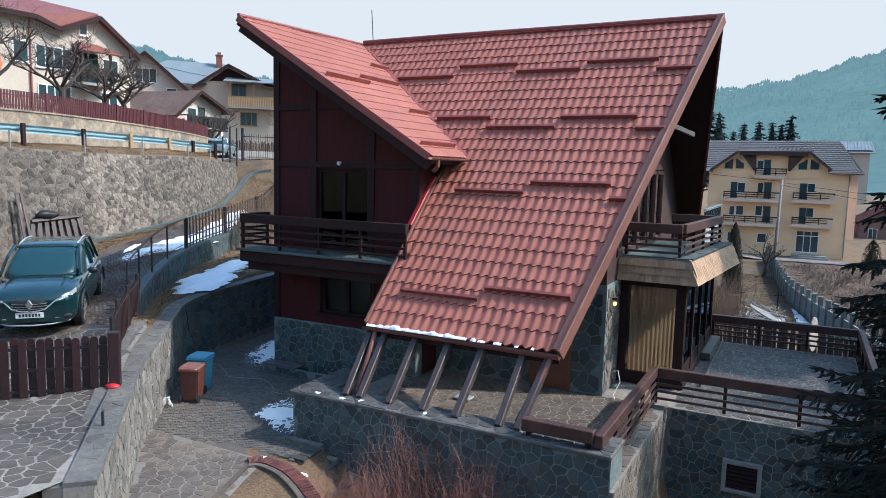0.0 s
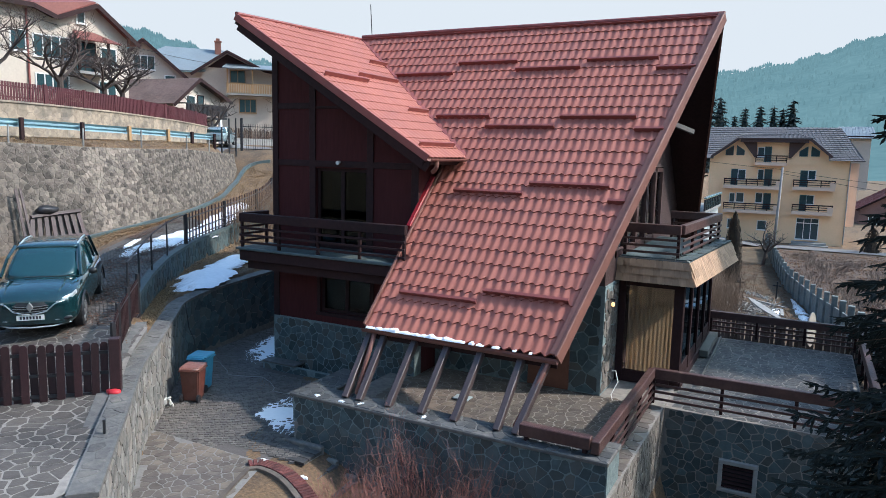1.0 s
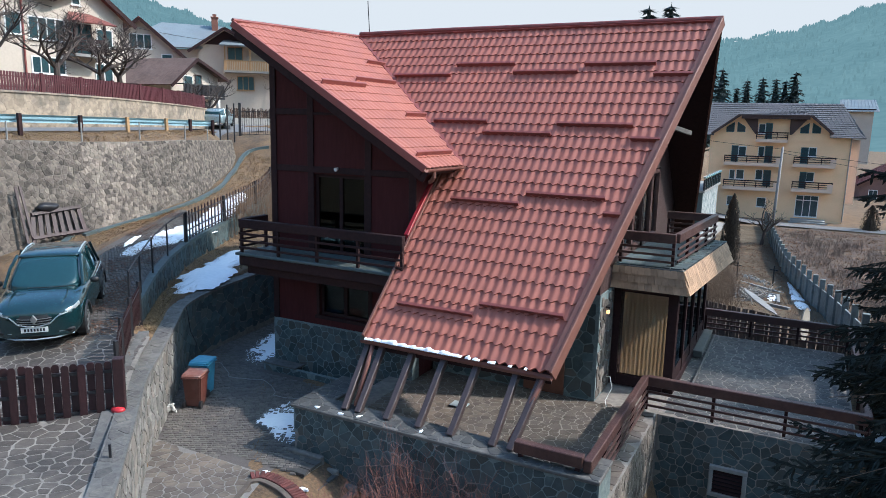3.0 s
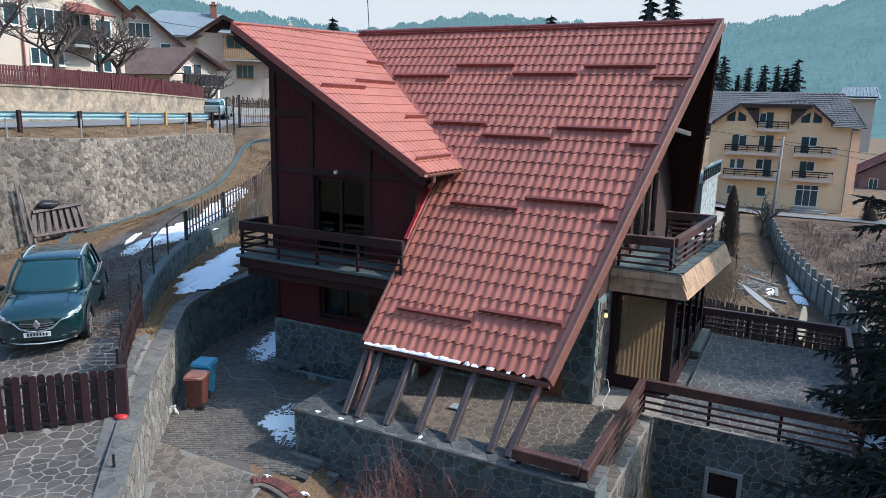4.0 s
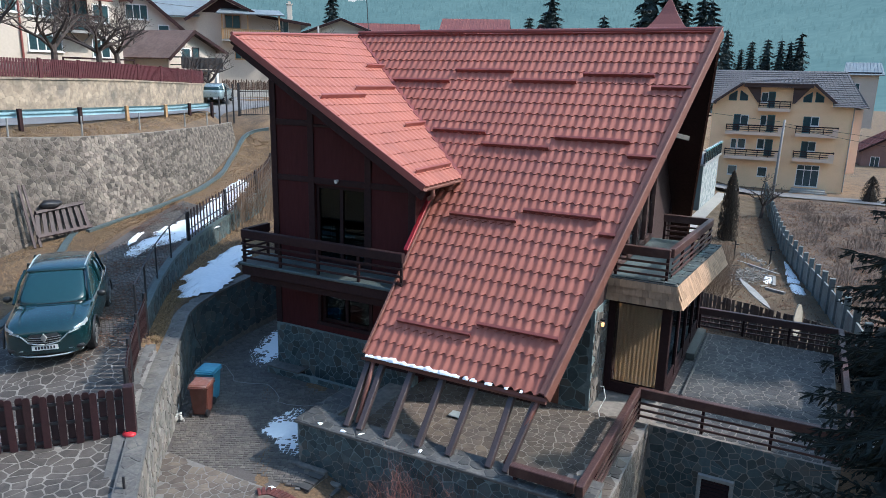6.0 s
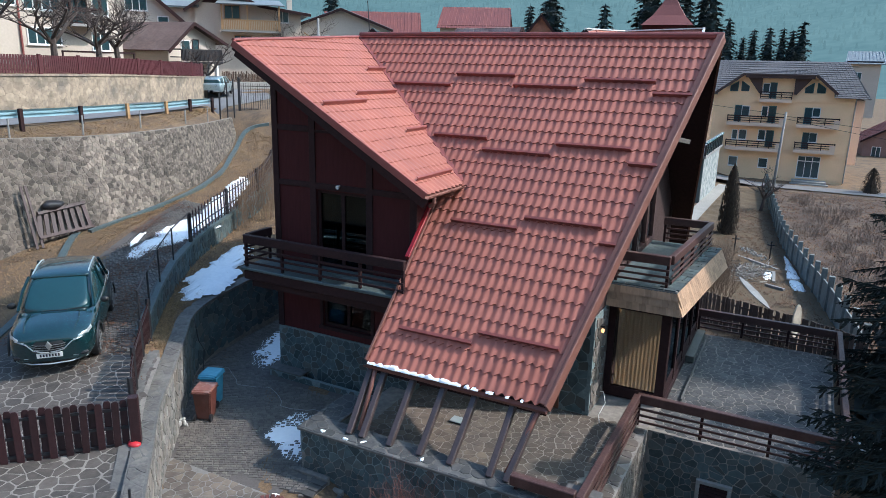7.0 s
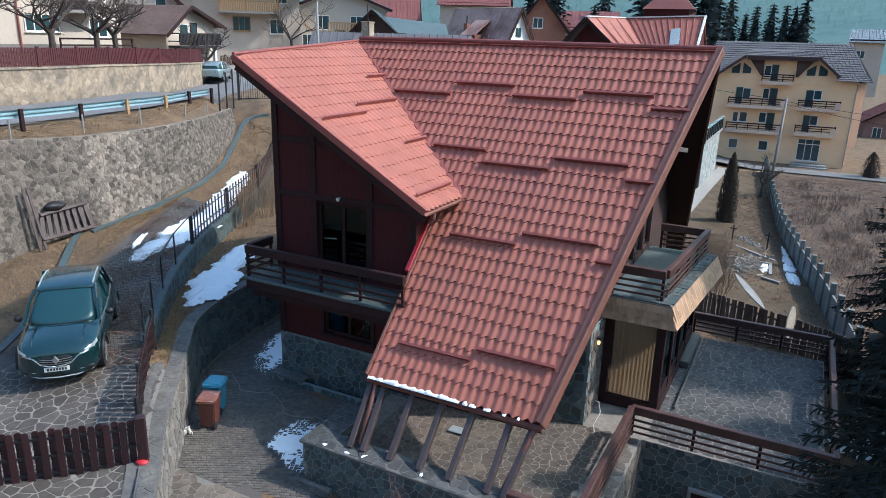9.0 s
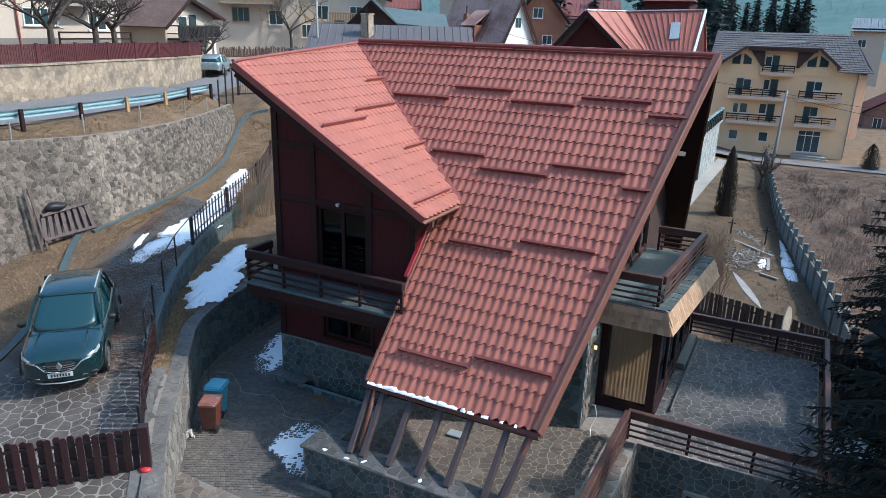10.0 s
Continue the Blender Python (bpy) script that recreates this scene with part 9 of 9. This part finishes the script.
forest("hill_forest", 15000, 600, 1640, -12, 64, 1, 5.5, "hazy blue-green conifer forest over the far hills")


def tufts(name, count, spread, seed, blade, label, material=STRAW, height=lambda x, y: ground_z(x, y) + lump(x, y) * 0.6):
    """Clumps of dry blades over an area, as one mesh; spread(rng) gives a plan point."""
    rng = random.Random(seed)
    v, f = [], []
    for k in range(count):
        x, y = spread(rng)
        z = float(height(x, y))
        for q in range(rng.randint(4, 7)):
            a = rng.uniform(0, math.tau)
            l = blade * rng.uniform(0.5, 1.3)
            w = blade * 0.09
            px_, py_ = x + rng.uniform(-1, 1) * blade * 0.6, y + rng.uniform(-1, 1) * blade * 0.6
            h = l * rng.uniform(0.15, 0.6)
            o = len(v)
            v += [(px_ - math.sin(a) * w, py_ + math.cos(a) * w, z - 0.02), (px_ + math.sin(a) * w, py_ - math.cos(a) * w, z - 0.02), (px_ + math.cos(a) * l, py_ + math.sin(a) * l, z + h)]
            f.append((o, o + 1, o + 2))
    me = bpy.data.meshes.new(name)
    me.from_pydata(v, [], f)
    me.materials.append(material)
    tagged(new(name, me), label, "grass", kind="stuff")


def leaf_litter(name, count, spread, seed, height, label):
    """Fallen leaves in drifts, as one mesh."""
    rng = random.Random(seed)
    v, f = [], []
    k = 0
    while k < count:
        x, y = spread(rng)
        if math.sin(x * 2.1 + 1.3 * math.sin(y * 1.7)) * math.sin(y * 1.9 + 0.7 * math.sin(x * 2.6)) + rng.uniform(-0.35, 0.35) < 0.12:
            continue
        k += 1
        a, l, z = rng.uniform(0, math.tau), rng.uniform(0.014, 0.03), float(height(x, y)) + rng.uniform(0.0, 0.012)
        o = len(v)
        v += [(x + l * math.cos(a + q) * e, y + l * math.sin(a + q) * e, z + rng.uniform(0, 0.015)) for q, e in ((0, 1.3), (1.57, 0.7), (3.14, 1.3), (4.71, 0.7))]
        f.append((o, o + 1, o + 2, o + 3))
    me = bpy.data.meshes.new(name)
    me.from_pydata(v, [], f)
    me.materials.append(LEAF)
    tagged(new(name, me), label, "leaves", kind="stuff")


LEAF = surface("fallen_leaves", (0.13, 0.06, 0.033), (0.075, 0.04, 0.026), rough=0.9, bump=0, per_island=0.4)


def between(y0, y1, left, right):
    def spread(rng):
        y = rng.uniform(y0, y1)
        return rng.uniform(float(left(y)), float(right(y))), y
    return spread


WEED = surface("dead_field_weeds", (0.17, 0.088, 0.046), (0.05, 0.032, 0.024), rough=0.95, bump=0, big=0.7, per_island=0.5)
rough_top = lambda x, y: rough(x, y) + 0.03
tufts("strip_grass", 2600, between(9.8, 20, lambda y: x_w2(y) + 0.2, lambda y: x_w1(y) - 0.5), 1, 0.11, "matted dry grass between the two walls")
tufts("verge_grass", 5200, between(9.0, 27, lambda y: x_w3(y) + 0.15, lambda y: np.interp(y, [9, 11, 13, 15, 17.5, 18.5, 24, 27], [-16.2, -17.4, -18.2, -19.2, -19.9, -17.9, -21.2, -23.2])), 2, 0.11, "matted dry grass beside the upper drive")
tufts("bank_grass", 5200, between(4.0, 27, lambda y: np.interp(y, [4, 16, 21, 27], [-23.4, -23.3, -24.7, -27.0]), lambda y: x_w3(y) - 1.6), 3, 0.1, "dry grass bank between the stone wall and the road")
tufts("garden_grass", 5000, between(23, 60, lambda y: -5.0 + 0 * y, lambda y: np.interp(y, [22, 34, 45, 54, 60], [2.2, 1.0, 0.0, -1.0, -1.8])), 4, 0.16, "dull winter grass of the back garden", WEED, rough_top)
tufts("field_grass", 15000, between(23, 74, lambda y: np.interp(y, [22, 34, 45, 54, 65, 74], [2.7, 1.5, 0.6, -0.4, -1.8, -3.0]), lambda y: 14 + 0.2 * y), 5, 0.27, "rough brown dead weeds of the fallow field", WEED, rough_top)
tufts("lawn_grass", 700, between(5.7, 8.1, lambda y: -7.3 + 0 * y, lambda y: np.interp(y, [5.7, 7, 8.1], [-5.6, -5.7, -6.9])), 6, 0.07, "short dry grass inside the brick edging")
leaf_litter("leaf_litter", 6000, between(8.2, 17.5, lambda y: np.interp(y, [8, 9, 11, 13, 15, 18], [-15.2, -15.6, -16.9, -17.9, -18.9, -20.0]), lambda y: np.where(y < 9.75, x_w1(y) - 0.5, x_w2(y) - 0.2)), 7, lambda x, y: drive_z(x, y) + 0.065, "drifts of fallen brown leaves on the upper drive")

# ---- stones, setts and slabs ----
def face_y(y0, x0, z0):
    """Places on a wall that faces -y."""
    return lambda u, v, w: (x0 + u, y0 - w, z0 + v)


def face_x(x0, y0, z0):
    """Places on a wall that faces +x."""
    return lambda u, v, w: (x0 + w, y0 + u, z0 + v)


# shade is in the stone: -y faces take teal, sunlit +x faces grey
stones(base, "stone", cells(3.94, 1.3, 0.16, 11, 1.2), face_y(12.96, FX0, 0.03), STONE_SHADE, joint=0.007, proud=0.008)
stones(base, "stone", cells(3.45, 0.28, 0.2, 12, 1.3), face_y(12.62, -11.35, -0.05), STONE_SHADE, joint=0.007, proud=0.008)
stones(base, "stone", cells(3.8, 2.1, 0.22, 13, 1.2), face_y(13.88, -7.3, TZ), STONE_SHADE, joint=0.007, proud=0.008)
stones(base, "stone", cells(1.1, 2.2, 0.22, 14, 1.2), face_x(-3.43, 13.9, TZ), STONE_MIX, joint=0.012, proud=0.02)
stones(terrace, "stone", cells(5.72, 2.9, 0.135, 15, 1.1, drop=0.22), face_y(9.63, -7.93, -1.97), STONE_SHADE, joint=0.007, proud=0.008, order=lambda p: -p[0][1])
stones(terrace, "stone", cells(4.35, 2.4, 0.155, 16, 1.1), face_x(-2.15, 9.66, -1.95), STONE_MIX, joint=0.007, proud=0.01, order=lambda p: -p[0][1])
stones(terrace, "stone", cells(3.55, 2.4, 0.15, 17, 1.1, drop=0.25), face_y(14.0, -2.12, -1.98), STONE_SHADE, joint=0.006, proud=0.008, order=lambda p: -p[0][1])
stones(terrace, "flagstone", cells(4.65, 3.85, 0.15, 18, 1.2, drop=0.25), lambda u, v, w: (-7.42 + u, 10.1 + v, TZ - 0.03 + w), PAVING, joint=0.007, proud=0.005)
# same stone as the porch floor, darkened here for the terrace's shade
stones(terrace, "flagstone", cells(3.5, 6.5, 0.165, 19, 1.2, drop=0.25), lambda u, v, w: (-2.1 + u, 14.05 + v, TZ - 0.06 + w), PAVING_DARK, joint=0.007, proud=0.005)
stones(terrace, "flagstone", cells(0.55, 3.5, 0.22, 20, 1.0), lambda u, v, w: (-2.72 + u, 10.42 + v, TZ - 0.03 + w), PAVING, joint=0.009, proud=0.014)
stones(sb, "edge_stone", cells(0.28, 4.4, 0.3, 21, 0.9), lambda u, v, w: (-2.4 + u + v * 0.073, 15.1 + v, 3.275 + w), STONE_SHADE, joint=0.015, proud=0.02)

stones(terrace, "coping_stone", cells(5.8, 0.55, 0.17, 22, 1.3), lambda u, v, w: (-7.99 + u, 9.59 + v, 0.995 + w), PAVING_DARK, joint=0.006, proud=0.016)
stones(terrace, "coping_stone", cells(0.56, 1.08, 0.17, 23, 1.0), lambda u, v, w: (-7.98 + u, 10.16 + v, 0.995 + w), PAVING_DARK, joint=0.006, proud=0.016)

# shingles on the balcony skirt
for a, b, c, d in SHINGLE_FACES:
    a, b, c, d = Vector((*a, 3.24)), Vector((*b, 3.24)), Vector((*c, 2.76)), Vector((*d, 2.76))
    nrm = ((d - c).cross(a - c)).normalized()
    ln = (d - c).length
    for r in range(3):
        n = int(ln / 0.14)
        for k in range(n):
            f0, f1 = (k + 0.5 * (r % 2)) / n, (k + 0.94 + 0.5 * (r % 2)) / n
            if f1 > 1.0:
                f1 = 1.0
            g0, g1 = r / 3, min(1, (r + 1.25) / 3)
            P = lambda f, g: lerp(lerp(c, d, f), lerp(a, b, f), g)
            q = [P(f0, g0) + nrm * 0.035, P(f1, g0) + nrm * 0.035, P(f1, g1) + nrm * 0.008, P(f0, g1) + nrm * 0.008]
            me = bpy.data.meshes.new("shingle")
            me.from_pydata([tuple(p) for p in q] + [tuple(p - nrm * 0.014) for p in q], [], [(0, 1, 2, 3), (7, 6, 5, 4), (0, 4, 5, 1), (1, 5, 6, 2), (2, 6, 7, 3), (3, 7, 4, 0)])
            me.materials.append(SHINGLE)
            ob = new("shingle", me)
            ob.parent = sb


def path_face(path, z0, side=0.0):
    """Places on a wall face along a plan path; u along, v up, w to the right of the path."""
    def place(u, v, w):
        x, y, dx, dy = along(path, u)
        return (x + dy * (side + w), y - dx * (side + w), z0(x, y) + v)
    return place


w1_cells = cells(length(W1_PATH) - 0.05, 1.5, 0.14, 31, 2.0, drop=0.25)
w1_face = path_face(W1_PATH, lambda x, y: w1_top(x, y) - 1.53)
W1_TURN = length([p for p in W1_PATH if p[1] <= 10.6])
# sunlit run in pale stone; past the turn the shade is in the stone
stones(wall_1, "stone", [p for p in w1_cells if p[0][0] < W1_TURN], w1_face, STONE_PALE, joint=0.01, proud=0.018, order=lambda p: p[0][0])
stones(wall_1, "damp_stone", [p for p in w1_cells if p[0][0] >= W1_TURN], w1_face, STONE_SHADE, joint=0.0, proud=0.012, order=lambda p: p[0][0])
def w1_coping(u, v, w):
    x, y, dx, dy = along(W1_PATH, u)
    return (x - dy * v, y + dx * v, w1_top(x, y) - 0.008 + w)


stones(wall_1, "coping_stone", cells(length(W1_PATH) - 0.3, 0.3, 0.15, 44, 2.2, drop=0.25), w1_coping, COPING_STONE, joint=0.006, proud=0.014, order=lambda p: p[0][0])
stones(wall_2, "stone", cells(length(W2_PATH) - 0.05, 0.85, 0.18, 32, 1.2), path_face(W2_PATH, lambda x, y: w2_top(x, y) - 0.92, 0.1), STONE_SHADE, joint=0.007, proud=0.01, order=lambda p: p[0][0])


def w3_place(u, v, w):
    x, y, dx, dy = along(W3_FOOT, u)
    z0, z1 = float(upper(y)) - 0.1, float(w3_top_z(y))
    f = v / 3.0
    return (x - float(w3_batter(y)) * f + w * dy, y + 0.1 * f - w * dx, lerp(z0, z1, f) + w * 0.3)


stones(wall_3, "stone", cells(length(W3_FOOT) - 0.05, 3.0, 0.105, 33, 1.3, drop=0.36), w3_place, BOULDER, joint=0.002, proud=0.012, limit=300, order=lambda p: abs(p[0][0] - 12))

stones(wall_4, "stone", cells(length(W4_PATH) - 8.0, 1.45, 0.19, 36, 1.35, drop=0.35), lambda u, v, w: path_face(W4_PATH, lambda x, y: w4_top(x, y) - 1.47)(u + 7.9, v, w), ROADSTONE, joint=0.0, proud=0.005, limit=300, order=lambda p: p[0][0])

# flagstones of the yard and the near drive, in pale joints


def yard_bed():
    bm = bmesh.new()
    rows = []
    for i in range(19):
        y = lerp(3.0, 9.3, i / 18)
        x1 = float(x_w1(y)) - 0.31
        rows.append([bm.verts.new((x, y, float(upper(y)) + 0.045)) for x in np.linspace(-14.6, x1, 10)])
    for a, b in zip(rows, rows[1:]):
        for k in range(9):
            bm.faces.new((a[k], a[k + 1], b[k + 1], b[k]))
    return bm


yard = solo("yard_paving", yard_bed(), MORTAR_PALE, "irregular flagstone paving with pale joints in the upper yard", "paving", kind="structure")
stones(yard, "flagstone", cells(8.0, 6.3, 0.175, 34, 1.25, drop=0.25, inside=lambda u, v: -14.6 + u < float(x_w1(3.0 + v)) - 0.45), lambda u, v, w: (-14.6 + u, 3.0 + v, float(upper(3.0 + v)) + 0.045 + w), YARD_STONE, joint=0.011, proud=0.006, order=lambda p: -p[0][0])


def near_bed():
    bm = bmesh.new()
    rows = []
    for i in range(12):
        y = lerp(4.6, 8.6, i / 11)
        rows.append([bm.verts.new((x, y, float(ground_z(x, y)) + 0.06)) for x in np.linspace(float(x_w1(y)), float(np.interp(y, [4.6, 8.6], [-6.4, -7.7])), 8)])
    for a, b in zip(rows, rows[1:]):
        for k in range(7):
            bm.faces.new((a[k], a[k + 1], b[k + 1], b[k]))
    return bm


near = solo("near_drive_paving", near_bed(), MORTAR, "worn brown flagstones at the foot of the lower drive", "paving", kind="structure")
stones(near, "flagstone", cells(5.0, 4.0, 0.16, 35, 1.1, drop=0.25, inside=lambda u, v: float(x_w1(4.6 + v)) + 0.12 < -11 + u < float(np.interp(4.6 + v, [4.6, 8.6], [-6.4, -7.7])) - 0.1),
       lambda u, v, w: (-11 + u, 4.6 + v, float(ground_z(-11 + u, 4.6 + v)) + 0.06 + w), PAVING, joint=0.008, proud=0.006)


def setts(name, rows, inside, height, angle, seed, parent_label, owner, single=300):
    """Small stone setts over an area, in slightly wavy rows."""
    rng = np.random.default_rng(seed)
    x0, x1, y0, y1 = rows
    ca, sa = math.cos(angle), math.sin(angle)
    cx, cy = (x0 + x1) / 2, (y0 + y1) / 2
    R = math.hypot(x1 - x0, y1 - y0) / 2
    v, f = [], []
    a = -R
    j = 0
    while a < R:
        b = -R + (0.07 if j % 2 else 0)
        while b < R:
            wv = 0.05 * math.sin(b * 1.3 + j * 0.05)
            x, y = cx + ca * b - sa * (a + wv), cy + sa * b + ca * (a + wv)
            lb = 0.105 * rng.uniform(0.8, 1.15)
            if x0 < x < x1 and y0 < y < y1 and inside(x, y):
                z = float(height(x, y)) + rng.uniform(-0.004, 0.006)
                h1, h2 = lb * 0.47, 0.037
                o = len(v)
                for hx, hy, dz in ((1, 1, -0.02), (0.86, 0.84, 0.01)):
                    for sx, sy in ((-1, -1), (1, -1), (1, 1), (-1, 1)):
                        px, py = sx * h1 * hx, sy * h2 * hy
                        v.append((x + ca * px - sa * py, y + sa * px + ca * py, z + dz))
                f += [(o + 4, o + 5, o + 6, o + 7)] + [(o + k, o + (k + 1) % 4, o + 4 + (k + 1) % 4, o + 4 + k) for k in range(4)]
            b += lb
        a += 0.081
        j += 1
    nearest = sorted(range(len(v) // 8), key=lambda k: v[8 * k][1])[:single]
    apart = set(nearest)
    one = [(4, 5, 6, 7)] + [(k, (k + 1) % 4, 4 + (k + 1) % 4, 4 + k) for k in range(4)]
    for k in nearest:
        me = bpy.data.meshes.new("sett")
        me.from_pydata(v[8 * k:8 * k + 8], [], one)
        me.materials.append(COBBLE_PIECE)
        new("sett", me).parent = bpy.data.objects[owner]
    f = [q for i, q in enumerate(f) if i // 5 not in apart]
    me = bpy.data.meshes.new(name)
    me.from_pydata(v, [], f)
    me.materials.append(COBBLE)
    tagged(new(name, me), parent_label, "paving", kind="stuff")


setts("drive_setts", (-15.2, -7.4, 8.4, 17.5), lambda x, y: x > float(x_w1(y)) + 0.06 and not (x > -7.95 and y > 9.5) and not (x > -11.4 and y > 12.4) and not (x > -8.9 and y < 8.9), lambda x, y: ground_z(x, y) + 0.035, 0.45, 41, "small brown stone setts of the lower drive", "lower_drive")
setts("upper_setts", (-20.0, -12.0, 9.25, 18.0), lambda x, y: float(np.interp(y, [9, 11, 13, 15, 18], [-15.3, -16.6, -17.6, -18.6, -19.8])) < x < float(x_w2(y)) - 0.2, lambda x, y: ground_z(x, y) + 0.035, -0.6, 42, "small brown stone setts of the upper drive", "upper_drive")
